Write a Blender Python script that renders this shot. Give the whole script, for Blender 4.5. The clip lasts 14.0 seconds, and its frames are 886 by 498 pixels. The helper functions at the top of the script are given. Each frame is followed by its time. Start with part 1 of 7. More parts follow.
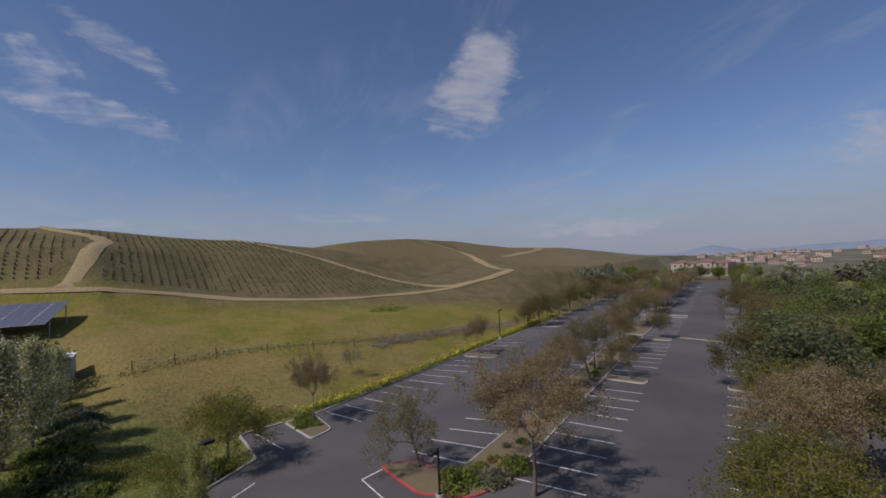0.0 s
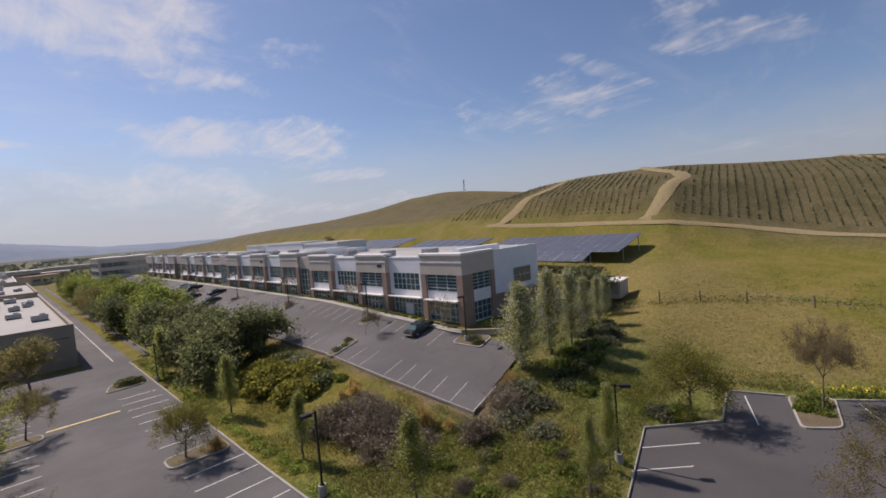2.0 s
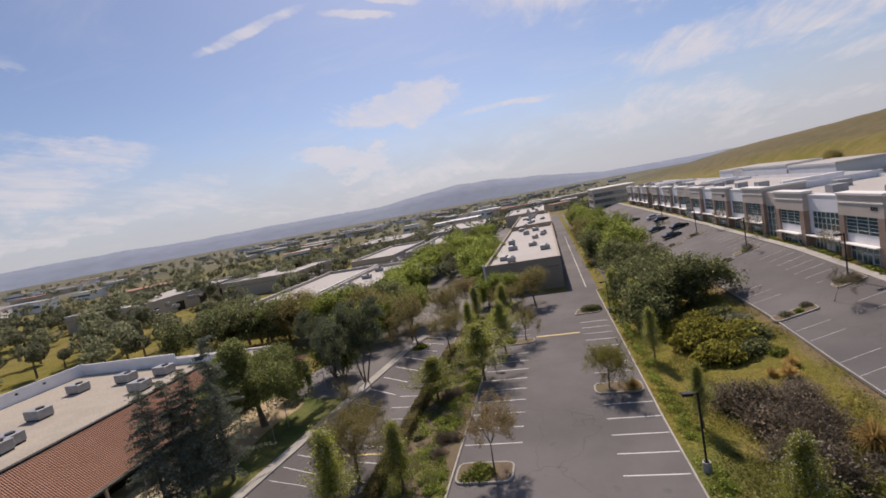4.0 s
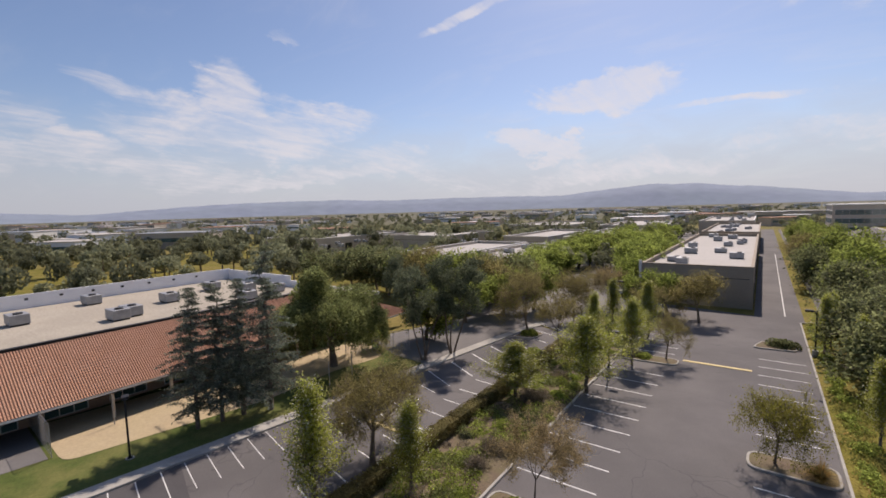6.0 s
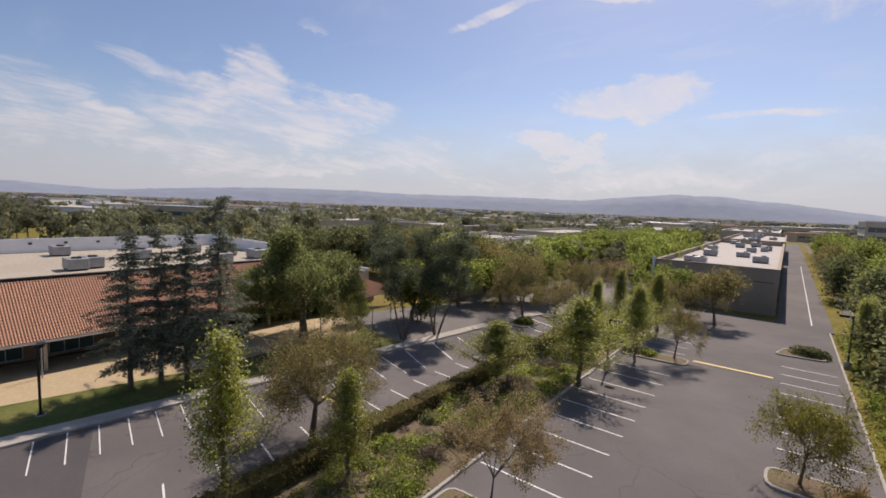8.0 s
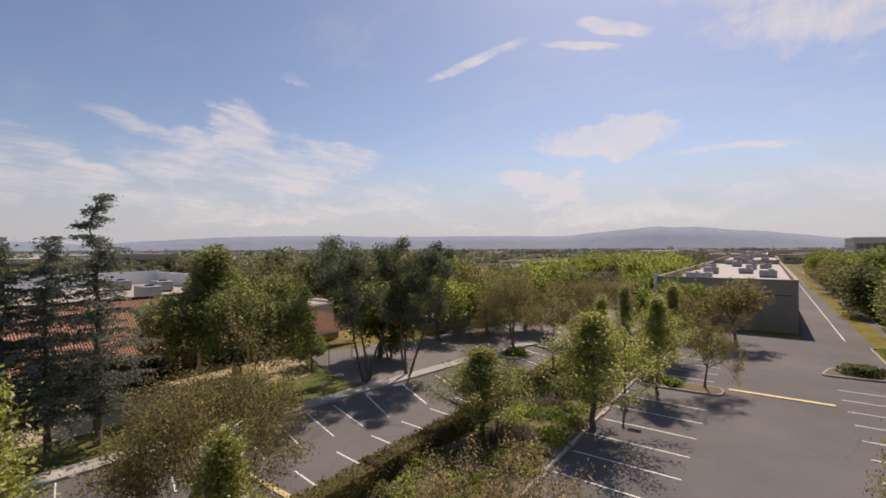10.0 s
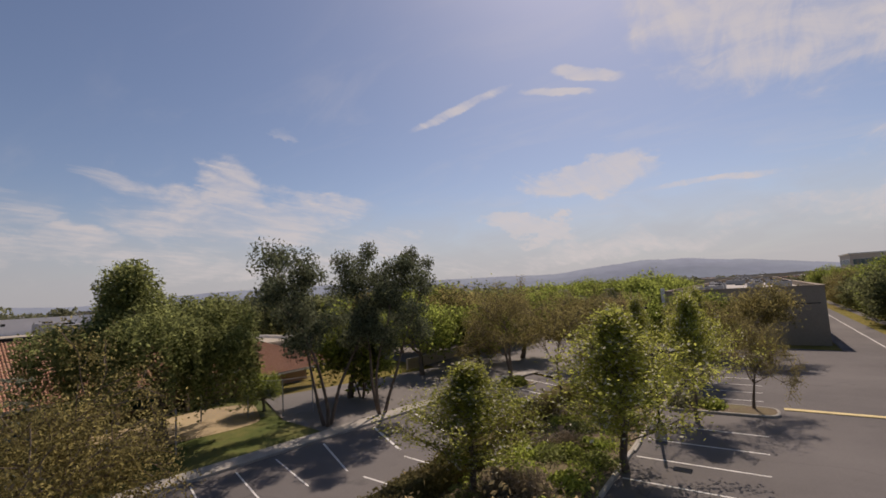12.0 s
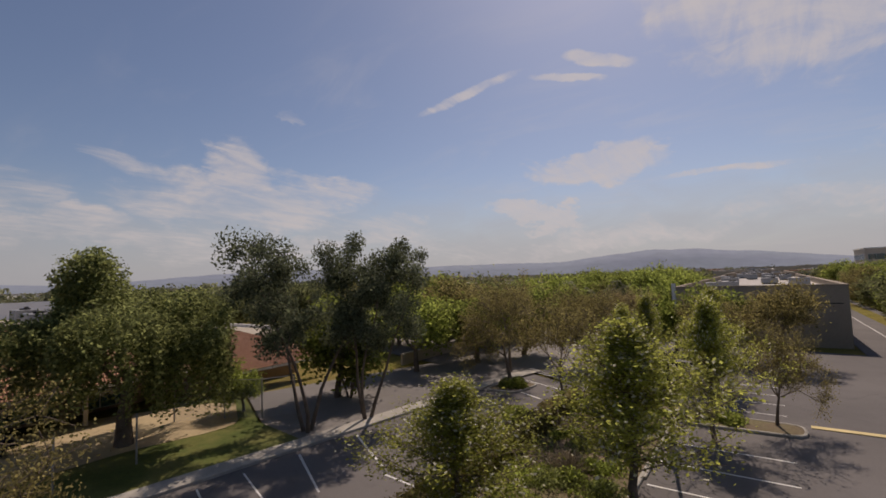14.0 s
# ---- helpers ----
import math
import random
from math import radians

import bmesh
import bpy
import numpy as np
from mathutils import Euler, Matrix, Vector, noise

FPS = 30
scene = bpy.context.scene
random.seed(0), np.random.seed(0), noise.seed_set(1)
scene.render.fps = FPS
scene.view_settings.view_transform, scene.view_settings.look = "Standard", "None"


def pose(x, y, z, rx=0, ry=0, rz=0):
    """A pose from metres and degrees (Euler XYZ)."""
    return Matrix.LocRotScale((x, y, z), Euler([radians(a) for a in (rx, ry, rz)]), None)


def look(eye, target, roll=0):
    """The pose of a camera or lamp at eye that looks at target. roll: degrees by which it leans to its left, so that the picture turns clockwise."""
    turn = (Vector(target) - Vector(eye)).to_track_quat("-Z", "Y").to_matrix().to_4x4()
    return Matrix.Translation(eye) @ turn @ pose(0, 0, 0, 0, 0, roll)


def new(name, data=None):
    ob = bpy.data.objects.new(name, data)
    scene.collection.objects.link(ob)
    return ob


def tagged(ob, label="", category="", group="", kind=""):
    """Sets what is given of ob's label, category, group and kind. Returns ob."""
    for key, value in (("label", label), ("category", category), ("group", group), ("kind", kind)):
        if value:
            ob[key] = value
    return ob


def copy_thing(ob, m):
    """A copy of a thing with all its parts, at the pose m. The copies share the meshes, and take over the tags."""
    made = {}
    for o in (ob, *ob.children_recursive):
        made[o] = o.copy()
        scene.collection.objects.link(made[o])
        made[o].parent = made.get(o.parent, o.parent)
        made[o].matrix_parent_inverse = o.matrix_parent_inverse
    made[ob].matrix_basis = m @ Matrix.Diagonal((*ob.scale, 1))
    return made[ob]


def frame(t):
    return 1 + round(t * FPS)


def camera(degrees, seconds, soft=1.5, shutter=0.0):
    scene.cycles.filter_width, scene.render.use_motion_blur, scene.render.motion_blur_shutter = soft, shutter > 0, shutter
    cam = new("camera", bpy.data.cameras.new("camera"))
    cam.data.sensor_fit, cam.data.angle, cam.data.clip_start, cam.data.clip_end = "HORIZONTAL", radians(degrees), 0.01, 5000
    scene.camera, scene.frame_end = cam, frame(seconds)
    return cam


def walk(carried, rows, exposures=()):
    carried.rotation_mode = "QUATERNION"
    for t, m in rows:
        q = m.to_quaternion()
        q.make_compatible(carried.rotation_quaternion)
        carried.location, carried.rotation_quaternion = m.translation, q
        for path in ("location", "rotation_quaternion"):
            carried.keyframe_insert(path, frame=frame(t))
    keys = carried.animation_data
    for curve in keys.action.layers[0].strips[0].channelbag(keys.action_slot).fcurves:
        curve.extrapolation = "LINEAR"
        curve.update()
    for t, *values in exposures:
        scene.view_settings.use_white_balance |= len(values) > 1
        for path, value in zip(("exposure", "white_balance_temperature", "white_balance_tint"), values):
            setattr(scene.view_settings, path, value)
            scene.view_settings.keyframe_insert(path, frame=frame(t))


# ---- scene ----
# The camera: a small drone that turns over the parking lot and then glides down.
cam = camera(90.0, 14.0, soft=1.7)
PATH = [
    (0, (-3.02, -20.48, 15.97), (5.920, -24.957, 16.331), -2.64),
    (0.5, (-0.14, -22.11, 14.56), (9.756, -23.473, 15.012), -2.90),
    (1, (1.84, -25.51, 13.52), (11.629, -23.501, 13.881), -2.10),
    (1.5, (1.54, -29.20, 14.85), (10.295, -24.365, 14.884), -3.60),
    (2, (-0.76, -32.36, 17.78), (6.299, -25.303, 17.220), -4.60),
    (2.5, (-0.95, -32.81, 18.90), (4.525, -24.479, 18.083), -5.20),
    (3, (-0.61, -33.93, 19.74), (2.751, -24.562, 18.808), -6.90),
    (3.5, (1.76, -35.89, 21.29), (2.301, -25.963, 20.250), -9.30),
    (4, (5.15, -36.93, 21.75), (2.791, -27.265, 20.780), -10.60),
    (4.2, (6.64, -37.26, 22.15), (3.315, -27.883, 21.150), -10.40),
    (6.3, (7.83, -23.77, 16.70), (1.863, -15.804, 15.782), -0.70),
    (6.5, (8.09, -23.32, 16.64), (2.076, -15.390, 15.676), 0.10),
    (7, (8.23, -22.19, 15.88), (2.162, -14.303, 14.913), 1.30),
    (7.5, (8.24, -20.78, 15.22), (2.118, -12.938, 14.186), 2.10),
    (7.7, (7.78, -20.45, 14.70), (1.677, -12.593, 13.691), 2.20),
    (9.8, (3.81, -13.22, 11.08), (-2.136, -5.186, 10.828), 0.52),
    (10, (3.23, -12.47, 10.99), (-2.657, -4.390, 10.964), -0.25),
    (10.5, (2.38, -10.84, 10.32), (-3.406, -2.712, 10.949), -2.24),
    (11, (1.45, -9.33, 9.70), (-4.284, -1.204, 10.776), -2.68),
    (11.5, (0.95, -7.84, 8.94), (-4.705, 0.334, 10.071), -3.30),
    (12, (0.23, -6.49, 8.27), (-5.451, 1.688, 9.231), -3.20),
    (12.5, (-0.26, -5.40, 7.87), (-5.998, 2.751, 8.690), -3.17),
    (13, (-0.53, -4.76, 7.99), (-6.298, 3.379, 8.716), -2.94),
    (13.5, (-0.68, -4.24, 8.46), (-6.473, 3.890, 9.104), -2.33),
    (14, (-0.69, -3.82, 8.90), (-6.502, 4.291, 9.550), -2.10),
]
walk(cam, [(t, look(eye, target, roll)) for t, eye, target, roll in PATH],
     exposures=[(0, -0.48, 6150, 20), (1.5, -0.24, 6450, 20), (3.0, -0.05, 6950, 21), (4.2, -0.06, 6950, 21), (6.5, 0.06, 6900, 20), (11, -0.04, 7500, 22), (12.5, -0.43, 7500, 22), (14, -0.50, 7500, 22)])

# ---- light ----
SUN_AZ, SUN_EL = 102.0, 50.0   # degrees, from +x towards +y
world = bpy.data.worlds.new("sky")
scene.world = world
world.use_nodes = True


class Net:
    """Short hand for building a node tree."""

    def __init__(self, tree):
        self.tree = tree
        self.links = tree.links

    def node(self, kind, **inputs):
        n = self.tree.nodes.new(kind)
        for key, value in inputs.items():
            self.put(n, key, value)
        return n

    def put(self, n, key, value):
        slot = n.inputs[int(key[1:])] if key[0] == "i" and key[1:].isdigit() else n.inputs[key.replace("_", " ")]
        if isinstance(value, bpy.types.NodeSocket):
            self.links.new(value, slot)
        else:
            slot.default_value = value

    def math(self, op, a, b=0.0, c=0.0, clamp=False):
        n = self.tree.nodes.new("ShaderNodeMath")
        n.operation, n.use_clamp = op, clamp
        for key, value in (("i0", a), ("i1", b), ("i2", c)):
            self.put(n, key, value)
        return n.outputs[0]

    def vec(self, op, a, b=(0, 0, 0), scale=1.0):
        n = self.tree.nodes.new("ShaderNodeVectorMath")
        n.operation = op
        self.put(n, "i0", a)
        self.put(n, "i1", b)
        if op == "SCALE":
            self.put(n, "Scale", scale)
        return n.outputs["Value"] if op in ("DOT_PRODUCT", "LENGTH") else n.outputs[0]

    def noise(self, vector, scale, detail=4.0, rough=0.55, warp=0.0):
        n = self.tree.nodes.new("ShaderNodeTexNoise")
        for key, value in (("Vector", vector), ("Scale", scale), ("Detail", detail), ("Roughness", rough), ("Distortion", warp)):
            self.put(n, key, value)
        return n.outputs[0]

    def span(self, v, a, b, lo=0.0, hi=1.0):
        n = self.tree.nodes.new("ShaderNodeMapRange")
        n.interpolation_type = "SMOOTHSTEP"
        for key, value in (("Value", v), ("From Min", a), ("From Max", b), ("To Min", lo), ("To Max", hi)):
            self.put(n, key, value)
        return n.outputs[0]

    def mix(self, f, a, b, mode="MIX"):
        n = self.tree.nodes.new("ShaderNodeMix")
        n.data_type, n.blend_type = "RGBA", mode
        for key, value in (("i0", f), ("i6", a), ("i7", b)):
            if key != "i0" and not isinstance(value, bpy.types.NodeSocket):
                value = (*value[:3], 1.0)
            self.put(n, key, value)
        return n.outputs[2]


def sky_world():
    """Blue spring sky with thin cirrus and a few torn white clouds, whitish near the horizon."""
    t = world.node_tree
    t.nodes.clear()
    g = Net(t)
    out = g.node("ShaderNodeOutputWorld")
    back = g.node("ShaderNodeBackground", Strength=0.104)
    sky = g.node("ShaderNodeTexSky")
    sky.sky_type, sky.sun_disc = "NISHITA", False
    sky.sun_elevation, sky.sun_rotation = radians(SUN_EL), radians(90 - SUN_AZ)
    sky.air_density, sky.dust_density, sky.ozone_density = 1.0, 0.7, 4.5
    d = g.node("ShaderNodeTexCoord").outputs["Generated"]
    split = g.node("ShaderNodeSeparateXYZ", Vector=d)
    up = g.math("MAXIMUM", split.outputs[2], 0.0)
    # cirrus on a high plane
    flat = g.vec("SCALE", d, scale=g.math("DIVIDE", 1.0, g.math("ADD", up, 0.18)))
    ripple = g.noise(g.vec("MULTIPLY", flat, (1.0, 2.3, 0.0)), 1.5, 9.0, 0.62, 0.6)
    veil = g.math("MULTIPLY", g.span(ripple, 0.48, 0.78), g.span(g.noise(flat, 0.55, 3.0), 0.36, 0.62))
    wisp = g.noise(g.vec("MULTIPLY", d, (1.0, 1.0, 2.6)), 6.5, 9.0, 0.60, 0.7)
    fibre = g.noise(g.vec("MULTIPLY", flat, (2.2, 0.7, 0.0)), 4.0, 8.0, 0.62, 1.2)
    puffs = None
    bend = g.node("ShaderNodeTexNoise", Vector=g.vec("MULTIPLY", d, (1.0, 1.0, 1.8)), Scale=5.0, Detail=5.0, Roughness=0.6)
    dw = g.vec("ADD", d, g.vec("SCALE", g.vec("SUBTRACT", bend.outputs[1], (0.5, 0.5, 0.5)), scale=0.20))
    fine = g.vec("ADD", d, g.vec("SCALE", g.vec("SUBTRACT", bend.outputs[1], (0.5, 0.5, 0.5)), scale=0.05))
    # from azimuth, elevation to azimuth, elevation, half thickness (degrees), strength
    for a1, e1, a2, e2, h, s in ((154, 13.8, 148, 12.2, 1.9, 0.9), (160.6, 9.8, 138.6, 9.3, 2.3, 0.95), (145.7, 11.8, 133.4, 10.8, 1.3, 0.7), (165, 14.1, 156.2, 11.4, 0.7, 0.75), (138.6, 7.8, 126.3, 5.2, 1.3, 0.7),
                                 (175.6, 11.3, 166.8, 8.8, 1.8, 0.55), (145.7, 19.5, 142.2, 19.7, 0.9, 0.45), (112.5, 12.7, 100.5, 13.4, 1.9, 1.5), (104, 13.8, 98, 13.0, 1, 0.8), (119.3, 8, 107.8, 6.1, 0.9, 1.6),
                                 (127.2, 20.8, 116.3, 24.5, 0.42, 1), (113.1, 24.1, 105.2, 23.1, 0.32, 1.2), (108.4, 25.7, 101.2, 24.2, 0.55, 1.3), (103.4, 10.6, 82.8, 10.6, 0.25, 0.6), (96.8, 31, 72, 21, 5.5, 1),
                                 (89.3, 22, 67.1, 18, 2, 0.85), (95, 37, 79.2, 28, 9, 0.7), (40.5, 11.6, 19.7, 14.2, 1.9, 0.66), (28.9, 18.2, 18.7, 14.2, 0.7, 0.62), (19.7, 20.8, 3.6, 13.8, 1.3, 0.62),
                                 (13.9, 25.4, 4.5, 19.2, 1.3, 0.57), (34.9, 10.2, 25.5, 10.6, 0.5, 0.4), (79.2, 10, 57.8, 11.6, 2, 0.95), (68.5, 12.9, 61.4, 12.2, 0.9, 0.8), (61.4, 7, 51.5, 7.4, 0.7, 0.9),
                                 (89.3, 21.3, 66.4, 20.2, 1.4, 0.55), (64.9, 21.6, 57.8, 20.6, 0.8, 0.45), (-27.2, 17.4, -36, 25.8, 2.7, 1.1), (-47.3, 29, -51.7, 33, 1.6, 0.55), (-75.5, 10.5, -67.9, 10, 2.2, 0.7),
                                 (-85, 18, -71.7, 11, 2, 0.4), (-57.1, 4.6, -37.5, 5, 0.9, 0.6), (188.8, 6.5, 153.6, 5.2, 1.3, 0.75), (156.2, 4, 121, 4.4, 1, 0.7), (122.8, 3.2, 89.6, 4.6, 1, 0.7),
                                 (96.4, 7, 64.2, 5.2, 1.2, 0.65), (72, 3.4, 48.7, 3.6, 0.8, 0.6), (-22.1, 6, 21.7, 5, 0.7, 0.4)):
        p, q = [Vector((math.cos(radians(a)) * math.cos(radians(e)), math.sin(radians(a)) * math.cos(radians(e)), math.sin(radians(e)))) for a, e in ((a1, e1), (a2, e2))]
        c, w = (p + q).normalized(), (q - p).length * 0.42
        along = (q - p).normalized()
        across = c.cross(along)
        at = fine if h < 0.75 else dw
        x = g.math("DIVIDE", g.vec("DOT_PRODUCT", g.vec("SUBTRACT", at, c), along), w)
        y = g.math("DIVIDE", g.vec("DOT_PRODUCT", at, across), math.sin(radians(h)))
        r = g.math("ADD", g.math("MULTIPLY", x, x), g.math("MULTIPLY", y, y))
        blob = g.math("MULTIPLY", g.span(r, 3.6, 0.0, 0.0, s), g.math("GREATER_THAN", g.vec("DOT_PRODUCT", d, c), 0.5))
        puffs = blob if puffs is None else g.math("MAXIMUM", puffs, blob)
    shred = g.math("MULTIPLY", g.math("SUBTRACT", g.math("ADD", g.math("MULTIPLY", wisp, 0.6), g.math("MULTIPLY", fibre, 0.4)), 0.5), 2.6)
    torn = g.math("MULTIPLY", g.span(g.math("ADD", puffs, shred), 0.22, 1.15), g.span(puffs, 0.02, 0.35))
    haze = g.span(g.math("ADD", up, g.math("MULTIPLY", g.math("SUBTRACT", wisp, 0.5), 0.12)), 0.23, 0.02, 0.0, 0.86)
    grain = g.span(g.math("ADD", g.math("MULTIPLY", fibre, 0.5), g.math("MULTIPLY", wisp, 0.5)), 0.30, 0.70, 0.5, 1.0)
    cover = g.math("ADD", g.math("MULTIPLY", veil, 0.22), g.math("MULTIPLY", g.math("MULTIPLY", torn, grain), 0.86), clamp=True)
    near = g.span(g.vec("DOT_PRODUCT", d, (math.cos(radians(SUN_AZ)), math.sin(radians(SUN_AZ)), 0.0)), -0.6, 1.0, 4.4, 5.9)
    white = g.mix(1.0, (0.77, 0.87, 1.0), (1, 1, 1), "MULTIPLY")
    bright = g.node("ShaderNodeVectorMath")
    bright.operation = "SCALE"
    g.put(bright, "i0", white)
    g.put(bright, "Scale", near)
    hazed = g.mix(haze, sky.outputs[0], bright.outputs[0])
    crest = g.node("ShaderNodeVectorMath")
    crest.operation = "SCALE"
    g.put(crest, "i0", (0.90, 0.94, 1.0))
    g.put(crest, "Scale", g.math("MULTIPLY", near, 1.22))
    g.put(back, "Color", g.mix(cover, hazed, crest.outputs[0]))
    g.links.new(back.outputs[0], out.inputs[0])


sky_world()
lamp = bpy.data.lights.new("sun", "SUN")
lamp.energy, lamp.angle, lamp.color = 4.4, radians(0.6), (1.0, 0.95, 0.87)
_a, _e = radians(SUN_AZ), radians(SUN_EL)
sun = new("sun", lamp)
sun.matrix_world = look((math.cos(_a) * math.cos(_e) * 300, math.sin(_a) * math.cos(_e) * 300, math.sin(_e) * 300), (0, 0, 0))


# ---- materials ----
def material(name, colour, rough=0.85, metal=0.0, other=None, scale=1.0, fine=None, mottle=0.25, bump=0.0, bump_scale=None,
             island=0.0, each=0.0, spec=0.3, leaf=0.0, coords="Object"):
    """A surface with two scales of variation. other: a second colour in large patches; island, each: brightness that varies by piece, by object."""
    m = bpy.data.materials.new(name)
    m.use_nodes = True
    t = m.node_tree
    t.nodes.clear()
    g = Net(t)
    out = g.node("ShaderNodeOutputMaterial")
    p = g.node("ShaderNodeBsdfPrincipled", Roughness=rough, Metallic=metal)
    g.put(p, "Specular IOR Level", 0.12 if leaf else spec)
    at = g.node("ShaderNodeTexCoord").outputs[coords]
    big = g.noise(at, scale, 5.0, 0.6)
    small = g.noise(at, fine if fine else scale * 14, 3.0, 0.6)
    col = (*colour, 1.0)
    if other:
        col = g.mix(g.span(big, 0.36, 0.64), colour, other)
    v = g.math("ADD", g.span(big, 0.2, 0.8, 1 - mottle, 1 + mottle), g.span(small, 0.2, 0.8, -mottle * 0.7, mottle * 0.7))
    if island:
        n = g.node("ShaderNodeNewGeometry")
        v = g.math("MULTIPLY", v, g.span(n.outputs["Random Per Island"], 0, 1, 1 - island, 1 + island))
    if each:
        n = g.node("ShaderNodeObjectInfo")
        v = g.math("MULTIPLY", v, g.span(n.outputs["Random"], 0, 1, 1 - each, 1 + each))
    grey = g.node("ShaderNodeCombineColor", Red=v, Green=v, Blue=v)
    tint = g.mix(1.0, col, grey.outputs[0], "MULTIPLY")
    g.put(p, "Base Color", tint)
    if bump:
        b = g.node("ShaderNodeBump", Strength=bump, Distance=0.05, Height=g.noise(at, bump_scale or scale * 20, 4.0, 0.65))
        g.put(p, "Normal", b.outputs[0])
    if leaf:
        glow = g.node("ShaderNodeBsdfTranslucent", Color=tint)
        both = g.node("ShaderNodeMixShader", i0=leaf, i1=p.outputs[0], i2=glow.outputs[0])
        g.links.new(both.outputs[0], out.inputs[0])
    else:
        g.links.new(p.outputs[0], out.inputs[0])
    return m


def asphalt_material():
    """Worn grey asphalt: broad tone, oil drips, sealed cracks."""
    m = material("asphalt", (0.122, 0.112, 0.107), 0.9, other=(0.146, 0.134, 0.127), scale=0.07, fine=9.0, mottle=0.11, bump=0.25, bump_scale=60)
    g = Net(m.node_tree)
    p = [n for n in m.node_tree.nodes if n.type == "BSDF_PRINCIPLED"][0]
    base = p.inputs["Base Color"].links[0].from_socket
    at = g.node("ShaderNodeTexCoord").outputs["Object"]
    oil = g.span(g.noise(at, 0.55, 3.0, 0.5), 0.64, 0.78, 0.0, 0.35)
    worn = g.mix(oil, base, (0.05, 0.048, 0.05))
    v = g.node("ShaderNodeTexVoronoi", Vector=g.vec("ADD", at, g.vec("SCALE", g.node("ShaderNodeTexNoise", Vector=at, Scale=0.4).outputs[1], scale=2.5)), Scale=0.09)
    v.feature = "DISTANCE_TO_EDGE"
    crack = g.span(v.outputs["Distance"], 0.004, 0.0, 0.0, 0.4)
    g.put(p, "Base Color", g.mix(crack, worn, (0.045, 0.045, 0.047)))
    return m


def ground_material():
    """Spring grassland: green in the hollows, straw yellow on the rise, bare earth, and farmed brown on the hills."""
    m = bpy.data.materials.new("grassland")
    m.use_nodes = True
    t = m.node_tree
    t.nodes.clear()
    g = Net(t)
    out = g.node("ShaderNodeOutputMaterial")
    p = g.node("ShaderNodeBsdfPrincipled", Roughness=0.95)
    g.put(p, "Specular IOR Level", 0.1)
    at = g.node("ShaderNodeTexCoord").outputs["Object"]
    xyz = g.node("ShaderNodeSeparateXYZ", Vector=at)
    x, y, z = xyz.outputs
    big, mid, fine = g.noise(at, 0.022, 5.0, 0.6), g.noise(at, 0.16, 6.0, 0.65), g.noise(at, 2.2, 5.0, 0.7)
    grass = g.mix(g.span(mid, 0.38, 0.62), (0.165, 0.150, 0.030), (0.215, 0.175, 0.042))
    lush = g.mix(g.span(fine, 0.35, 0.65), (0.085, 0.115, 0.026), (0.13, 0.145, 0.036))
    # the moist swale below the offices
    swale = g.math("MULTIPLY", g.math("MULTIPLY", g.span(x, 60, 46), g.span(y, 2, -6)), g.span(mid, 0.26, 0.48))
    c = g.mix(swale, grass, lush)
    earth = g.math("MULTIPLY", g.math("MULTIPLY", g.span(x, 26, 29), g.span(x, 34, 31)), g.math("MULTIPLY", g.span(y, -14, -8), g.span(mid, 0.30, 0.5)))
    c = g.mix(earth, c, (0.20, 0.145, 0.10))
    dry = g.math("MULTIPLY", g.span(g.math("ADD", big, g.math("MULTIPLY", mid, 0.5)), 0.72, 0.90), 0.6)
    c = g.mix(dry, c, (0.24, 0.18, 0.072))
    hill = g.span(x, 96, 112)
    c = g.mix(hill, c, g.mix(g.span(mid, 0.35, 0.65), (0.115, 0.098, 0.045), (0.16, 0.128, 0.065)))
    c = g.mix(g.span(x, 172, 200), c, (0.165, 0.128, 0.062))
    far = g.span(g.vec("LENGTH", at), 150, 700)
    town = g.mix(g.span(g.noise(at, 0.012, 6.0, 0.7), 0.4, 0.62), (0.105, 0.105, 0.06), (0.185, 0.17, 0.125))
    c = g.mix(g.math("MULTIPLY", far, g.span(z, 30, 12)), c, town)
    v = g.math("ADD", g.span(fine, 0.25, 0.75, 0.72, 1.28), g.span(g.noise(at, 9.0, 2.0), 0.3, 0.7, -0.12, 0.12))
    grey = g.node("ShaderNodeCombineColor", Red=v, Green=v, Blue=v)
    g.put(p, "Base Color", g.mix(1.0, c, grey.outputs[0], "MULTIPLY"))
    b = g.node("ShaderNodeBump", Strength=0.7, Distance=0.25, Height=g.math("ADD", fine, g.math("MULTIPLY", g.noise(at, 6.0, 3.0), 0.6)))
    g.put(p, "Normal", b.outputs[0])
    g.links.new(p.outputs[0], out.inputs[0])
    return m


def glass_material(name, colour, rough=0.06):
    m = bpy.data.materials.new(name)
    m.use_nodes = True
    p = m.node_tree.nodes["Principled BSDF"]
    p.inputs["Base Color"].default_value = (*colour, 1)
    p.inputs["Roughness"].default_value = rough
    p.inputs["Specular IOR Level"].default_value = 0.8
    return m


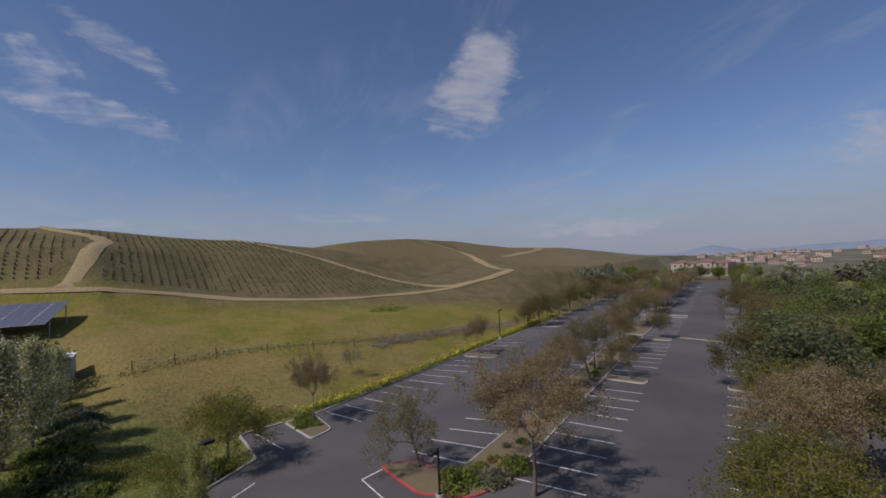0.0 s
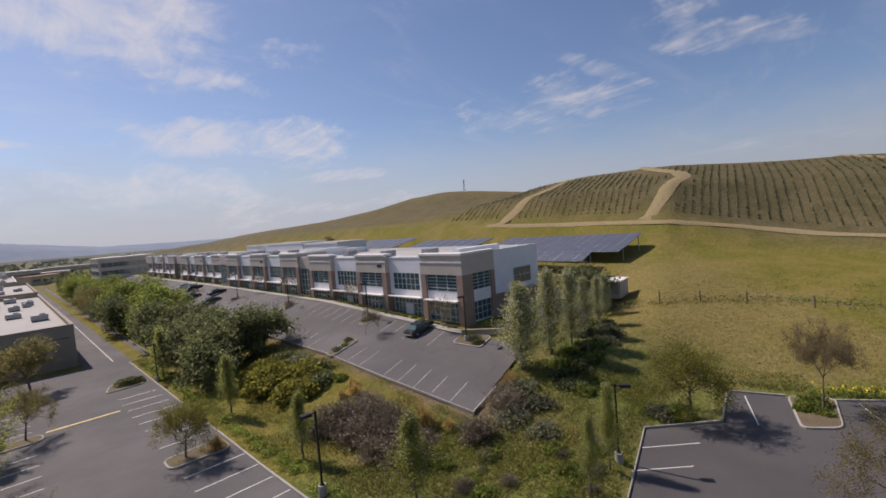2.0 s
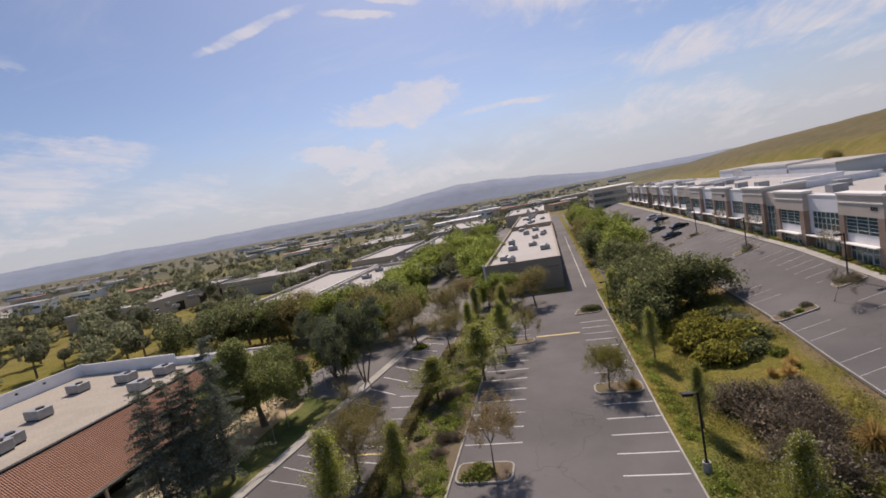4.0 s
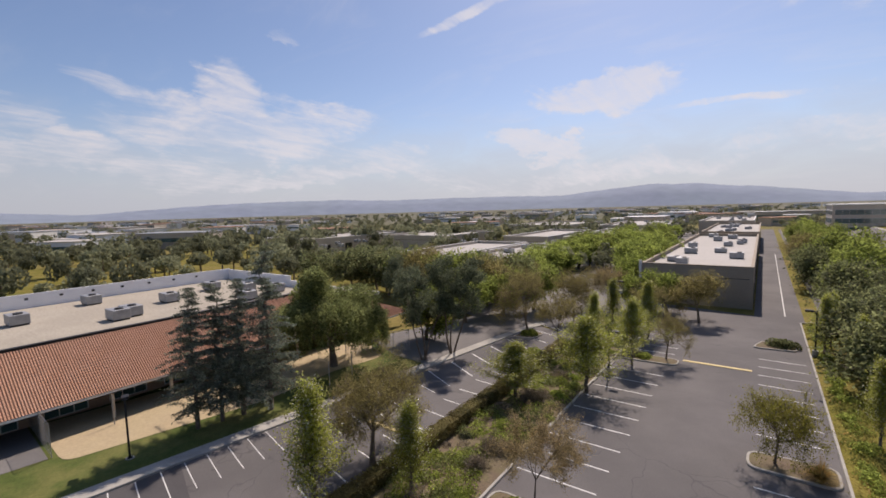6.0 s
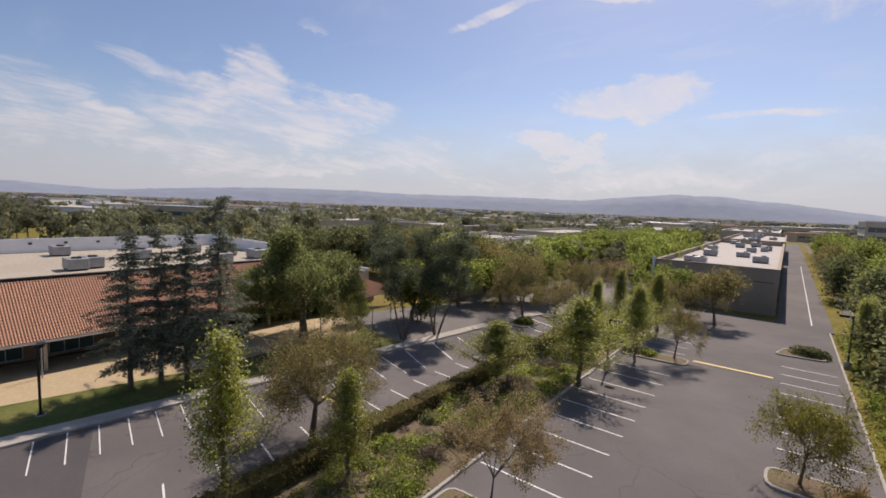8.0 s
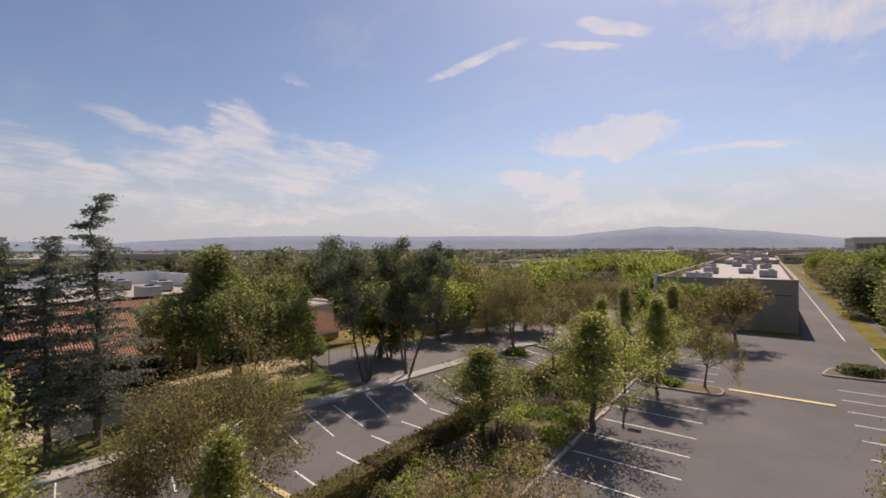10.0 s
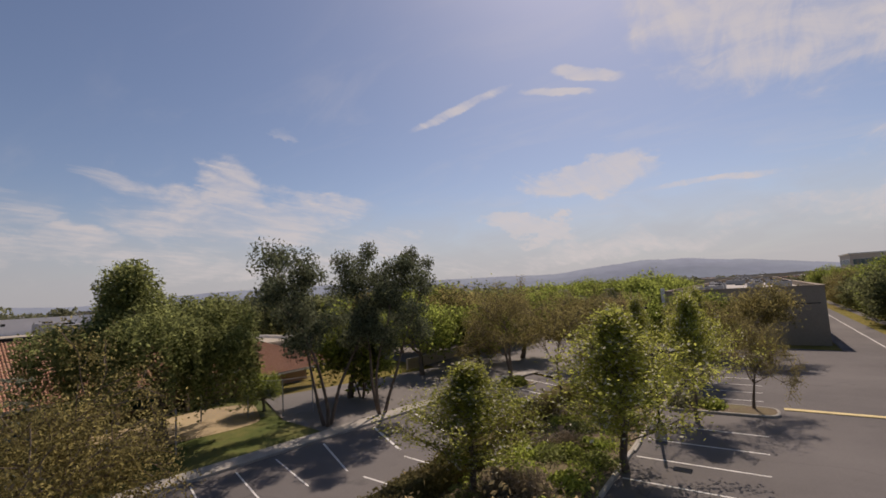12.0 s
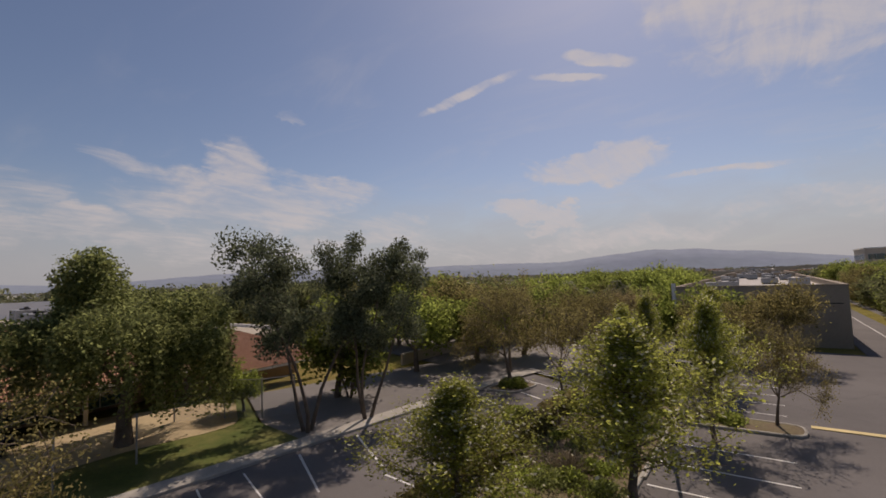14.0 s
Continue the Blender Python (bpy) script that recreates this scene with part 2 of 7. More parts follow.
M = {
    "ground": ground_material(),
    "asphalt": asphalt_material(),
    "asphalt_pale": material("pale_asphalt", (0.165, 0.152, 0.142), 0.9, other=(0.20, 0.185, 0.17), scale=0.06, fine=6, mottle=0.12, bump=0.2, bump_scale=50),
    "asphalt_new": material("dark_sealed_asphalt", (0.082, 0.076, 0.076), 0.9, other=(0.098, 0.090, 0.088), scale=0.07, fine=9.0, mottle=0.12, bump=0.25, bump_scale=60),
    "concrete": material("kerb_concrete", (0.38, 0.355, 0.31), 0.9, scale=0.7, mottle=0.16, bump=0.2),
    "kerb_red": material("red_kerb_paint", (0.42, 0.07, 0.06), 0.7, scale=1.5, mottle=0.2),
    "line": material("white_line_paint", (0.66, 0.65, 0.61), 0.7, scale=1.2, fine=16, mottle=0.16),
    "line_faded": material("faded_line_paint", (0.40, 0.385, 0.365), 0.8, scale=1.2, fine=16, mottle=0.25),
    "yellow": material("yellow_bump_paint", (0.64, 0.50, 0.23), 0.7, scale=1.2, fine=16, mottle=0.14),
    "bark_ground": material("bark_mulch", (0.185, 0.135, 0.09), 0.95, other=(0.13, 0.11, 0.055), scale=0.5, fine=7, mottle=0.35, bump=0.8, bump_scale=6),
    "lawn": material("lawn", (0.085, 0.115, 0.022), 0.95, other=(0.125, 0.125, 0.035), scale=0.35, fine=6, mottle=0.25, bump=0.6, bump_scale=9),
    "sand": material("sand", (0.47, 0.37, 0.22), 0.95, other=(0.40, 0.31, 0.19), scale=0.3, fine=5, mottle=0.14, bump=0.4, bump_scale=4),
    "dirt": material("dirt_track", (0.36, 0.265, 0.14), 0.95, other=(0.25, 0.20, 0.095), scale=0.3, fine=2.5, mottle=0.3, bump=0.4, bump_scale=4),
    "bark": material("tree_bark", (0.162, 0.126, 0.096), 0.95, scale=1.4, fine=14, mottle=0.3, bump=0.5, bump_scale=18),
    "bark_pale": material("pale_bark", (0.22, 0.185, 0.145), 0.95, scale=1.4, fine=14, mottle=0.3, bump=0.5, bump_scale=18),
    "leaf_pear": material("pear_leaf", (0.350, 0.365, 0.085), 0.6, scale=0.6, mottle=0.2, island=0.4, each=0.12, leaf=0.72),
    "blossom": material("blossom", (0.64, 0.62, 0.47), 0.8, scale=0.6, mottle=0.12, island=0.2, leaf=0.48),
    "leaf_olive": material("olive_bronze_leaf", (0.255, 0.218, 0.086), 0.7, scale=0.5, mottle=0.2, island=0.45, each=0.15, leaf=0.72),
    "leaf_bud": material("pinkish_bud", (0.333, 0.259, 0.132), 0.8, scale=0.5, mottle=0.2, island=0.4, each=0.15, leaf=0.58),
    "leaf_green": material("green_leaf", (0.25, 0.294, 0.069), 0.6, scale=0.5, mottle=0.2, island=0.45, each=0.2, leaf=0.72),
    "leaf_dark": material("dark_leaf", (0.189, 0.205, 0.091), 0.7, scale=0.5, mottle=0.25, island=0.5, each=0.2, leaf=0.63),
    "leaf_grey": material("grey_green_leaf", (0.219, 0.222, 0.135), 0.7, scale=0.5, mottle=0.25, island=0.45, each=0.2, leaf=0.63),
    "leaf_gum": material("eucalyptus_leaf", (0.135, 0.155, 0.09), 0.6, scale=0.5, mottle=0.25, island=0.45, each=0.15, leaf=0.5),
    "leaf_conifer": material("blue_green_needle", (0.188, 0.213, 0.156), 0.7, scale=0.5, mottle=0.25, island=0.4, each=0.15, leaf=0.48),
    "leaf_pepper": material("pepper_leaf", (0.231, 0.256, 0.098), 0.7, scale=0.4, mottle=0.25, island=0.4, leaf=0.68),
    "leaf_gold": material("yellow_green_leaf", (0.25, 0.235, 0.05), 0.7, scale=0.4, mottle=0.2, island=0.35, each=0.1, leaf=0.68),
    "meadow_green": material("meadow_weed", (0.18, 0.215, 0.055), 0.8, other=(0.25, 0.225, 0.07), scale=0.12, mottle=0.25, island=0.3, leaf=0.68),
    "leaf_straw": material("straw_tuft", (0.50, 0.35, 0.13), 0.9, scale=0.5, mottle=0.2, island=0.35, each=0.2, leaf=0.53),
    "leaf_brush": material("bare_brush", (0.33, 0.275, 0.20), 0.95, scale=0.5, mottle=0.2, island=0.35, each=0.2, leaf=0.48),
    # distance haze painted in: paler, greyer green than the near leaves
    "leaf_far": material("haze_paled_foliage", (0.237, 0.244, 0.144), 0.85, scale=0.05, mottle=0.2, island=0.3, each=0.35, leaf=0.48),
    "grass_blade": material("meadow_blade", (0.215, 0.21, 0.06), 0.8, scale=0.25, mottle=0.25, island=0.35, leaf=0.68),
    "flower": material("mustard_flower", (0.50, 0.40, 0.02), 0.8, scale=0.8, mottle=0.15, island=0.3),
    "hedge": material("clipped_hedge", (0.238, 0.212, 0.085), 0.8, other=(0.17, 0.14, 0.06), scale=0.8, mottle=0.3, island=0.4, leaf=0.53),
    "tan": material("tan_stucco", (0.55, 0.475, 0.40), 0.9, scale=0.4, fine=10, mottle=0.07, bump=0.15, bump_scale=30),
    "tan_house": material("warm_tan_stucco", (0.40, 0.315, 0.24), 0.9, scale=0.3, fine=4, mottle=0.08),
    "brown_tile": material("red_brown_tile", (0.25, 0.135, 0.095), 0.9, scale=0.6, fine=4, mottle=0.15),
    "white_wall": material("white_stucco", (0.80, 0.79, 0.79), 0.9, scale=0.4, fine=10, mottle=0.06, bump=0.15, bump_scale=30),
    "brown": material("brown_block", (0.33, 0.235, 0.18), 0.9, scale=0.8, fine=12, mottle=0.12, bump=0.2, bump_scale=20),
    "trim": material("pale_trim", (0.74, 0.71, 0.66), 0.8, scale=0.5, mottle=0.06),
    "grey_wall": material("grey_green_concrete", (0.35, 0.285, 0.215), 0.9, scale=0.2, fine=6, mottle=0.1, bump=0.15, bump_scale=20),
    "tan_far": material("pale_tan_wall", (0.48, 0.41, 0.33), 0.9, scale=0.2, fine=4, mottle=0.08),
    "roof_white": material("pale_membrane_roof", (0.47, 0.435, 0.39), 0.85, other=(0.39, 0.36, 0.32), scale=0.09, fine=2.5, mottle=0.12),
    "roof_gravel": material("gravel_roof", (0.46, 0.405, 0.32), 0.95, other=(0.32, 0.28, 0.22), scale=0.16, fine=3, mottle=0.24, bump=0.3, bump_scale=14),
    "tile": material("terracotta_tile", (0.42, 0.225, 0.14), 0.85, other=(0.36, 0.20, 0.13), scale=0.5, fine=5, mottle=0.18, each=0.08),
    "dark": material("dark_bronze_metal", (0.030, 0.027, 0.025), 0.5, metal=0.3, scale=2, mottle=0.15),
    "metal": material("galvanised_metal", (0.34, 0.34, 0.34), 0.55, metal=0.5, scale=1.5, mottle=0.15),
    "frame": material("white_window_frame", (0.60, 0.60, 0.60), 0.5, scale=1, mottle=0.04),
    "glass": glass_material("green_tinted_glass", (0.06, 0.115, 0.115)),
    "solar": glass_material("solar_cell_glass", (0.095, 0.10, 0.125), 0.42),
    "wood": material("weathered_post", (0.17, 0.13, 0.095), 0.95, scale=3, mottle=0.25),
    "vine": material("vine_row", (0.12, 0.118, 0.052), 0.9, scale=0.3, mottle=0.25, island=0.4),
    # pale blue base colour carries the distance haze over the ridges
    "mountain": material("haze_painted_mountain", (0.23, 0.265, 0.33), 1.0, other=(0.20, 0.235, 0.28), scale=0.002, fine=0.01, mottle=0.12),
    "carpaint": glass_material("dark_green_car_paint", (0.018, 0.028, 0.024), 0.25),
    "car_white": glass_material("white_car_paint", (0.6, 0.6, 0.6), 0.25),
    "rubber": material("tyre_rubber", (0.02, 0.02, 0.02), 0.85, scale=4, mottle=0.1),
}


# ---- building blocks ----
def part(name, bm, mat, parent=None, label="", smooth=False):
    """A bmesh as one mesh object, under a thing or a part if one is given."""
    me = bpy.data.meshes.new(name)
    bm.to_mesh(me)
    bm.free()
    return part_of(name, me, mat, parent, label, smooth)


def part_of(name, me, mat, parent=None, label="", smooth=False):
    for one in mat if isinstance(mat, (list, tuple)) else (mat,):
        if len(me.materials) < 4:
            me.materials.append(M[one])
    if smooth:
        me.polygons.foreach_set("use_smooth", [True] * len(me.polygons))
    ob = new(name, me)
    if parent:
        ob.parent = parent
    if label:
        tagged(ob, label)
    return ob


def raw(name, verts, faces, mat, parent=None, label="", smooth=False):
    me = bpy.data.meshes.new(name)
    me.from_pydata([tuple(v) for v in verts], [], [tuple(int(i) for i in f) for f in faces])
    me.update()
    return part_of(name, me, mat, parent, label, smooth)


def thing(name, at=(0, 0, 0), label="", category="", group="", turn=0.0, kind=""):
    e = new(name)
    e.empty_display_size = 0.3
    e.matrix_basis = pose(*at, 0, 0, turn)
    return tagged(e, label, category, group, kind)


def box(bm, x0, x1, y0, y1, z0, z1, bevel=0.0):
    """A box between corners, added to bm."""
    r = bmesh.ops.create_cube(bm, size=1.0, matrix=Matrix.LocRotScale(((x0 + x1) / 2, (y0 + y1) / 2, (z0 + z1) / 2), None, (x1 - x0, y1 - y0, z1 - z0)))
    if bevel:
        edges = list({e for v in r["verts"] for e in v.link_edges})
        bmesh.ops.bevel(bm, geom=edges, offset=bevel, segments=1, affect="EDGES")
    return bm


def one_box(*a, bevel=0.0):
    return box(bmesh.new(), *a, bevel=bevel)


def rod(bm, p, q, r0, r1, sides=6):
    p, q = Vector(p), Vector(q)
    d = q - p
    m = Matrix.Translation((p + q) / 2) @ d.to_track_quat("Z", "Y").to_matrix().to_4x4()
    bmesh.ops.create_cone(bm, cap_ends=True, segments=sides, radius1=r0, radius2=r1, depth=d.length, matrix=m)
    return bm


def interp(v, pairs):
    return float(np.interp(v, [a for a, _ in pairs], [b for _, b in pairs]))


def smooth(v, a, b):
    t = min(1.0, max(0.0, (v - a) / (b - a)))
    return t * t * (3 - 2 * t)


# ---- the lie of the land ----
ROAD_X = [(-700, 95), (-150, 87), (-115, 87), (-80, 91), (-50, 99), (-22, 110), (10, 113), (32, 112), (90, 116), (700, 130)]
ROAD_Z = [(-700, 14), (-330, 13), (-200, 13), (-150, 14), (-132, 11), (-115, 9.3), (-80, 9.5), (-64, 10.3), (-49, 12.0), (-35, 14.8), (-20, 17), (10, 18.2), (32, 19.4), (60, 20.5), (100, 22), (200, 22), (400, 18), (600, 12)]
MID_Z = [(-700, 15), (-400, 18), (-300, 16), (-240, 17), (-205, 20), (-175, 24), (-150, 18), (-130, 15), (-118, 15.5), (-96, 21.5), (-62, 26.5), (-25, 27), (10, 28), (35, 27.5), (60, 25), (100, 24), (200, 24), (400, 20), (600, 12)]
CREST_Z = [(-700, 16), (-500, 20), (-400, 22), (-300, 21), (-240, 24), (-205, 28), (-172, 32), (-140, 29), (-118, 27), (-96, 30), (-83, 31), (-67, 33), (-46, 34), (-25, 35.1), (-7, 35.8), (14, 35.4), (30, 34), (45, 31), (70, 27), (110, 28), (200, 28), (400, 23), (600, 12)]
BACK_Z = [(-900, 14), (-645, 19), (-508, 27.5), (-389, 34), (-293, 34), (-227, 39), (-178, 39.5), (-138, 36.7), (-118, 34), (-96, 30), (-60, 26), (0, 26), (60, 30), (110, 34), (165, 36), (225, 32), (310, 28), (430, 25), (540, 22), (700, 12)]
FAR_Z = [(-900, 12), (-645, 16), (-400, 28), (-200, 32), (-100, 26), (0, 26), (40, 31), (75, 38), (102, 42), (128, 44.6), (163, 44), (195, 39.5), (225, 36), (307, 33.5), (430, 31), (540, 28), (700, 20), (1000, 8)]


def office_low(y):
    return min(2.0, max(0.15, 0.2 + 0.07 * (y + 6)))


def office_high(y):
    return min(5.0, max(2.6, 3.3 + 0.045 * (y - 5)))


OFF_X0, OFF_X1 = 32.2, 46.6       # the office parking lot, from its lower kerb to the walk


def office_z(x, y):
    return office_low(y) + (office_high(y) - office_low(y)) * (x - OFF_X0) / (OFF_X1 - OFF_X0)


SKEW = radians(8.0)
SO = Vector((11.0, -45.8))
SC = Vector((math.cos(SKEW), math.sin(SKEW)))       # across the southern lot
SS = Vector((math.sin(SKEW), -math.cos(SKEW)))      # along it, away to the south


def south(c, s):
    p = SO + SC * c + SS * s
    return p.x, p.y


def south_c(x, y):
    return (Vector((x, y)) - SO).dot(SC)


def ground_z(x, y):
    edge = 43.0 if y > -40 else 43.0 - (y + 40) * 0.14
    xr = interp(y, ROAD_X)
    field = [(edge, -0.15), (edge + 1.5, 0.15), (58 + edge - 43, 3.6), (70, 5.6), (xr - 11, interp(y, ROAD_Z) * 0.64), (xr, interp(y, ROAD_Z)), (xr + 4, interp(y, ROAD_Z) + 0.6),
             (127, interp(y, MID_Z)), (155, interp(y, CREST_Z)), (190, interp(y, BACK_Z)), (230, interp(y, FAR_Z)), (330, interp(y, FAR_Z) * 0.7), (900, 2), (1200, -0.15)]
    lo, hi = office_low(y), office_high(y)
    site = [(12.2, -0.15), (13.2, 0.14), (19, -0.35), (27, lo - 0.5), (30.6, lo - 0.05), (31.2, lo - 0.35), (46.4, hi - 0.35), (47.2, hi - 0.05), (76, hi + 0.9), (82, max(hi + 2, 7.5)), *field[4:]]
    if y < -24.5:
        site = [(33.0, -0.15), (36, 0.3), *field[2:]]
    w = smooth(y, -24, -7) if y > -24.5 else 0.0
    a = interp(x, site if y > -24.5 else field)
    b = interp(x, [(12.2, -0.15), (13.2, 0.14), (19, 0.0), (28, 0.1), (44, 0.6), *field[2:]]) if y > -24.5 else interp(x, field)
    z = b + (a - b) * w
    if 47 < x < 260:
        z += 0.5 * noise.noise(Vector((x * 0.03, y * 0.03, 0))) * smooth(x, 47, 90)
    if x > 20 and y > 260:
        z *= 1 - smooth(y, 500, 1200)
    return max(z, -0.15) if x < 12.2 else z


def grid_axis(fine, step, near, step2, far):
    out = list(np.arange(fine[0], fine[1] + 1e-6, step))
    a = fine[0] - step2
    while a > near[0]:
        out.insert(0, a)
        a -= step2
    b = fine[1] + step2
    while b < near[1]:
        out.append(b)
        b += step2
    g = step2
    while out[0] > -far:
        g *= 1.35
        out.insert(0, out[0] - g)
    g = step2
    while out[-1] < far:
        g *= 1.35
        out.append(out[-1] + g)
    return out


def build_ground():
    xs = grid_axis((10.0, 60.0), 1.0, (-60, 240), 4.0, 4300)
    ys = grid_axis((-45.0, 60.0), 2.0, (-330, 330), 5.0, 4300)
    xs = sorted(set(round(x, 2) for x in xs) | {12.2, 31.8, 32.4, 46.4, 47.2})
    verts = [(x, y, ground_z(x, y)) for y in ys for x in xs]
    n = len(xs)
    faces = [(j * n + i, j * n + i + 1, (j + 1) * n + i + 1, (j + 1) * n + i) for j in range(len(ys) - 1) for i in range(n - 1)]
    tagged(raw("ground", verts, faces, "ground", smooth=True), "spring grassland rising from the lots to vineyard hills", "ground", kind="structure")


build_ground()


def slab(name, outline, z, mat, label, category="road", thick=0.1):
    """A flat sheet with an outline of corners (counter-clockwise), as part of the setting."""
    bm = bmesh.new()
    vs = [bm.verts.new((x, y, z)) for x, y in outline]
    f = bm.faces.new(vs)
    f.normal_update()
    if f.normal.z < 0:
        f.normal_flip()
    bmesh.ops.triangulate(bm, faces=[f])
    return tagged(part(name, bm, mat), label, category, kind="structure")


def kerb(name, line, closed=False, w=0.16, h=0.15, z=0.0, mat="concrete", parent=None, height=None):
    """A kerb of concrete along a line of points; w to the left of the line."""
    pts = [Vector((p[0], p[1])) for p in line]
    n = len(pts)
    left = []
    for i in range(n):
        a = pts[i - 1] if i or closed else None
        b = pts[(i + 1) % n] if i < n - 1 or closed else None
        d1 = (pts[i] - a).normalized() if a is not None else None
        d2 = (b - pts[i]).normalized() if b is not None else None
        d1, d2 = d1 or d2, d2 or d1
        m = (Vector((-d1.y, d1.x)) + Vector((-d2.y, d2.x)))
        m = m.normalized() / max(0.4, m.normalized().dot(Vector((-d1.y, d1.x))))
        left.append(pts[i] + m * w)
    verts, faces = [], []
    for p, q in zip(pts, left):
        zz = height(p.x, p.y) if height else z
        verts += [(p.x, p.y, zz - 0.12), (p.x, p.y, zz + h - 0.03), (p.x + (q.x - p.x) * 0.2, p.y + (q.y - p.y) * 0.2, zz + h), (q.x, q.y, zz + h), (q.x, q.y, zz - 0.12)]
    k = 5
    for i in range(n if closed else n - 1):
        j = (i + 1) % n
        faces += [(i * k + a, i * k + a + 1, j * k + a + 1, j * k + a) for a in range(k - 1)]
    ob = raw(name, verts, faces, mat, parent)
    if parent is None:
        tagged(ob, "weathered pale concrete kerb beside the asphalt", "kerb", kind="structure")
    return ob


def rounded(corners, r=0.8, steps=4):
    """Corner points with each corner rounded off."""
    out, n = [], len(corners)
    for i in range(n):
        p, a, b = Vector(corners[i]), Vector(corners[i - 1]), Vector(corners[(i + 1) % n])
        u, v = (a - p), (b - p)
        rr = min(r, u.length * 0.45, v.length * 0.45)
        s, e = p + u.normalized() * rr, p + v.normalized() * rr
        out += [tuple(s.lerp(p, t).lerp(p.lerp(e, t), t)) for t in np.linspace(0, 1, steps)]
    return out


def island(corners, r=0.8, mat="bark_ground", z=0.12, red=False, label="raised planting island of bark mulch in a concrete kerb"):
    """A raised bed with its kerb: one thing with two parts."""
    pts = rounded(corners, r)
    area = sum(a[0] * b[1] - b[0] * a[1] for a, b in zip(pts, pts[1:] + pts[:1]))
    if area < 0:
        pts = pts[::-1]
    e = thing("planting_island", (0, 0, 0), label, "planting island", "planting islands of the lot", kind="structure")
    bm = bmesh.new()
    cx, cy = np.mean([p[0] for p in pts]), np.mean([p[1] for p in pts])
    c = bm.verts.new((cx, cy, z + 0.08))
    vs = [bm.verts.new((*p, z)) for p in pts]
    for a, b in zip(vs, vs[1:] + vs[:1]):
        bm.faces.new((c, a, b))
    part("bed", bm, mat, e)
    kerb("kerb", pts, True, parent=e, mat="kerb_red" if red else "concrete")
    return e


# ---- the lots ----
LOT_E, STALL, ROW = 12.1, 2.74, 5.2
slab("parking_lot_north", [(-28.9, -24.3), (LOT_E, -24.3), (LOT_E, 52), (16, 56), (16, 300), (6.9, 300), (6.9, 54.5), (-19, 54.5), (-19, 28), (-28.9, 28)], 0.0, "asphalt", "worn grey asphalt parking lot with white stall lines", "parking lot")
slab("parking_lot_south", [(LOT_E, -24.3), (-28.9, -24.3), (-28.9, -60), south(-22, 20), south(-14, 230), south(30.5, 230), south(30.5, -4), (41.2, -36.6), (41.2, -31.5), (34.2, -31.5), (33.6, -24.6)], 0.004, "asphalt_new", "dark sealed asphalt parking lot with white stall lines", "parking lot")
slab("parking_lot_west", [(-30, 30), (-19, 28), (-19, 70), (-19, 300), (-62, 300), (-62, 34)], 0.006, "asphalt_pale", "pale sun-bleached asphalt court between the workshops", "parking lot")
slab("side_drive", [(-46, 13.6), (-36.2, 10.9), (-30.6, 10.5), (-29.0, 24), (-29, 34), (-62, 40), (-62, 33), (-41.5, 28)], 0.010, "asphalt_pale", "pale asphalt driveway behind the walk", "road")


def line_mark(parent, a, b, w=0.11, z=0.010, mat="line"):
    a, b = Vector((*a, 0)), Vector((*b, 0))
    d = (b - a).normalized()
    s = Vector((-d.y, d.x, 0)) * w / 2
    bm = bmesh.new()
    vs = [bm.verts.new((p.x, p.y, z)) for p in (a - s, b - s, b + s, a + s)]
    bm.faces.new(vs)
    return part("stall_line", bm, mat, parent)


def stall_row(label, ends):
    """A row of painted stall lines: a thing of the setting, each line a part."""
    e = thing("stall_markings", (0, 0, 0), label, "road marking", "stall markings", kind="structure")
    for a, b in ends:
        line_mark(e, a, b)
    return e


WHITE = "straight white painted stall lines on asphalt"
stall_row(WHITE, [((-ROW, STALL * i), (0, STALL * i)) for i in range(9)])
stall_row(WHITE, [((-ROW, 29.5 + 2.5 * i), (-0.1, 29.5 + 2.5 * i)) for i in range(4)])
stall_row(WHITE, [((-ROW, -8.3 - STALL * i), (0, -8.3 - STALL * i)) for i in range(4)])
stall_row(WHITE, [((7.55, -5.1 + STALL * i), (LOT_E, -5.1 + STALL * i)) for i in range(-3, 5)])
stall_row(WHITE, [((7.6, 10.6 + STALL * i), (11.6, 10.6 + STALL * i)) for i in range(9)])
stall_row(WHITE, [((-16.3, -15.7 + 2.68 * i), (-12.2, -15.7 + 2.68 * i)) for i in range(15)])
stall_row(WHITE, [((-28.8, -31.6 + 2.56 * i), (-24.3, -33.2 + 2.56 * i)) for i in range(8)])
stall_row(WHITE, [((-28.2, -9.5 + 2.7 * i), (-22.8, -11.3 + 2.7 * i)) for i in range(15)])
stall_row(WHITE, [(south(0, 2.78 * i), south(5.2, 2.78 * i)) for i in range(-1, 9)])
stall_row(WHITE, [(south(0, 28.5 + 2.74 * i), south(5.2, 28.5 + 2.74 * i)) for i in range(9)])
stall_row(WHITE, [(south(0, 58 + 2.74 * i), south(5.2, 58 + 2.74 * i)) for i in range(9)])
stall_row(WHITE, [(south(9.8, 0.5 + 2.85 * i), south(15.0, -0.2 + 2.85 * i)) for i in range(20)])
stall_row(WHITE, [(south(24.4, 1.6 + 3.1 * i), south(30.3, 0.7 + 3.1 * i)) for i in range(10)])
stall_row(WHITE, [(south(24.6, 36 + 2.9 * i), south(30.3, 35 + 2.9 * i)) for i in range(16)])
stall_row(WHITE, [(south(-8, 2 + 2.78 * i), south(-13.2, 2 + 2.78 * i)) for i in range(9)])
stall_row(WHITE, [(south(-8, 30 + 2.78 * i), south(-13.2, 30 + 2.78 * i)) for i in range(22)])
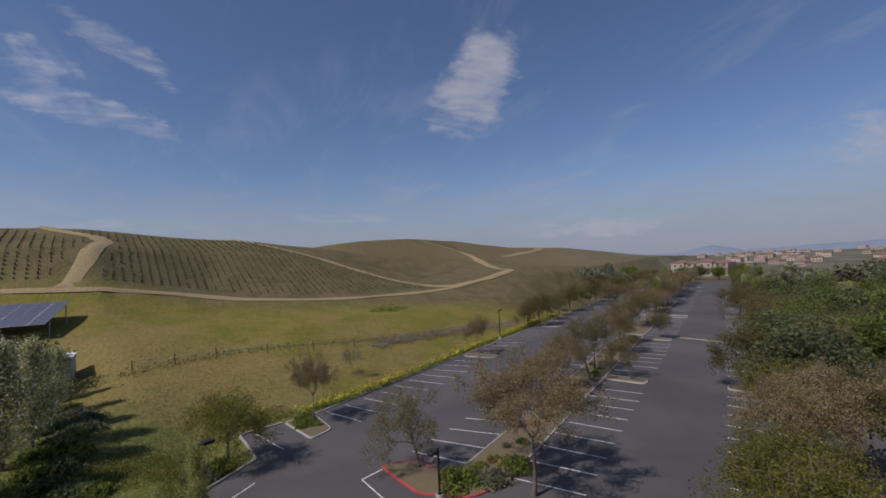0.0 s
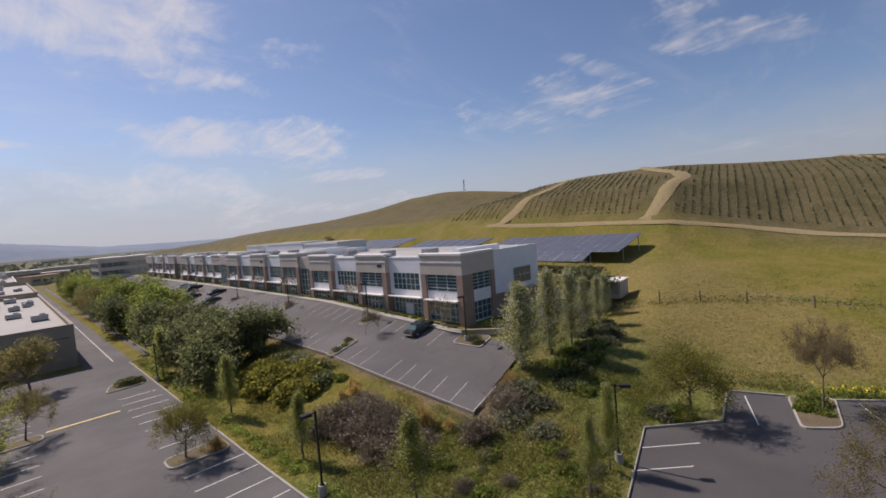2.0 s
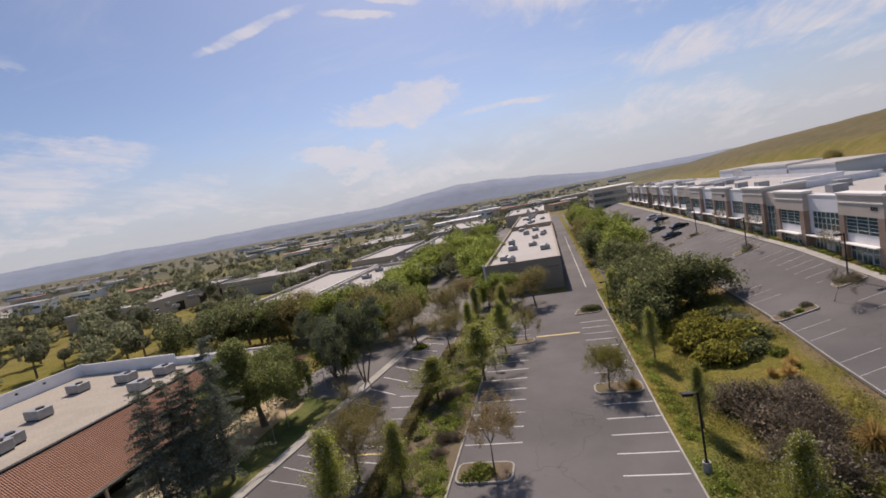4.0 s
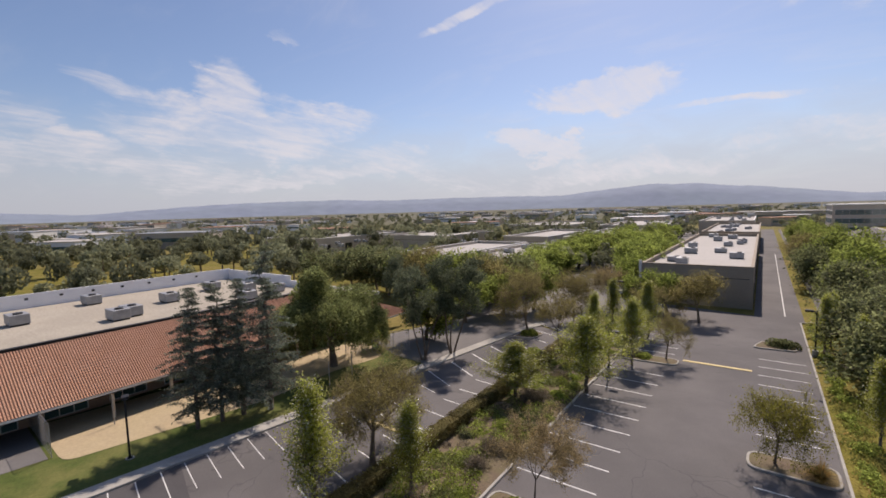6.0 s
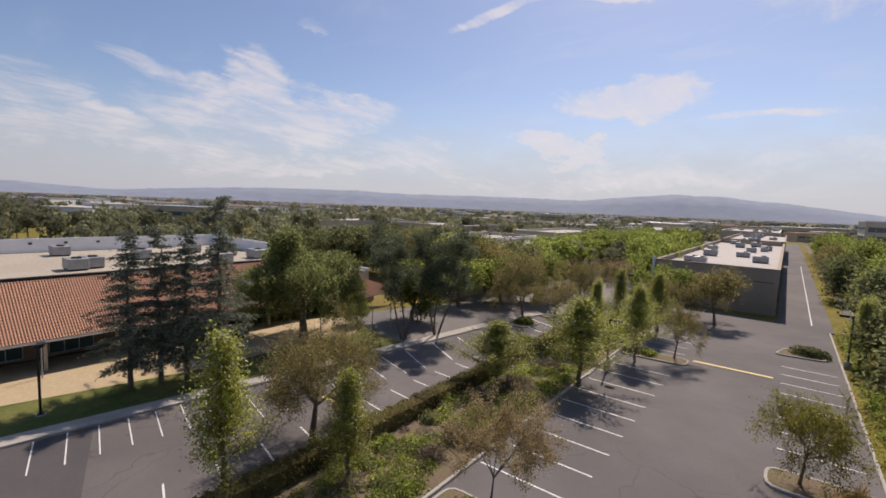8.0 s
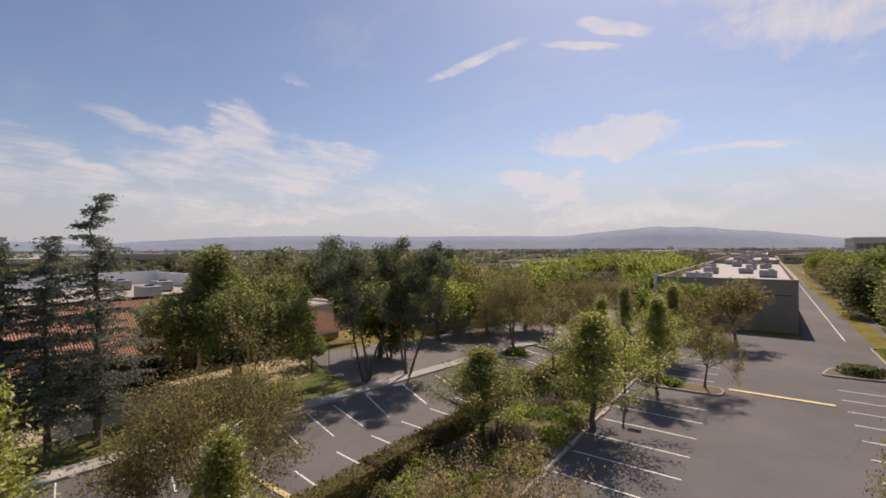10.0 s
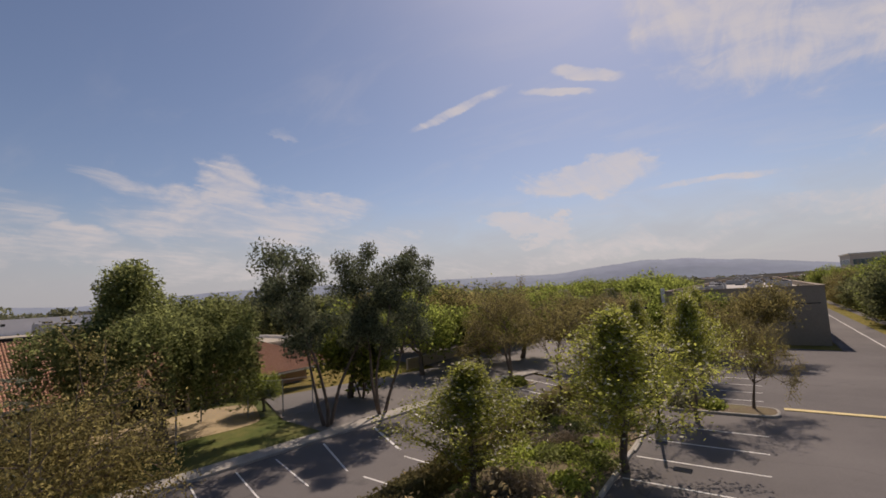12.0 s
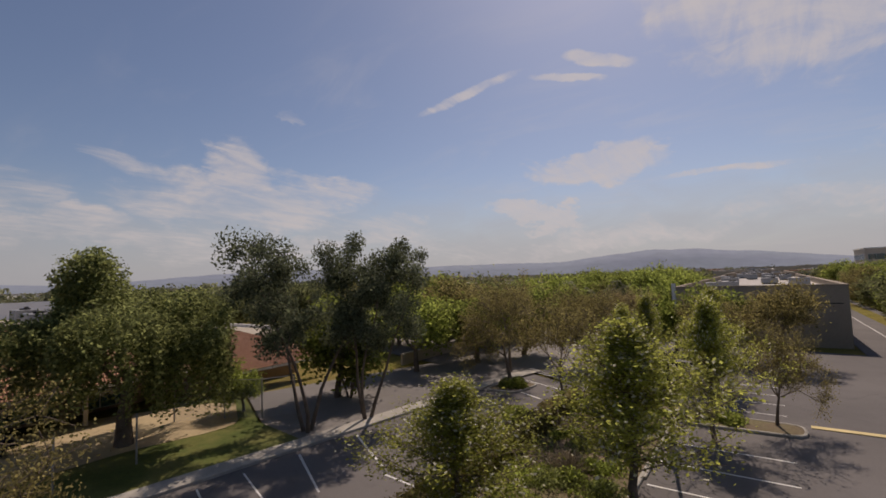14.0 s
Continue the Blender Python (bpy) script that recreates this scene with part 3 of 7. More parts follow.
for c0, c1 in ((0, 5.2), (-8, -13.2), (9.8, 15.0), (24.5, 30.2)):
    stall_row(WHITE, [(south(c0, 92 + 2.8 * i), south(c1, 92 + 2.8 * i)) for i in range(38) if i % 11])
for c0, c1 in ((0.0, 14.6), (-16.5, -8.0)):
    slab("pavement_cross", [south(c0, 86.6), south(c1, 86.6), south(c1, 88.0), south(c0, 88.0)], 0.03, "concrete", "pale concrete walk across the lot", "pavement")
stall_row(WHITE, [((26.5, -24.8), (26.6, -29.6)), ((30.1, -24.9), (30.06, -29.7)), ((34.6, -34.2), (40.5, -33.1))])
stall_row("white painted hatched corner box at the red kerb", [((24.9, -37.5), (25.2, -39.7)), ((24.9, -37.5), (20.0, -37.2))])

# raised speed table with its yellow face
e = thing("speed_hump", (0.9, 27.9, 0), "low yellow painted speed hump across the aisle", "speed hump", kind="structure")
part("hump", one_box(0, 6.2, -0.24, 0.24, 0, 0.05, bevel=0.02), "yellow", e)
e = thing("speed_hump", (-23.3, -4.95, 0), "low yellow painted speed hump across the western aisle", "speed hump", kind="structure")
part("hump", one_box(0, 6.9, -0.16, 0.16, 0, 0.05, bevel=0.02), "yellow", e)
e = thing("speed_hump", (*south(-8, 54.5), 0), "low yellow painted speed hump across the aisle", "speed hump", turn=8, kind="structure")
part("hump", one_box(0, 7.9, -0.16, 0.16, 0, 0.05, bevel=0.02), "yellow", e)

# islands
island([(-5.2, -5.6), (-0.5, -5.5), (-0.4, -2.8), (-5.2, -2.8)])
island([(-5.2, 25.2), (0.7, 25.5), (0.7, 27.6), (-5.2, 27.8)])
island([(7.1, 8.0), (11.9, 7.9), (11.9, 10.6), (7.1, 10.4)])
island([(6.9, 36.6), (11.2, 37.0), (11.2, 40.2), (7.8, 40.0)])
island([(-16.6, 20.0), (-12.3, 20.2), (-12.3, 23.0), (-16.6, 22.8)])
island([(-28.6, 21.2), (-25.4, 21.4), (-25.4, 24.4), (-28.6, 24.4)])
island([(41.3, -36.7), (34.7, -37.3), (35.7, -40.4), (41.6, -40.6)])
island([south(5.4, 26.2), south(0.2, 25.7), south(0.2, 27.6), south(5.4, 28.0)])
island([south(5.4, 54), south(0.2, 53.5), south(0.2, 55.4), south(5.4, 55.8)])
island([south(5.4, 83), south(-0.2, 83), south(-0.2, 86), south(5.4, 86)])
island([south(-8.1, 26.5), south(-13.4, 26.5), south(-13.4, 28.6), south(-8.1, 28.6)])
island([south(-8.1, 83), south(-13.4, 83), south(-13.4, 86), south(-8.1, 86)])
island([south(24.5, 31.8), south(30.4, 31.2), south(30.4, 33.6), south(24.5, 33.9)])
island([south(24.5, 63), south(30.4, 62.4), south(30.4, 64.5), south(24.5, 64.8)])
# red-kerbed head of the southern strip
island([(25.6, -39.7), (24.6, -42.6), south(9.6, -1.5), south(5.4, -1.0), (17.2, -41.5), (20.5, -39.4)], 0.6, red=True, label="planting bed with a red painted kerb at the fire lane")
STRIP = "long planted median of mulch and low shrubs between kerbs"
island([(-12.2, -24), (-5.4, -24), (-5.4, -5.7), (-5.4, 24.0), (-5.4, 44), (-12.2, 44)], 1.0, label=STRIP)
island([south(5.4, -0.8), south(9.7, -1.2), south(9.7, 57), south(5.4, 57)], 0.6, label=STRIP)
island([south(5.4, 58), south(9.7, 58), south(9.7, 120), south(5.4, 120)], 0.6, label=STRIP)

kerb("kerb_east", [(LOT_E, 52), (LOT_E, 25), (LOT_E, 2), (LOT_E, -24.6), (33.8, -24.6), (34.3, -31.4), (41.2, -31.6), (41.3, -36.6)])
kerb("kerb_field", [south(30.5, -3), south(30.5, 230)])
kerb("kerb_drive", [(16, 300), (16, 56), (12.1, 52)][::-1], w=0.12, h=0.12)
for x, y in ((-5.5, 11.1), (-5.4, 16.3), (-5.2, 21.6), (-5.4, 5.6)):
    e = thing("wheel_stop", (x, y + 1.35, 0), "weathered pale concrete wheel stop at the stall head", "wheel stop", "wheel stops")
    part("bar", one_box(-0.09, 0.09, -0.8, 0.8, 0, 0.13, bevel=0.03), "concrete", e)

# walk, lawn and sand court along the western edge
slab("pavement_west", [(-30.5, -60), (-28.9, -60), (-28.9, 24), (-27.5, 28.5), (-29.0, 29.5), (-30.4, 24)], 0.13, "concrete", "pale concrete pavement with joints", "pavement")
kerb("kerb_west", [(-28.9, 24), (-28.9, -60)][::-1], w=0.15)
slab("lawn", [(-48.5, -80), (-30.5, -80), (-30.5, 10.4), (-36.2, 10.8), (-48.5, 14)], 0.10, "lawn", "mown green lawn strip with dry patches", "lawn")
slab("sand_court", rounded([(-47.2, -31.8), (-36.6, -32.6), (-35.4, -8), (-37.4, 4), (-36.8, 10.0), (-44.5, 12.4), (-48.2, 7), (-47.6, -8)], 1.5), 0.125, "sand", "pale sand volleyball court", "sand court")
slab("court_apron", [(-48.4, -60), (-37.5, -60), (-38.2, -33.3), (-48.4, -32.6)], 0.13, "asphalt_pale", "pale paved court beside the sand", "pavement")

# lot below the offices
def office_lot():
    xs, ys = np.linspace(OFF_X0, OFF_X1, 5), np.linspace(-6, 230, 60)
    verts = [(x, y, office_z(x, y)) for y in ys for x in xs]
    faces = [(j * 5 + i, j * 5 + i + 1, j * 5 + i + 6, j * 5 + i + 5) for j in range(len(ys) - 1) for i in range(4)]
    tagged(raw("parking_lot_office", verts, faces, "asphalt", smooth=True), "grey asphalt parking lot sloping up to the offices", "parking lot", kind="structure")
    kerb("kerb_office", [(36.6, -6.2), (32.2, -6.0), (32.2, 8), (32.2, 22), (32.2, 60), (32.2, 120), (32.2, 230)][::-1], height=office_z, w=-0.2)
    kerb("kerb_walk", [(46.6, y) for y in (0, 20, 40, 60, 120, 230)][::-1], height=office_z, w=0.15)
    xs, ys = (46.6, 48.2), np.linspace(0, 230, 40)
    verts = [(x, y, office_high(y) + 0.13) for y in ys for x in xs]
    tagged(raw("pavement_office", verts, [(2 * j, 2 * j + 1, 2 * j + 3, 2 * j + 2) for j in range(39)], "concrete"), "pale concrete walk along the office fronts", "pavement", kind="structure")
    e = thing("stall_markings", (0, 0, 0), WHITE, "road marking", "stall markings", kind="structure")
    for x0, x1, y0, n in ((32.4, 36.6, -2.9, 5), (32.4, 36.6, 13.5, 8), (41.4, 46.2, 7.0, 5), (41.4, 46.2, 24, 8), (32.4, 36.6, 40, 12), (41.4, 46.2, 50, 12)):
        for i in range(n):
            y = y0 + i * 2.8
            if not 21 < y < 25:
                bm = bmesh.new()
                vs = [bm.verts.new((x, yy, office_z(x, yy) + 0.012)) for x, yy in ((x0, y - 0.045), (x1, y - 0.045), (x1, y + 0.045), (x0, y + 0.045))]
                bm.faces.new(vs)
                part("stall_line", bm, "line_faded", e)


office_lot()


def track(name, line, width, label):
    """A dirt track that lies on the hill."""
    pts, out = [Vector(p) for p in line], []
    for a, b in zip(pts, pts[1:]):
        n = max(2, int((b - a).length / 3))
        out += [a.lerp(b, i / n) for i in range(n)]
    out.append(pts[-1])
    verts, faces = [], []
    for i, p in enumerate(out):
        d = (out[min(i + 1, len(out) - 1)] - out[max(i - 1, 0)]).normalized()
        s = Vector((-d.y, d.x))
        w = width * (0.85 + 0.55 * noise.noise(Vector((p.x * 0.08, p.y * 0.08, 3))))
        for k in (-1, -0.33, 0.33, 1):
            q = p + s * w / 2 * k
            verts.append((q.x, q.y, ground_z(q.x, q.y) + (0.30 if abs(k) < 0.5 else 0.10)))
    for i in range(len(out) - 1):
        faces += [(i * 4 + k, i * 4 + k + 1, i * 4 + k + 5, i * 4 + k + 4) for k in range(3)]
    return tagged(raw(name, verts, faces, "dirt", smooth=True), label, "dirt track", kind="structure")


TRACK = "pale bare dirt track across the vineyard hill"
track("dirt_track_foot", [(interp(y, ROAD_X), y) for y in range(34, -152, -6)], 2.9, TRACK)
track("dirt_track_climb", [(112, -12.5), (122, -16.5), (135, -21), (142, -19), (150, -10), (155, -7)], 4.2, TRACK)
track("dirt_track_ridge", [(88, -118), (100, -108), (112, -99), (125, -88), (140, -74), (154, -60)], 4.0, TRACK)
track("dirt_track_south", [(88, -118), (87, -135), (88, -150), (104, -160), (125, -172), (150, -182), (178, -186)], 4.0, TRACK)
track("dirt_track_north", [(112, 32), (122, 28), (138, 24), (153, 20)], 3.6, TRACK)
track("dirt_track_far", [(150, -228), (170, -290), (185, -340)], 4.0, TRACK)


# ---- buildings ----
def window(parent, y0, y1, z0, z1, x, cols, rows, face="x", side=-1, mat="glass", split=None):
    """A glazed opening in a wall: frame of mullions, one pane each between them. face: the axis that the wall looks along."""
    w = new("window")
    w.empty_display_size = 0.2
    w.parent = parent
    fr = bmesh.new()
    t, dep = 0.075, 0.10
    ys, zs = np.linspace(y0, y1, cols + 1), (np.array(split) if split is not None else np.linspace(z0, z1, rows + 1))
    def put(bm, a0, a1, b0, b1, d0, d1):
        lo, hi = sorted((x + d0 * side, x + d1 * side))
        if face == "x":
            box(bm, lo, hi, a0, a1, b0, b1)
        else:
            box(bm, a0, a1, lo, hi, b0, b1)
    for y in ys:
        put(fr, y - t / 2, y + t / 2, z0, z1, -0.02, dep)
    for z in zs:
        put(fr, y0, y1, z - t / 2, z + t / 2, -0.02, dep - 0.012)
    part("window_frame", fr, "frame", w)
    for i in range(cols):
        pane = bmesh.new()
        put(pane, ys[i] + t / 2, ys[i + 1] - t / 2, z0, z1, 0.0, 0.03)
        part("pane", pane, mat, w)
    return w


def hvac(x, y, z, w=1.8, d=1.4, h=1.1, turn=0.0, near=True):
    e = thing("rooftop_air_unit", (x, y, z), "grey sheet-metal air unit on a flat roof", "air unit", "rooftop air units", turn)
    part("casing", one_box(-w / 2, w / 2, -d / 2, d / 2, 0.15, h, bevel=0.04), "metal", e)
    part("curb", one_box(-w / 2 + 0.1, w / 2 - 0.1, -d / 2 + 0.1, d / 2 - 0.1, 0, 0.15), "dark", e)
    if near:
        bm = bmesh.new()
        rod(bm, (w * 0.18, 0, h), (w * 0.18, 0, h + 0.14), 0.42, 0.42, 12)
        part("fan_hood", bm, "dark", e)
        bm = bmesh.new()
        for k in range(5):
            box(bm, -w / 2 - 0.02, -w / 2, -d / 2 + 0.15, d / 2 - 0.15, 0.3 + k * 0.14, 0.37 + k * 0.14)
        part("louvre", bm, "dark", e)
    return e


def office(y0, zb, first=False):
    """A two-storey office row of five bays and a glazed entry, tan and white, with brown piers."""
    e = thing("office_building", (0, y0, zb), "two-storey tan and white stucco office with brown piers, tinted windows", "office building", "office row")
    L, W = 51.0, 8.45
    H = 11.5
    part("wall", one_box(51.2, 72.0, 0.6, L, -1.5, H - 0.9), "white_wall", e)
    part("roof", one_box(51.5, 71.7, 0.9, L - 0.3, H - 0.9, H - 0.8), "roof_white", e, "pale flat membrane roof")
    for a in ((51.2, 72, 0.6, 0.85), (51.2, 72, L - 0.25, L), (71.75, 72, 0.85, L - 0.25), (51.2, 51.45, 0.85, L - 0.25)):
        part("parapet", one_box(*a, H - 0.9, H - 0.1), "white_wall", e)
    for i in range(6):
        a, b = i * W, (i + 1) * W
        if i in (0, 2, 4):
            bm = bmesh.new()
            box(bm, 49.6, 51.2, a, b, 8.2, H)
            part("bay_wall", bm, "tan", e, "tan stucco upper wall")
            bm = bmesh.new()
            box(bm, 49.42, 51.3, a - 0.15, b + 0.15, H, H + 0.42, bevel=0.05)
            box(bm, 49.5, 49.62, a - 0.05, b + 0.05, H - 1.25, H - 1.05)
            part("cornice", bm, "trim", e)
            part("pier", one_box(49.6, 51.2, a, a + 1.15, -0.6, 8.2), "brown", e, "brown split-face block pier")
            part("pier", one_box(49.6, 51.2, b - 1.05, b, -0.6, 8.2), "brown", e, "brown split-face block pier")
            if i == 2:
                for q in range(3):
                    part("number_bar", one_box(49.55, 49.6, a + 1.0 + q * 0.42, a + 1.3 + q * 0.42, 9.3, 9.85), "dark", e)
            part("spandrel", one_box(49.95, 51.2, a + 1.15, b - 1.05, 3.3, 5.3), "white_wall", e)
            part("canopy", one_box(48.9, 49.95, a + 0.95, b - 0.85, 3.65, 3.85, bevel=0.03), "trim", e)
            window(e, a + 1.15, b - 1.05, 5.3, 8.2, 50.0, 3, 5)
            window(e, a + 1.15, b - 1.05, 0.0, 3.3, 50.3, 6, 3, split=(0, 0.9, 2.4, 3.3))
            part("door", one_box(50.16, 50.26, (a + b) / 2 - 0.95, (a + b) / 2 + 0.95, 0, 2.3), "frame", e, "pale framed glass entrance doors")
            part("door_glass", one_box(50.12, 50.17, (a + b) / 2 - 0.8, (a + b) / 2 - 0.1, 0.2, 2.15), "glass", e)
            part("door_glass", one_box(50.12, 50.17, (a + b) / 2 + 0.1, (a + b) / 2 + 0.8, 0.2, 2.15), "glass", e)
        elif i in (1, 3):
            part("bay_wall", one_box(50.5, 51.2, a, b, 8.2, H - 0.45), "white_wall", e, "white stucco recessed wall")
            part("jamb", one_box(50.5, 51.2, a, a + 1.2, 4.0, 8.2), "white_wall", e)
            part("jamb", one_box(50.5, 51.2, b - 1.0, b, 4.0, 8.2), "white_wall", e)
            part("spandrel", one_box(50.5, 51.2, a + 1.2, b - 1.0, 3.3, 5.0), "white_wall", e)
            part("coping", one_box(50.4, 51.3, a, b, H - 0.45, H - 0.25), "trim", e)
            part("canopy", one_box(49.4, 50.5, a + 0.3, b - 0.3, 3.65, 3.85, bevel=0.03), "trim", e)
            window(e, a + 1.2, b - 1.0, 5.0, 8.2, 50.6, 6, 3)
            window(e, a + 0.6, b - 0.6, 0.0, 3.3, 50.9, 8, 3, split=(0, 0.9, 2.4, 3.3))
            part("door", one_box(50.76, 50.86, (a + b) / 2 - 0.95, (a + b) / 2 + 0.95, 0, 2.3), "frame", e, "pale framed glass entrance doors")
        else:
            bm = bmesh.new()
            box(bm, 50.9, 51.2, a, b, 8.4, H - 0.2)
            part("bay_wall", bm, "tan", e, "tan stucco wall over the glazed entry")
            window(e, a + 0.3, b - 0.3, 0.0, 8.4, 51.0, 6, 6)
    # gable end towards the open slope
    bm = bmesh.new()
    box(bm, 51.2, 58.0, 0.0, 0.6, 8.2, H)
    part("bay_wall", bm, "tan", e, "tan stucco upper wall")
    bm = bmesh.new()
    box(bm, 51.3, 58.15, -0.15, 0.9, H, H + 0.42, bevel=0.05)
    part("cornice", bm, "trim", e)
    part("pier", one_box(51.2, 52.2, 0.0, 0.6, -0.6, 8.2), "brown", e, "brown split-face block pier")
    part("pier", one_box(57.0, 58.0, 0.0, 0.6, -0.6, 8.2), "brown", e, "brown split-face block pier")
    part("spandrel", one_box(52.2, 57.0, 0.2, 0.6, 3.3, 5.3), "white_wall", e)
    window(e, 52.2, 57.0, 5.3, 8.2, 0.35, 3, 5, face="y")
    window(e, 52.2, 57.0, 0.0, 3.3, 0.45, 4, 3, face="y")
    part("end_wall", one_box(58.0, 72.1, 0.3, 0.6, 3.6, H + 0.1), "white_wall", e)
    part("plinth", one_box(58.0, 72.12, 0.22, 0.6, -1.5, 3.6), "brown", e, "brown block lower wall")
    window(e, 63.9, 69.4, 4.6, 7.6, 0.3, 3, 2, face="y")
    part("canopy", one_box(62.5, 71.0, -0.9, 0.3, 3.45, 3.65), "metal", e, "grey metal canopy")
    for px, py, ph in ((54, 10, 1.5), (55, 22, 1.2), (54, 33, 1.4), (60, 41, 1.2)):
        part("roof_screen", one_box(px, px + 2.4, py, py + 1.9, H - 0.85, H - 0.6 + ph), "metal", e, "grey rooftop air unit")
    part("penthouse", one_box(57, 69, 6, 7.2, H - 0.85, H + 0.5), "white_wall", e)
    return e


off = office(5.1, 3.75)
for k, (yy, zz) in enumerate(((57.6, 4.2), (110.1, 4.1), (162.6, 4.1))):
    copy_thing(off, pose(0, yy, zz))
# white upper blocks of the row behind
for k, (x0, x1, y0, y1, z1) in enumerate(((78, 90, 79, 100, 18.0), (78, 88, 101, 116, 18.7), (80, 90, 119, 134, 18.6), (78, 92, 138, 150, 18.4))):
    e = thing("rear_office", (0, 0, 0), "white and tan stucco office block behind the front row", "office building", "office row")
    part("wall", one_box(x0, x1, y0, y1, 4, z1), "white_wall", e)
    part("upper_band", one_box(x0 - 0.15, x1, y0 - 0.15, y1 + 0.15, z1 - 0.5, z1 + 0.15), "trim", e)
    part("roof", one_box(x0 + 0.4, x1 - 0.4, y0 + 0.4, y1 - 0.4, z1 + 0.15, z1 + 0.2), "roof_white", e)
e = thing("far_office", (0, 0, 0), "three-storey tan office at the end of the drive", "office building")
part("wall", one_box(33, 60, 236, 262, 1, 17), "tan", e)
part("cornice", one_box(32.6, 60.4, 235.6, 262.4, 17, 17.6), "trim", e)
for k in range(3):
    window(e, 34, 59, 3 + k * 4.5, 5.6 + k * 4.5, 235.95, 9, 1, face="y")
    window(e, 237, 261, 3 + k * 4.5, 5.6 + k * 4.5, 32.95, 9, 1)


def utility_box():
    e = thing("equipment_enclosure", (71.5, -13.0, 5.3), "low pale stucco equipment enclosure on the grass slope", "enclosure", turn=8)
    part("wall", one_box(-2.2, 2.2, -1.6, 1.6, -0.6, 1.9, bevel=0.03), "tan_far", e)
    part("lid", one_box(-2.35, 2.35, -1.75, 1.75, 1.9, 2.05, bevel=0.03), "trim", e)
    part("side_panel", one_box(-2.24, -2.2, -1.3, 1.3, 0.1, 1.9), "metal", e)


utility_box()
e = thing("yard_wall", (60, -3.0, 4.4), "long low pale stucco yard wall behind the blossom trees", "wall")
part("wall", one_box(-1, 11, -0.15, 0.15, -1.5, 1.6), "trim", e)
e = thing("retaining_wall", (47.4, 1.2, 3.2), "low grey block retaining wall at the corner of the walk", "wall", turn=35)
part("wall", one_box(-0.2, 0.2, -2.6, 2.6, -1.2, 0.75), "grey_wall", e)


def solar_array(x, y, z, cols, rows, label, tilt=-14.0, turn=0.0, pw=1.95, ph=1.0):
    """A tilted table of solar panels on steel legs; each panel a part. The table runs along y and looks to lower x."""
    e = thing("solar_array", (x, y, z), label, "solar array", "solar arrays", turn)
    first = None
    a = radians(-tilt)
    for i in range(cols):
        for j in range(rows):
            if first is None:
                bm = one_box(-ph / 2 + 0.05, ph / 2 - 0.05, -pw / 2 + 0.05, pw / 2 - 0.05, 0, 0.04)
                first = part("panel", bm, "solar", e)
                ob = first
            else:
                ob = new("panel", first.data)
                ob.parent = e
            u = (j - (rows - 1) / 2) * ph
            ob.matrix_basis = Matrix.Translation((u * math.cos(a), (i - (cols - 1) / 2) * pw, u * math.sin(a))) @ Matrix.Rotation(-a, 4, "Y")
    tray = part("tray", one_box(-rows * ph / 2, rows * ph / 2, -cols * pw / 2, cols * pw / 2, -0.03, 0.015), "frame", e, "pale aluminium panel tray")
    tray.matrix_basis = Matrix.Rotation(-a, 4, "Y")
    n = max(2, int(cols * pw / 6))
    p, q = (-rows * ph / 2, rows * ph / 2)
    for i in range(n + 1):
        yy = -cols * pw / 2 + i * cols * pw / n
        for s in (-0.32, 0.32):
            u = s * rows * ph
            bm = bmesh.new()
            rod(bm, (u * math.cos(a), yy, -3.2), (u * math.cos(a), yy, u * math.sin(a)), 0.08, 0.08, 6)
            part("leg", bm, "metal", e)
        bm = bmesh.new()
        rod(bm, (p * math.cos(a), yy, p * math.sin(a) - 0.06), (q * math.cos(a), yy, q * math.sin(a) - 0.06), 0.05, 0.05, 4)
        part("beam", bm, "metal", e)
    for i in range(0, cols + 1, 2):
        yy = (i - cols / 2) * pw
        p, q = (-rows * ph / 2, rows * ph / 2)
        bm = bmesh.new()
        rod(bm, (p * math.cos(a), yy, p * math.sin(a) + 0.05), (q * math.cos(a), yy, q * math.sin(a) + 0.05), 0.06, 0.06, 4)
        part("rail", bm, "frame", e)
    return e


SOLAR = "tilted ground array of dark blue solar panels on steel legs"
solar_array(96, 6.8, 13.2, 17, 7, SOLAR, tilt=-12.5, ph=1.75)
solar_array(84, 4.0, 10.6, 8, 3, SOLAR, tilt=-18, ph=1.45)
solar_array(98, 41, 14.1, 13, 6, SOLAR, tilt=-11, ph=1.75)
solar_array(96, 72, 15.2, 12, 6, SOLAR, tilt=-11, ph=1.75)


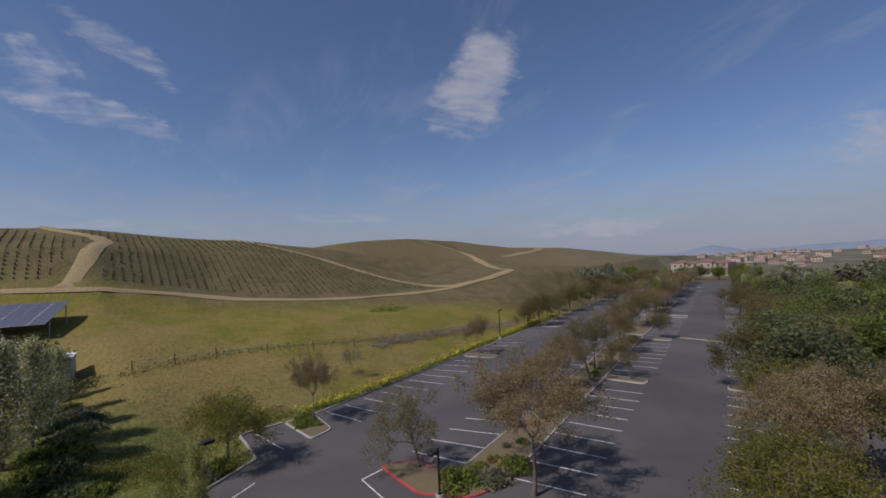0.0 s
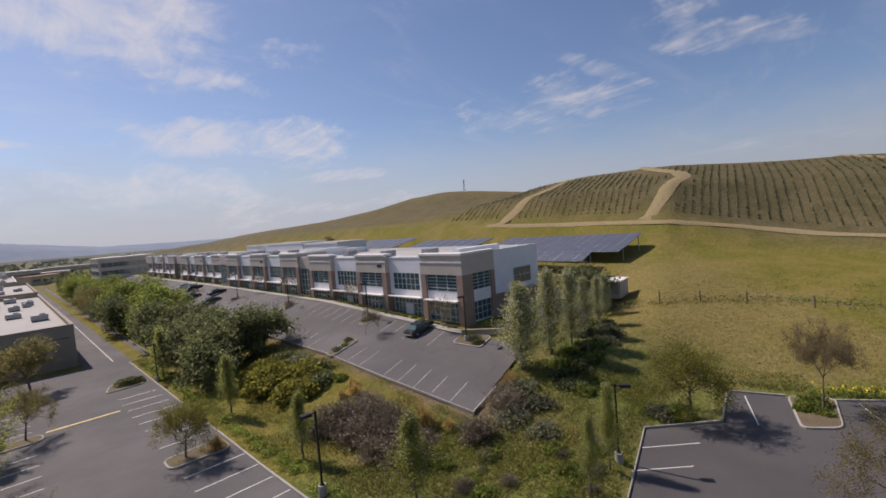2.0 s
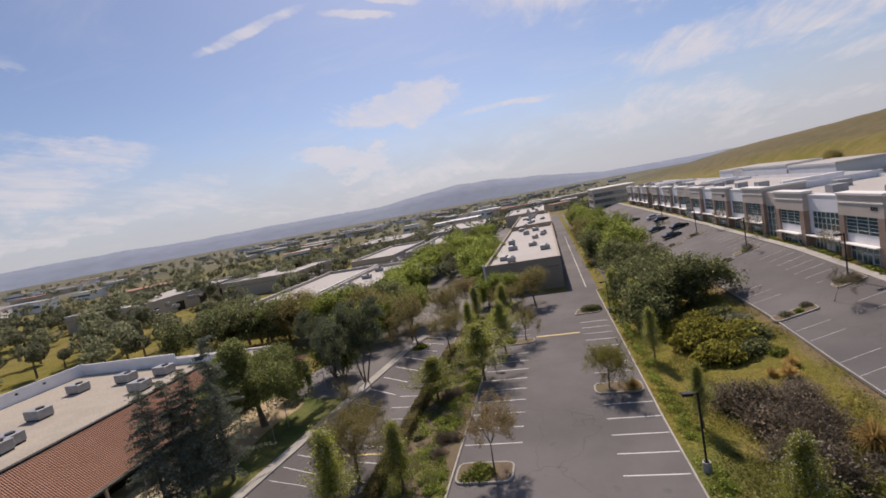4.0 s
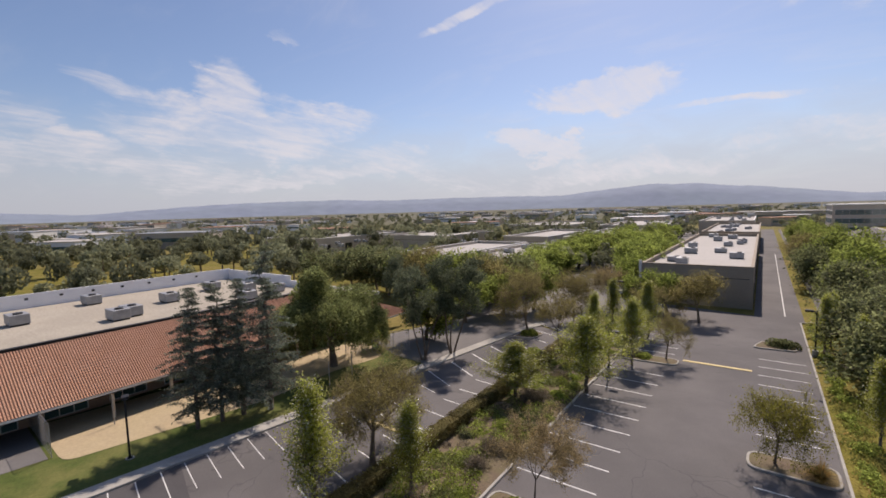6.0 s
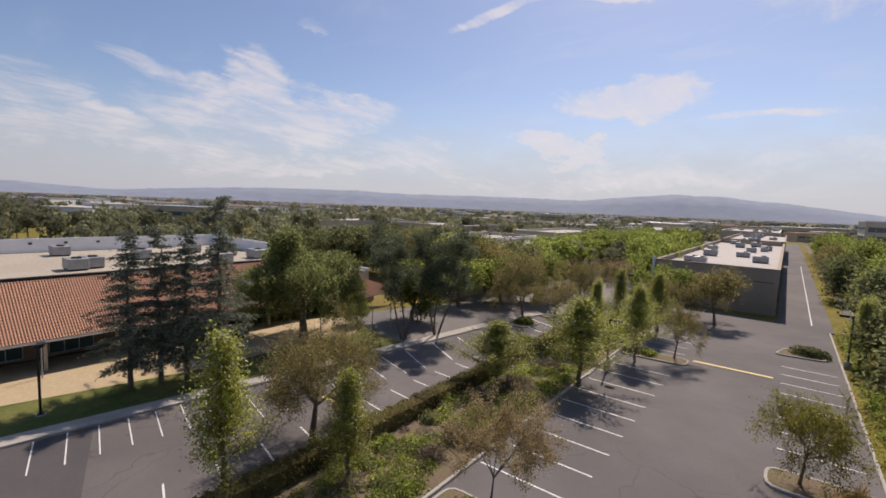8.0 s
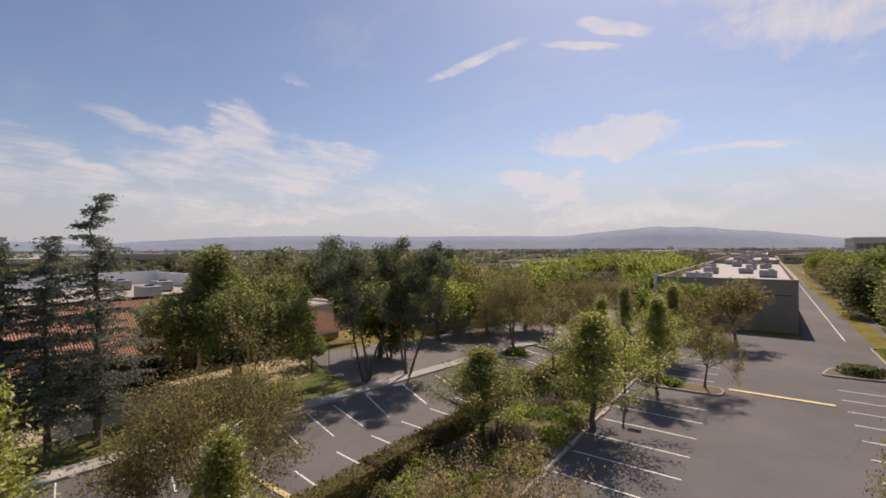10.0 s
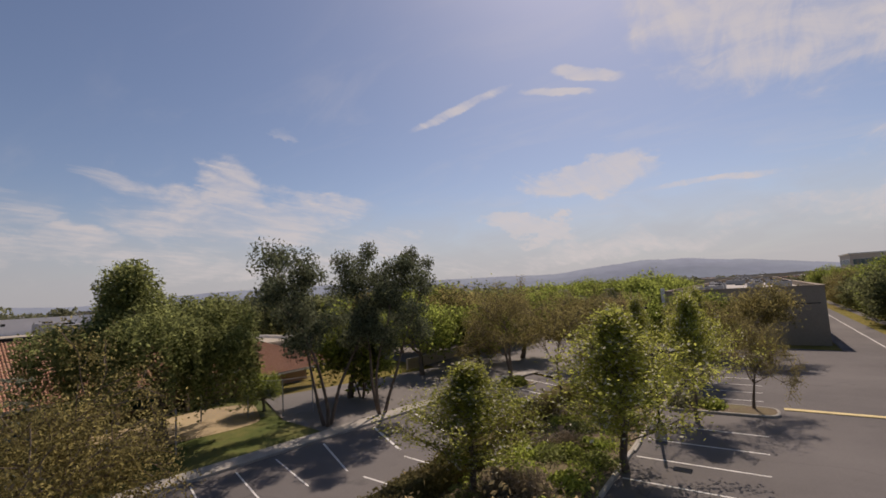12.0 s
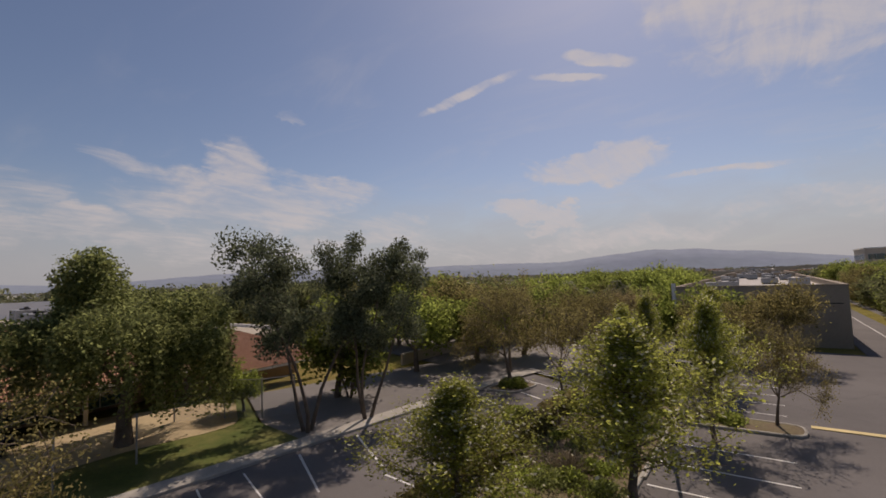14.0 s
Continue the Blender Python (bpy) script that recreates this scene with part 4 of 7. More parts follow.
def workshop(x0, x1, y0, y1, h, label, wall="grey_wall", units=6, seed=1, strips=True):
    """A tilt-up concrete workshop with a parapet round a flat pale roof."""
    rng = random.Random(seed)
    e = thing("workshop", (0, 0, 0), label, "industrial building", "workshops")
    t = 0.3
    for a in ((x0, x0 + t, y0, y1), (x1 - t, x1, y0, y1), (x0 + t, x1 - t, y0, y0 + t), (x0 + t, x1 - t, y1 - t, y1)):
        part("wall", one_box(*a, -0.2, h), wall, e)
    part("roof", one_box(x0 + t, x1 - t, y0 + t, y1 - t, h - 1.0, h - 0.75), "roof_white", e, "pale flat membrane roof")
    c = 0.08
    for a in ((x0 - c, x0 + t + c, y0 - c, y1 + c), (x1 - t - c, x1 + c, y0 - c, y1 + c), (x0 + t + c, x1 - t - c, y0 - c, y0 + t + c), (x0 + t + c, x1 - t - c, y1 - t - c, y1 + c)):
        part("coping", one_box(*a, h, h + 0.1), "trim" if wall != "grey_wall" else "grey_wall", e)
    if strips:
        n = max(2, int((y1 - y0) / 12))
        for i in range(n):
            yy = y0 + (i + 0.5) * (y1 - y0) / n
            for xx, s in ((x0, -1), (x1, 1)):
                part("door", one_box(min(xx, xx + s * 0.05), max(xx, xx + s * 0.05), yy - 2, yy + 2, 0, 3.6), "dark", e, "dark recessed loading door")
        part("reveal", one_box(x0 + 0.5, x1 - 0.5, y0 - 0.02, y0, h - 2.0, h - 1.9), "dark", e)
    for i in range(units):
        hvac(rng.uniform(x0 + 3, x1 - 3), y0 + 4 + (i + rng.random() * 0.8) * (y1 - y0 - 8) / max(1, units), h - 0.75, rng.uniform(1.5, 2.6), rng.uniform(1.3, 2.0), rng.uniform(0.9, 1.4))
    return e


GREY = "long grey-green concrete workshop with a pale flat roof"
workshop(-9.8, 6.6, 59.4, 146, 6.6, GREY, units=12, seed=3)
workshop(-10.0, 6.8, 154, 230, 6.8, GREY, units=9, seed=4)
workshop(-20, 4, 245, 330, 7.3, GREY, "tan_far", units=8, seed=5, strips=False)
TANW = "low tan workshop with a pale flat roof among trees"
workshop(-70, -52.0, 53, 102, 6.2, TANW, "tan_far", 6, 6)
workshop(-51.5, -38.5, 52, 101, 5.9, TANW, "tan_far", 6, 7)
workshop(-73, -55, 126, 176, 6.2, TANW, "tan_far", 5, 8)
workshop(-51, -38, 130, 187, 6.0, TANW, "tan_far", 6, 9)
workshop(-130, -95, 120, 160, 6.4, TANW, "tan_far", 5, 10)
workshop(-175, -140, 90, 150, 6.4, TANW, "tan_far", 5, 11)
workshop(-64, -32, 215, 290, 6.4, TANW, "tan_far", 5, 12)
workshop(-120, -80, 220, 280, 6.4, TANW, "tan_far", 5, 13)
part("corner_post", one_box(-10.2, -9.8, 58.9, 59.4, 0, 7.1), "trim", bpy.data.objects["workshop"])
# bright line along the drive beside the workshop
line_mark(stall_row("pale painted drive edge line beside the workshop", []), (10.6, 56), (11.0, 150), 0.13, 0.012)


def tile_slope(parent, x0, z0, x1, z1, y0, y1, pitch=0.25, hip=None):
    """A slope of barrel tiles from the eave (x0, z0) up to (x1, z1): courses of tiles, each course stepped and each cover rounded."""
    n = int((y1 - y0) / pitch)
    length = math.hypot(x1 - x0, z1 - z0)
    m = max(4, int(length / 0.42))
    nx, nz = -(z1 - z0) / length, (x1 - x0) / length
    if nz < 0:
        nx, nz = -nx, -nz
    verts, faces = [], []
    ring = [(0.0, 0.0), (0.18, 0.052), (0.36, 0.07), (0.54, 0.052), (0.72, 0.0), (1.0, -0.015)]
    k = len(ring)
    for j in range(m):
        for end in (0, 1):
            lift = 0.035 if end == 0 else 0.0
            for i in range(n):
                for a, b in ring:
                    h = b + lift
                    f = (j + end) / m
                    if hip is not None:
                        f = min(f, max(0.0, 1 - (y0 + i * pitch - hip) / (y1 - hip)) if y0 + i * pitch > hip else 1.0)
                    verts.append((x0 + (x1 - x0) * f + nx * h, y0 + (i + a) * pitch, z0 + (z1 - z0) * f + nz * h))
        base = j * 2 * n * k
        for i in range(n * k - 1):
            faces.append((base + i, base + i + 1, base + n * k + i + 1, base + n * k + i))
            if j:
                faces.append((base - n * k + i, base - n * k + i + 1, base + i + 1, base + i))
    return raw("tiling", verts, faces, "tile", parent, "terracotta barrel tiles", smooth=False)


def mission_hall():
    e = thing("tile_roofed_hall", (0, 0, 0), "long hall with a terracotta tile mansard and pale flat roof", "building")
    part("wall", one_box(-86, -54.6, -80, 8.0, 0, 8.9), "tan_far", e)
    # deep shade of the arcade is put into the wall colour, hence brown
    part("arcade_wall", one_box(-54.6, -53.0, -80, 8.0, 0, 3.4), "brown", e, "arcade wall coloured brown to stand for eave shade")
    part("gable", one_box(-54.6, -51.0, 7.8, 8.0, 3.4, 6.6), "tan_far", e)
    tile_slope(e, -47.3, 3.9, -54.0, 9.65, -80, 8.6)
    part("roof_deck", one_box(-85.5, -54.2, -79.5, 7.6, 8.9, 9.0), "roof_gravel", e, "dusty pale gravel flat roof")
    part("ridge_cap", one_box(-54.35, -53.85, -80, 8.6, 9.5, 9.95, bevel=0.05), "dark", e, "dark metal ridge cap")
    part("fascia", one_box(-47.42, -47.27, -80, 8.6, 3.6, 3.88), "trim", e, "pale fascia board under the eave")
    part("soffit", one_box(-53.0, -47.5, -80, 8.6, 3.42, 3.58), "dark", e)
    for a in ((-86, -85.7, -80, 8, 8.9, 11.6), (-85.7, -64, 7.7, 8.0, 8.9, 11.4), (-64, -54, 7.7, 8.0, 8.9, 10.4)):
        part("parapet", one_box(*a), "white_wall", e, "tall white parapet with small square scuppers")
    for i in range(18):
        part("scupper", one_box(-85.72, -85.68, -78 + i * 4.6, -77.5 + i * 4.6, 10.5, 10.9), "dark", e)
    for i in range(14):
        part("post", one_box(-48.2, -47.9, -78 + i * 6.2, -77.7 + i * 6.2, 0, 3.5), "tan_far", e)
        if i < 13:
            window(e, -76.6 + i * 6.2, -72.6 + i * 6.2, 0.4, 3.0, -52.95, 3, 1, side=1)
    for k, (x, y) in enumerate(((-66, -38), (-72, -31), (-63, -22), (-64, -20), (-70, -12), (-60, -4), (-75, -2), (-62, 3), (-80, -20), (-68, 1))):
        hvac(x, y, 9.0, 2.2, 1.7, 1.2)
    # lower wing with a hipped tile end beyond the court
    w = thing("tile_roofed_wing", (0, 0, 0), "low tan wing with a hipped terracotta tile roof", "building")
    tile_slope(w, -46.6, 2.6, -54.0, 7.0, 8.7, 22.6, hip=13.0)
    # brown here imitates the dark under the wing eave
    part("wall", one_box(-54.0, -50.6, 8.2, 20.0, 0, 3.0), "brown", w, "wall under the eave, coloured brown for its shade")
    part("upper_wall", one_box(-80, -54.1, 8.2, 22, 0, 5.7), "tan_far", w)
    part("roof", one_box(-79.7, -54.4, 8.5, 21.7, 5.7, 5.85), "roof_gravel", w, "dusty pale gravel flat roof")
    part("coping", one_box(-80.1, -54.0, 21.7, 22.1, 5.7, 6.3), "trim", w)
    part("fascia", one_box(-46.72, -46.56, 8.7, 22.6, 2.3, 2.56), "trim", w)
    part("garden_wall", one_box(-41.4, -41.1, 30, 40, 0, 1.7), "tan_far", w)
    part("garden_wall", one_box(-41.4, -41.1, 40, 58, 0, 1.7), "tan_far", w)


mission_hall()


def far_town():
    """Low roofs of the valley town, each a small building of its own."""
    rng = random.Random(8)
    for k in range(250):
        az = radians(rng.choice((rng.uniform(92, 190), rng.uniform(60, 130), rng.uniform(150, 200))))
        d = rng.uniform(260, 1500)
        x, y = math.cos(az) * d, math.sin(az) * d - 20
        if x > -30 and y < 340 or (-190 < x < 20 and 30 < y < 300) or x > 0.16 * y + 10:
            continue
        w, l, h = rng.uniform(14, 46), rng.uniform(12, 30), rng.uniform(4.5, 8.5)
        e = thing("town_building", (x, y, -0.15), "distant low pale building with a flat light roof", "building", "town buildings", rng.choice((0, 0, 8, 35)))
        part("wall", one_box(-w / 2, w / 2, -l / 2, l / 2, 0, h), rng.choice(("tan_far", "trim", "white_wall", "tan_far")), e)
        part("roof", one_box(-w / 2 - 0.3, w / 2 + 0.3, -l / 2 - 0.3, l / 2 + 0.3, h, h + 0.4), rng.choice(("roof_white", "roof_white", "metal", "tile")), e)
        part("window", one_box(-w / 2 + 1, w / 2 - 1, -l / 2 - 0.05, -l / 2, h * 0.45, h * 0.7), "glass", e)
    # houses on the rise beyond the southern end of the lot
    for k in range(10, 64):
        d = rng.uniform(420, 900)
        az = radians(rng.uniform(-101, -80)) if k > 9 else radians(rng.uniform(-79, -71))
        if k <= 9:
            d = rng.uniform(300, 340)
        x, y = math.cos(az) * d + 10, math.sin(az) * d - 20
        z = 1 + max(0, (d - 400) * 0.024) + (1.0 if k <= 9 else 0)
        w, l, h = rng.uniform(8, 13), rng.uniform(7, 10), rng.uniform(3.4, 5.6)
        e = thing("house", (x, y, z - 1.5), "distant stucco house with a low hipped roof", "house", "hillside houses", rng.uniform(-20, 20))
        part("wall", one_box(-w / 2, w / 2, -l / 2, l / 2, 0, h), rng.choice(("tan_house", "tan_house", "tan_far")), e)
        bm = bmesh.new()
        vs = [bm.verts.new(p) for p in ((-w / 2 - 0.5, -l / 2 - 0.5, h), (w / 2 + 0.5, -l / 2 - 0.5, h), (w / 2 + 0.5, l / 2 + 0.5, h), (-w / 2 - 0.5, l / 2 + 0.5, h), (-w / 4, 0, h + 1.5), (w / 4, 0, h + 1.5))]
        for f in ((0, 1, 5, 4), (1, 2, 5), (2, 3, 4, 5), (3, 0, 4), (3, 2, 1, 0)):
            bm.faces.new([vs[i] for i in f])
        part("roof", bm, rng.choice(("brown_tile", "brown_tile", "brown")), e)
        for s in (-0.28, 0.0, 0.28):
            for zz in (1.0, 3.6):
                if zz + 1.2 < h:
                    part("window", one_box(w * s - 0.7, w * s + 0.7, l / 2, l / 2 + 0.06, zz, zz + 1.2), "glass", e)


far_town()


def lodge(x, y, z, w, depth, storeys, turn, label):
    """A tan stucco building of several storeys with projecting bays and hipped tile roofs; it looks to local +y."""
    e = thing("apartment_building", (x, y, z), label, "building", "southern buildings", turn)
    h = 2.9 * storeys
    bays = max(2, int(w / 9))
    for i in range(bays):
        a, b = -w / 2 + i * w / bays, -w / 2 + (i + 1) * w / bays
        front = depth / 2 + (1.6 if i % 2 else 0)
        top = h + (0.9 if i % 2 else 0)
        part("wall", one_box(a, b, -depth / 2, front, -1.5, top), "tan_house", e)
        bm = bmesh.new()
        vs = [bm.verts.new(p) for p in ((a - 0.5, -depth / 2 - 0.5, top), (b + 0.5, -depth / 2 - 0.5, top), (b + 0.5, front + 0.5, top), (a - 0.5, front + 0.5, top), ((a + b) / 2 - 1, 0, top + 1.7), ((a + b) / 2 + 1, 0, top + 1.7))]
        for f in ((0, 1, 5, 4), (1, 2, 5), (2, 3, 4, 5), (3, 0, 4), (3, 2, 1, 0)):
            bm.faces.new([vs[k] for k in f])
        part("roof", bm, "brown_tile", e, "low hipped red-brown tile roof")
        for fl in range(storeys):
            for u in (0.25, 0.7):
                c = a + (b - a) * u
                part("window", one_box(c - 0.8, c + 0.8, front, front + 0.06, 0.8 + fl * 2.9, 2.3 + fl * 2.9), "glass", e)
    return e


lodge(56, -338, 0, 38, 13, 3, 8, "three-storey tan stucco building with tile roofs beyond the lot")
lodge(128, -430, 1.5, 30, 12, 2, 12, "two-storey tan stucco building with tile roofs beyond the field")
lodge(-46, -186, 0, 26, 16, 1, 8, "low tan building with a red tile roof among trees")
lodge(-62, -440, 2, 44, 14, 2, 0, "long pale two-storey building on the far rise")


def mountains():
    """Ridges on the far side of the valley; distance haze is painted into their blue."""
    def ridge(name, dist, skyline, z0, label):
        verts, faces = [], []
        azs = np.arange(skyline[0][0], skyline[-1][0] + 0.01, 0.5)
        for a in azs:
            el = interp(a, skyline) + 0.10 * noise.noise(Vector((a * 0.35, 1, dist * 0.01))) + 0.05 * noise.noise(Vector((a * 1.7, 5, 0)))
            for f in (0.86, 0.93, 1.0, 1.10):
                h = dist * math.tan(radians(max(el, 0.02))) + 17
                k = {0.86: 0.0, 0.93: 0.55, 1.0: 1.0, 1.10: 0.2}[f]
                k += 0.04 * noise.noise(Vector((a * 0.8, f * 9, 2))) * (k < 1)
                verts.append((math.cos(radians(a)) * dist * f, math.sin(radians(a)) * dist * f, z0 + h * k))
        for i in range(len(azs) - 1):
            faces += [(i * 4 + k, i * 4 + k + 1, i * 4 + k + 5, i * 4 + k + 4) for k in range(3)]
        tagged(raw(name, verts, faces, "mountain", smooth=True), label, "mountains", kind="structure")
    ridge("backdrop_ridge", 3900, [(60, 0.6), (75, 0.7), (82.5, 0.8), (90, 1.8), (96, 2.4), (100, 2.6), (105, 2.2), (111, 1.6), (118, 1.7), (125, 1.7), (132, 1.6), (140, 1.8), (147, 1.7), (153, 1.5), (158, 1.2), (163, 0.8), (166, 0.7), (172, 1.1), (180, 1.2), (200, 1.0)], -20, "mountain ridge painted haze blue across the valley")
    ridge("backdrop_ridge_south", 3900, [(-100, 0.96), (-87, 1.1199999999999999), (-77, 0.8800000000000001), (-71, 0.8), (-65, 0.5599999999999999), (-61, 0.45), (-59, 0.9), (-58, 1.1), (-57, 0.9), (-55, 0.4), (-49, 0.3), (-41, 0.2)], -20, "bare mountain ridge to the south, painted haze blue")


mountains()


# ---- plants ----
def grow(rng, p, d, length, r, level, opt, segs, tips):
    """One limb and, at its sides and end, the limbs of the next order. Fills segs with (from, to, radii) and tips with leaf places."""
    steps = 4 if level == opt["levels"] else 3
    stops = []
    for i in range(steps):
        q = p + d * (length / steps)
        r1 = r * (0.80 if level else 0.6)
        segs.append((p, q, r, r1))
        if level <= opt["leaf_from"]:
            tips.append((p.lerp(q, rng.random()), level))
        p, r = q, r1
        stops.append((p.copy(), d.copy(), r))
        d = (d + Vector((rng.gauss(0, 1), rng.gauss(0, 1), rng.gauss(0, 1))) * opt["wobble"] * (0.35 if level == opt["levels"] else 1.0) + Vector((0, 0, opt["lift"]))).normalized()
    if level == 0:
        tips.append((p, 0))
        return
    n = opt["kids"][opt["levels"] - level]
    turn = rng.uniform(0, 6.28)
    for k in range(n):
        i = min(steps - 1, int(steps * (opt["from"] + (1 - opt["from"]) * (k + rng.random()) / n))) if level < opt["levels"] else min(steps - 1, opt["first"] + k * (steps - opt["first"]) // n)
        q, dd, rr = stops[i]
        turn += 2.4 + rng.uniform(-0.4, 0.4)
        side = dd.cross(Vector((0, 0, 1)) if abs(dd.z) < 0.95 else Vector((1, 0, 0))).normalized()
        side = Matrix.Rotation(turn, 3, dd) @ side
        a = radians(opt["angle"] + rng.uniform(-10, 10))
        nd = (dd * math.cos(a) + side * math.sin(a)).normalized()
        grow(rng, q.copy(), nd, length * opt["shorter"] * rng.uniform(0.75, 1.15), rr * 0.72, level - 1, opt, segs, tips)


def wood(name, segs, mat, parent, thin=0.012):
    verts, faces = [], []
    for p, q, r0, r1 in segs:
        d = (q - p)
        if d.length < 1e-4:
            continue
        n = 6 if r0 > 0.08 else 4 if r0 > 0.03 else 3
        d.normalize()
        u = d.cross(Vector((0.31, 0.84, 0.44))).normalized()
        v = d.cross(u)
        b = len(verts)
        for c, r in ((p, max(r0, thin)), (q + d * r1 * 0.3, max(r1, thin))):
            for k in range(n):
                a = 6.2832 * k / n
                w = c + (u * math.cos(a) + v * math.sin(a)) * r
                verts.append((w.x, w.y, w.z))
        faces += [(b + k, b + (k + 1) % n, b + n + (k + 1) % n, b + n + k) for k in range(n)]
    return raw(name, verts, faces, mat, parent, smooth=True)


def leaves(name, centres, size, mat, parent, seed, flat=0.0, label=""):
    """Small leaf blades at the given centres, each bent along its middle."""
    rng = np.random.default_rng(seed)
    c = np.asarray(centres, float)
    n = len(c)
    a = rng.normal(size=(n, 3))
    a[:, 2] *= 1 - flat * 0.7
    a /= np.linalg.norm(a, axis=1)[:, None] + 1e-9
    b = np.cross(a, rng.normal(size=(n, 3)))
    b /= np.linalg.norm(b, axis=1)[:, None] + 1e-9
    s = (size * rng.uniform(0.6, 1.4, n))[:, None]
    up = np.cross(a, b)
    v = np.stack([c - a * s, c + b * s * 0.55 + up * s * 0.15, c + a * s, c - b * s * 0.55 + up * s * 0.15], 1).reshape(-1, 3)
    f = np.arange(n * 4).reshape(n, 4)
    me = bpy.data.meshes.new(name)
    me.from_pydata(v.tolist(), [], f.tolist())
    me.update()
    return part_of(name, me, mat, parent, label)


def spray(tips, per, spread, seed, droop=0.0):
    rng = np.random.default_rng(seed)
    t = np.array([tuple(p) for p, _ in tips])
    c = np.repeat(t, per, 0) + rng.normal(size=(len(t) * per, 3)) * spread
    if droop:
        c[:, 2] -= rng.random(len(c)) ** 1.5 * droop
    return c


def broadleaf(kind, seed, height, opt, leaf_mat, per, spread, size, label, category, wood_mat="bark", stems=1, lean=0.12, trunk_r=None, blossom=0, droop=0.0, cap=7000):
    rng = random.Random(seed)
    e = thing(kind, (0, 0, -60), label, category, category + "s")
    segs, tips = [], []
    for k in range(stems):
        d = Vector((rng.gauss(0, lean), rng.gauss(0, lean), 1)).normalized()
        if stems > 1:
            a = 6.28 * k / stems + rng.uniform(-0.4, 0.4)
            d = Vector((math.cos(a) * lean * 2.2, math.sin(a) * lean * 2.2, 1)).normalized()
        grow(rng, Vector((0.15 * d.x * 8 if stems > 1 else 0, 0.15 * d.y * 8 if stems > 1 else 0, -0.1)), d, opt["trunk"], trunk_r or opt["trunk"] * 0.032, opt["levels"], opt, segs, tips)
    top = max(q.z for _, q, _, _ in segs)
    k = height / top
    segs = [(p * k, q * k, a * k, b * k) for p, q, a, b in segs]
    tips = [(p * k, lv) for p, lv in tips]
    wood("trunk", segs, wood_mat, e, 0.015)
    c = spray(tips, per, spread, seed, droop)
    if len(c) > cap:
        c = c[np.random.default_rng(seed).permutation(len(c))[:cap]]
    leaves("crown", c, size, leaf_mat, e, seed, label="")
    if blossom:
        leaves("blossom", spray(tips, blossom, spread * 1.1, seed + 7)[:3200], size * 0.7, "blossom", e, seed + 3, label="white spring blossom")
    return e


PEAR = dict(levels=3, kids=(9, 5, 3), angle=27, wobble=0.07, lift=0.05, shorter=0.50, leaf_from=1, first=0, trunk=6.0, **{"from": 0.2})
OPEN = dict(levels=4, kids=(6, 4, 4, 3), angle=38, wobble=0.16, lift=0.03, shorter=0.68, leaf_from=1, first=3, trunk=3.0, **{"from": 0.3})
WIDE = dict(levels=4, kids=(6, 4, 4, 3), angle=46, wobble=0.15, lift=0.015, shorter=0.72, leaf_from=1, first=2, trunk=2.4, **{"from": 0.3})
TALL = dict(levels=4, kids=(5, 4, 4, 3), angle=34, wobble=0.20, lift=0.05, shorter=0.60, leaf_from=1, first=1, trunk=6.5, **{"from": 0.45})
BUSHY = dict(levels=3, kids=(8, 6, 4), angle=50, wobble=0.18, lift=0.02, shorter=0.62, leaf_from=1, first=1, trunk=3.0, **{"from": 0.2})

PEAR_L = "slender upright pear tree in pale green leaf and white blossom"
SPARSE_L = "spreading tree with bare branches and thin bronze-olive spring leaf"


def pear(seed, height=8.0, bloom=0.10, label=PEAR_L, broad=1.0):
    """A conical pear: a straight stem with upswept branches that shorten towards the tip."""
    rng = random.Random(seed)
    e = thing("pear_tree", (0, 0, -60), label, "tree", "trees")
    segs, pts, white = [], [], []
    p, spine = Vector((0, 0, -0.1)), []
    for i in range(12):
        q = Vector((rng.gauss(0, 0.05), rng.gauss(0, 0.05), height * 0.97 * (i + 1) / 12))
        segs.append((p, q, 0.14 * (1 - i / 13), 0.14 * (1 - (i + 1) / 13)))
        spine.append((p, q))
        p = q
    count = int(54 * broad)
    for k in range(count):
        f = (0.11 if bloom > 0.3 else 0.19) + (0.86 if bloom > 0.3 else 0.78) * (k / count) ** 0.9
        z = f * height
        i = min(11, int(z / (height * 0.97) * 12))
        s = spine[i][0].lerp(spine[i][1], rng.random())
        reach = height * 0.35 * (1.03 - f) ** 1.3 * rng.uniform(0.45, 1.3) * (0.75 if f < 0.24 else 1.0) * broad
        az = k * 2.4 + rng.uniform(-0.4, 0.4)
        d = Vector((math.cos(az), math.sin(az), rng.uniform(0.55, 0.95) if broad == 1 else rng.uniform(0.4, 0.9))).normalized()
        q0 = s
        for j in range(4):
            q1 = q0 + d * reach * 1.3 / 4
            segs.append((q0, q1, 0.035 * (1 - j / 5), 0.035 * (1 - (j + 1) / 5)))
            for m in range((16, 52, 86, 96)[j] if bloom < 0.3 else 70):
                w = q0.lerp(q1, rng.random())
                sp = (0.17 + 0.05 * j) * (1.0 if broad == 1 else 0.85)
                c = (w.x + rng.gauss(0, sp), w.y + rng.gauss(0, sp), w.z + rng.gauss(0, sp))
                (white if rng.random() < bloom else pts).append(c)
            if j > 0:
                for m in range(2):
                    t = q0 + Vector((rng.gauss(0, 0.3), rng.gauss(0, 0.3), 0.3))
                    segs.append((q0, t, 0.015, 0.01))
            q0 = q1
            d = (d + Vector((rng.gauss(0, 0.1), rng.gauss(0, 0.1), 0.10))).normalized()
    wood("trunk", segs, "bark", e)
    leaves("crown", pts, 0.064, "leaf_pear", e, seed)
    leaves("blossom", white, 0.07, "blossom", e, seed + 3, label="white spring blossom")
    return e


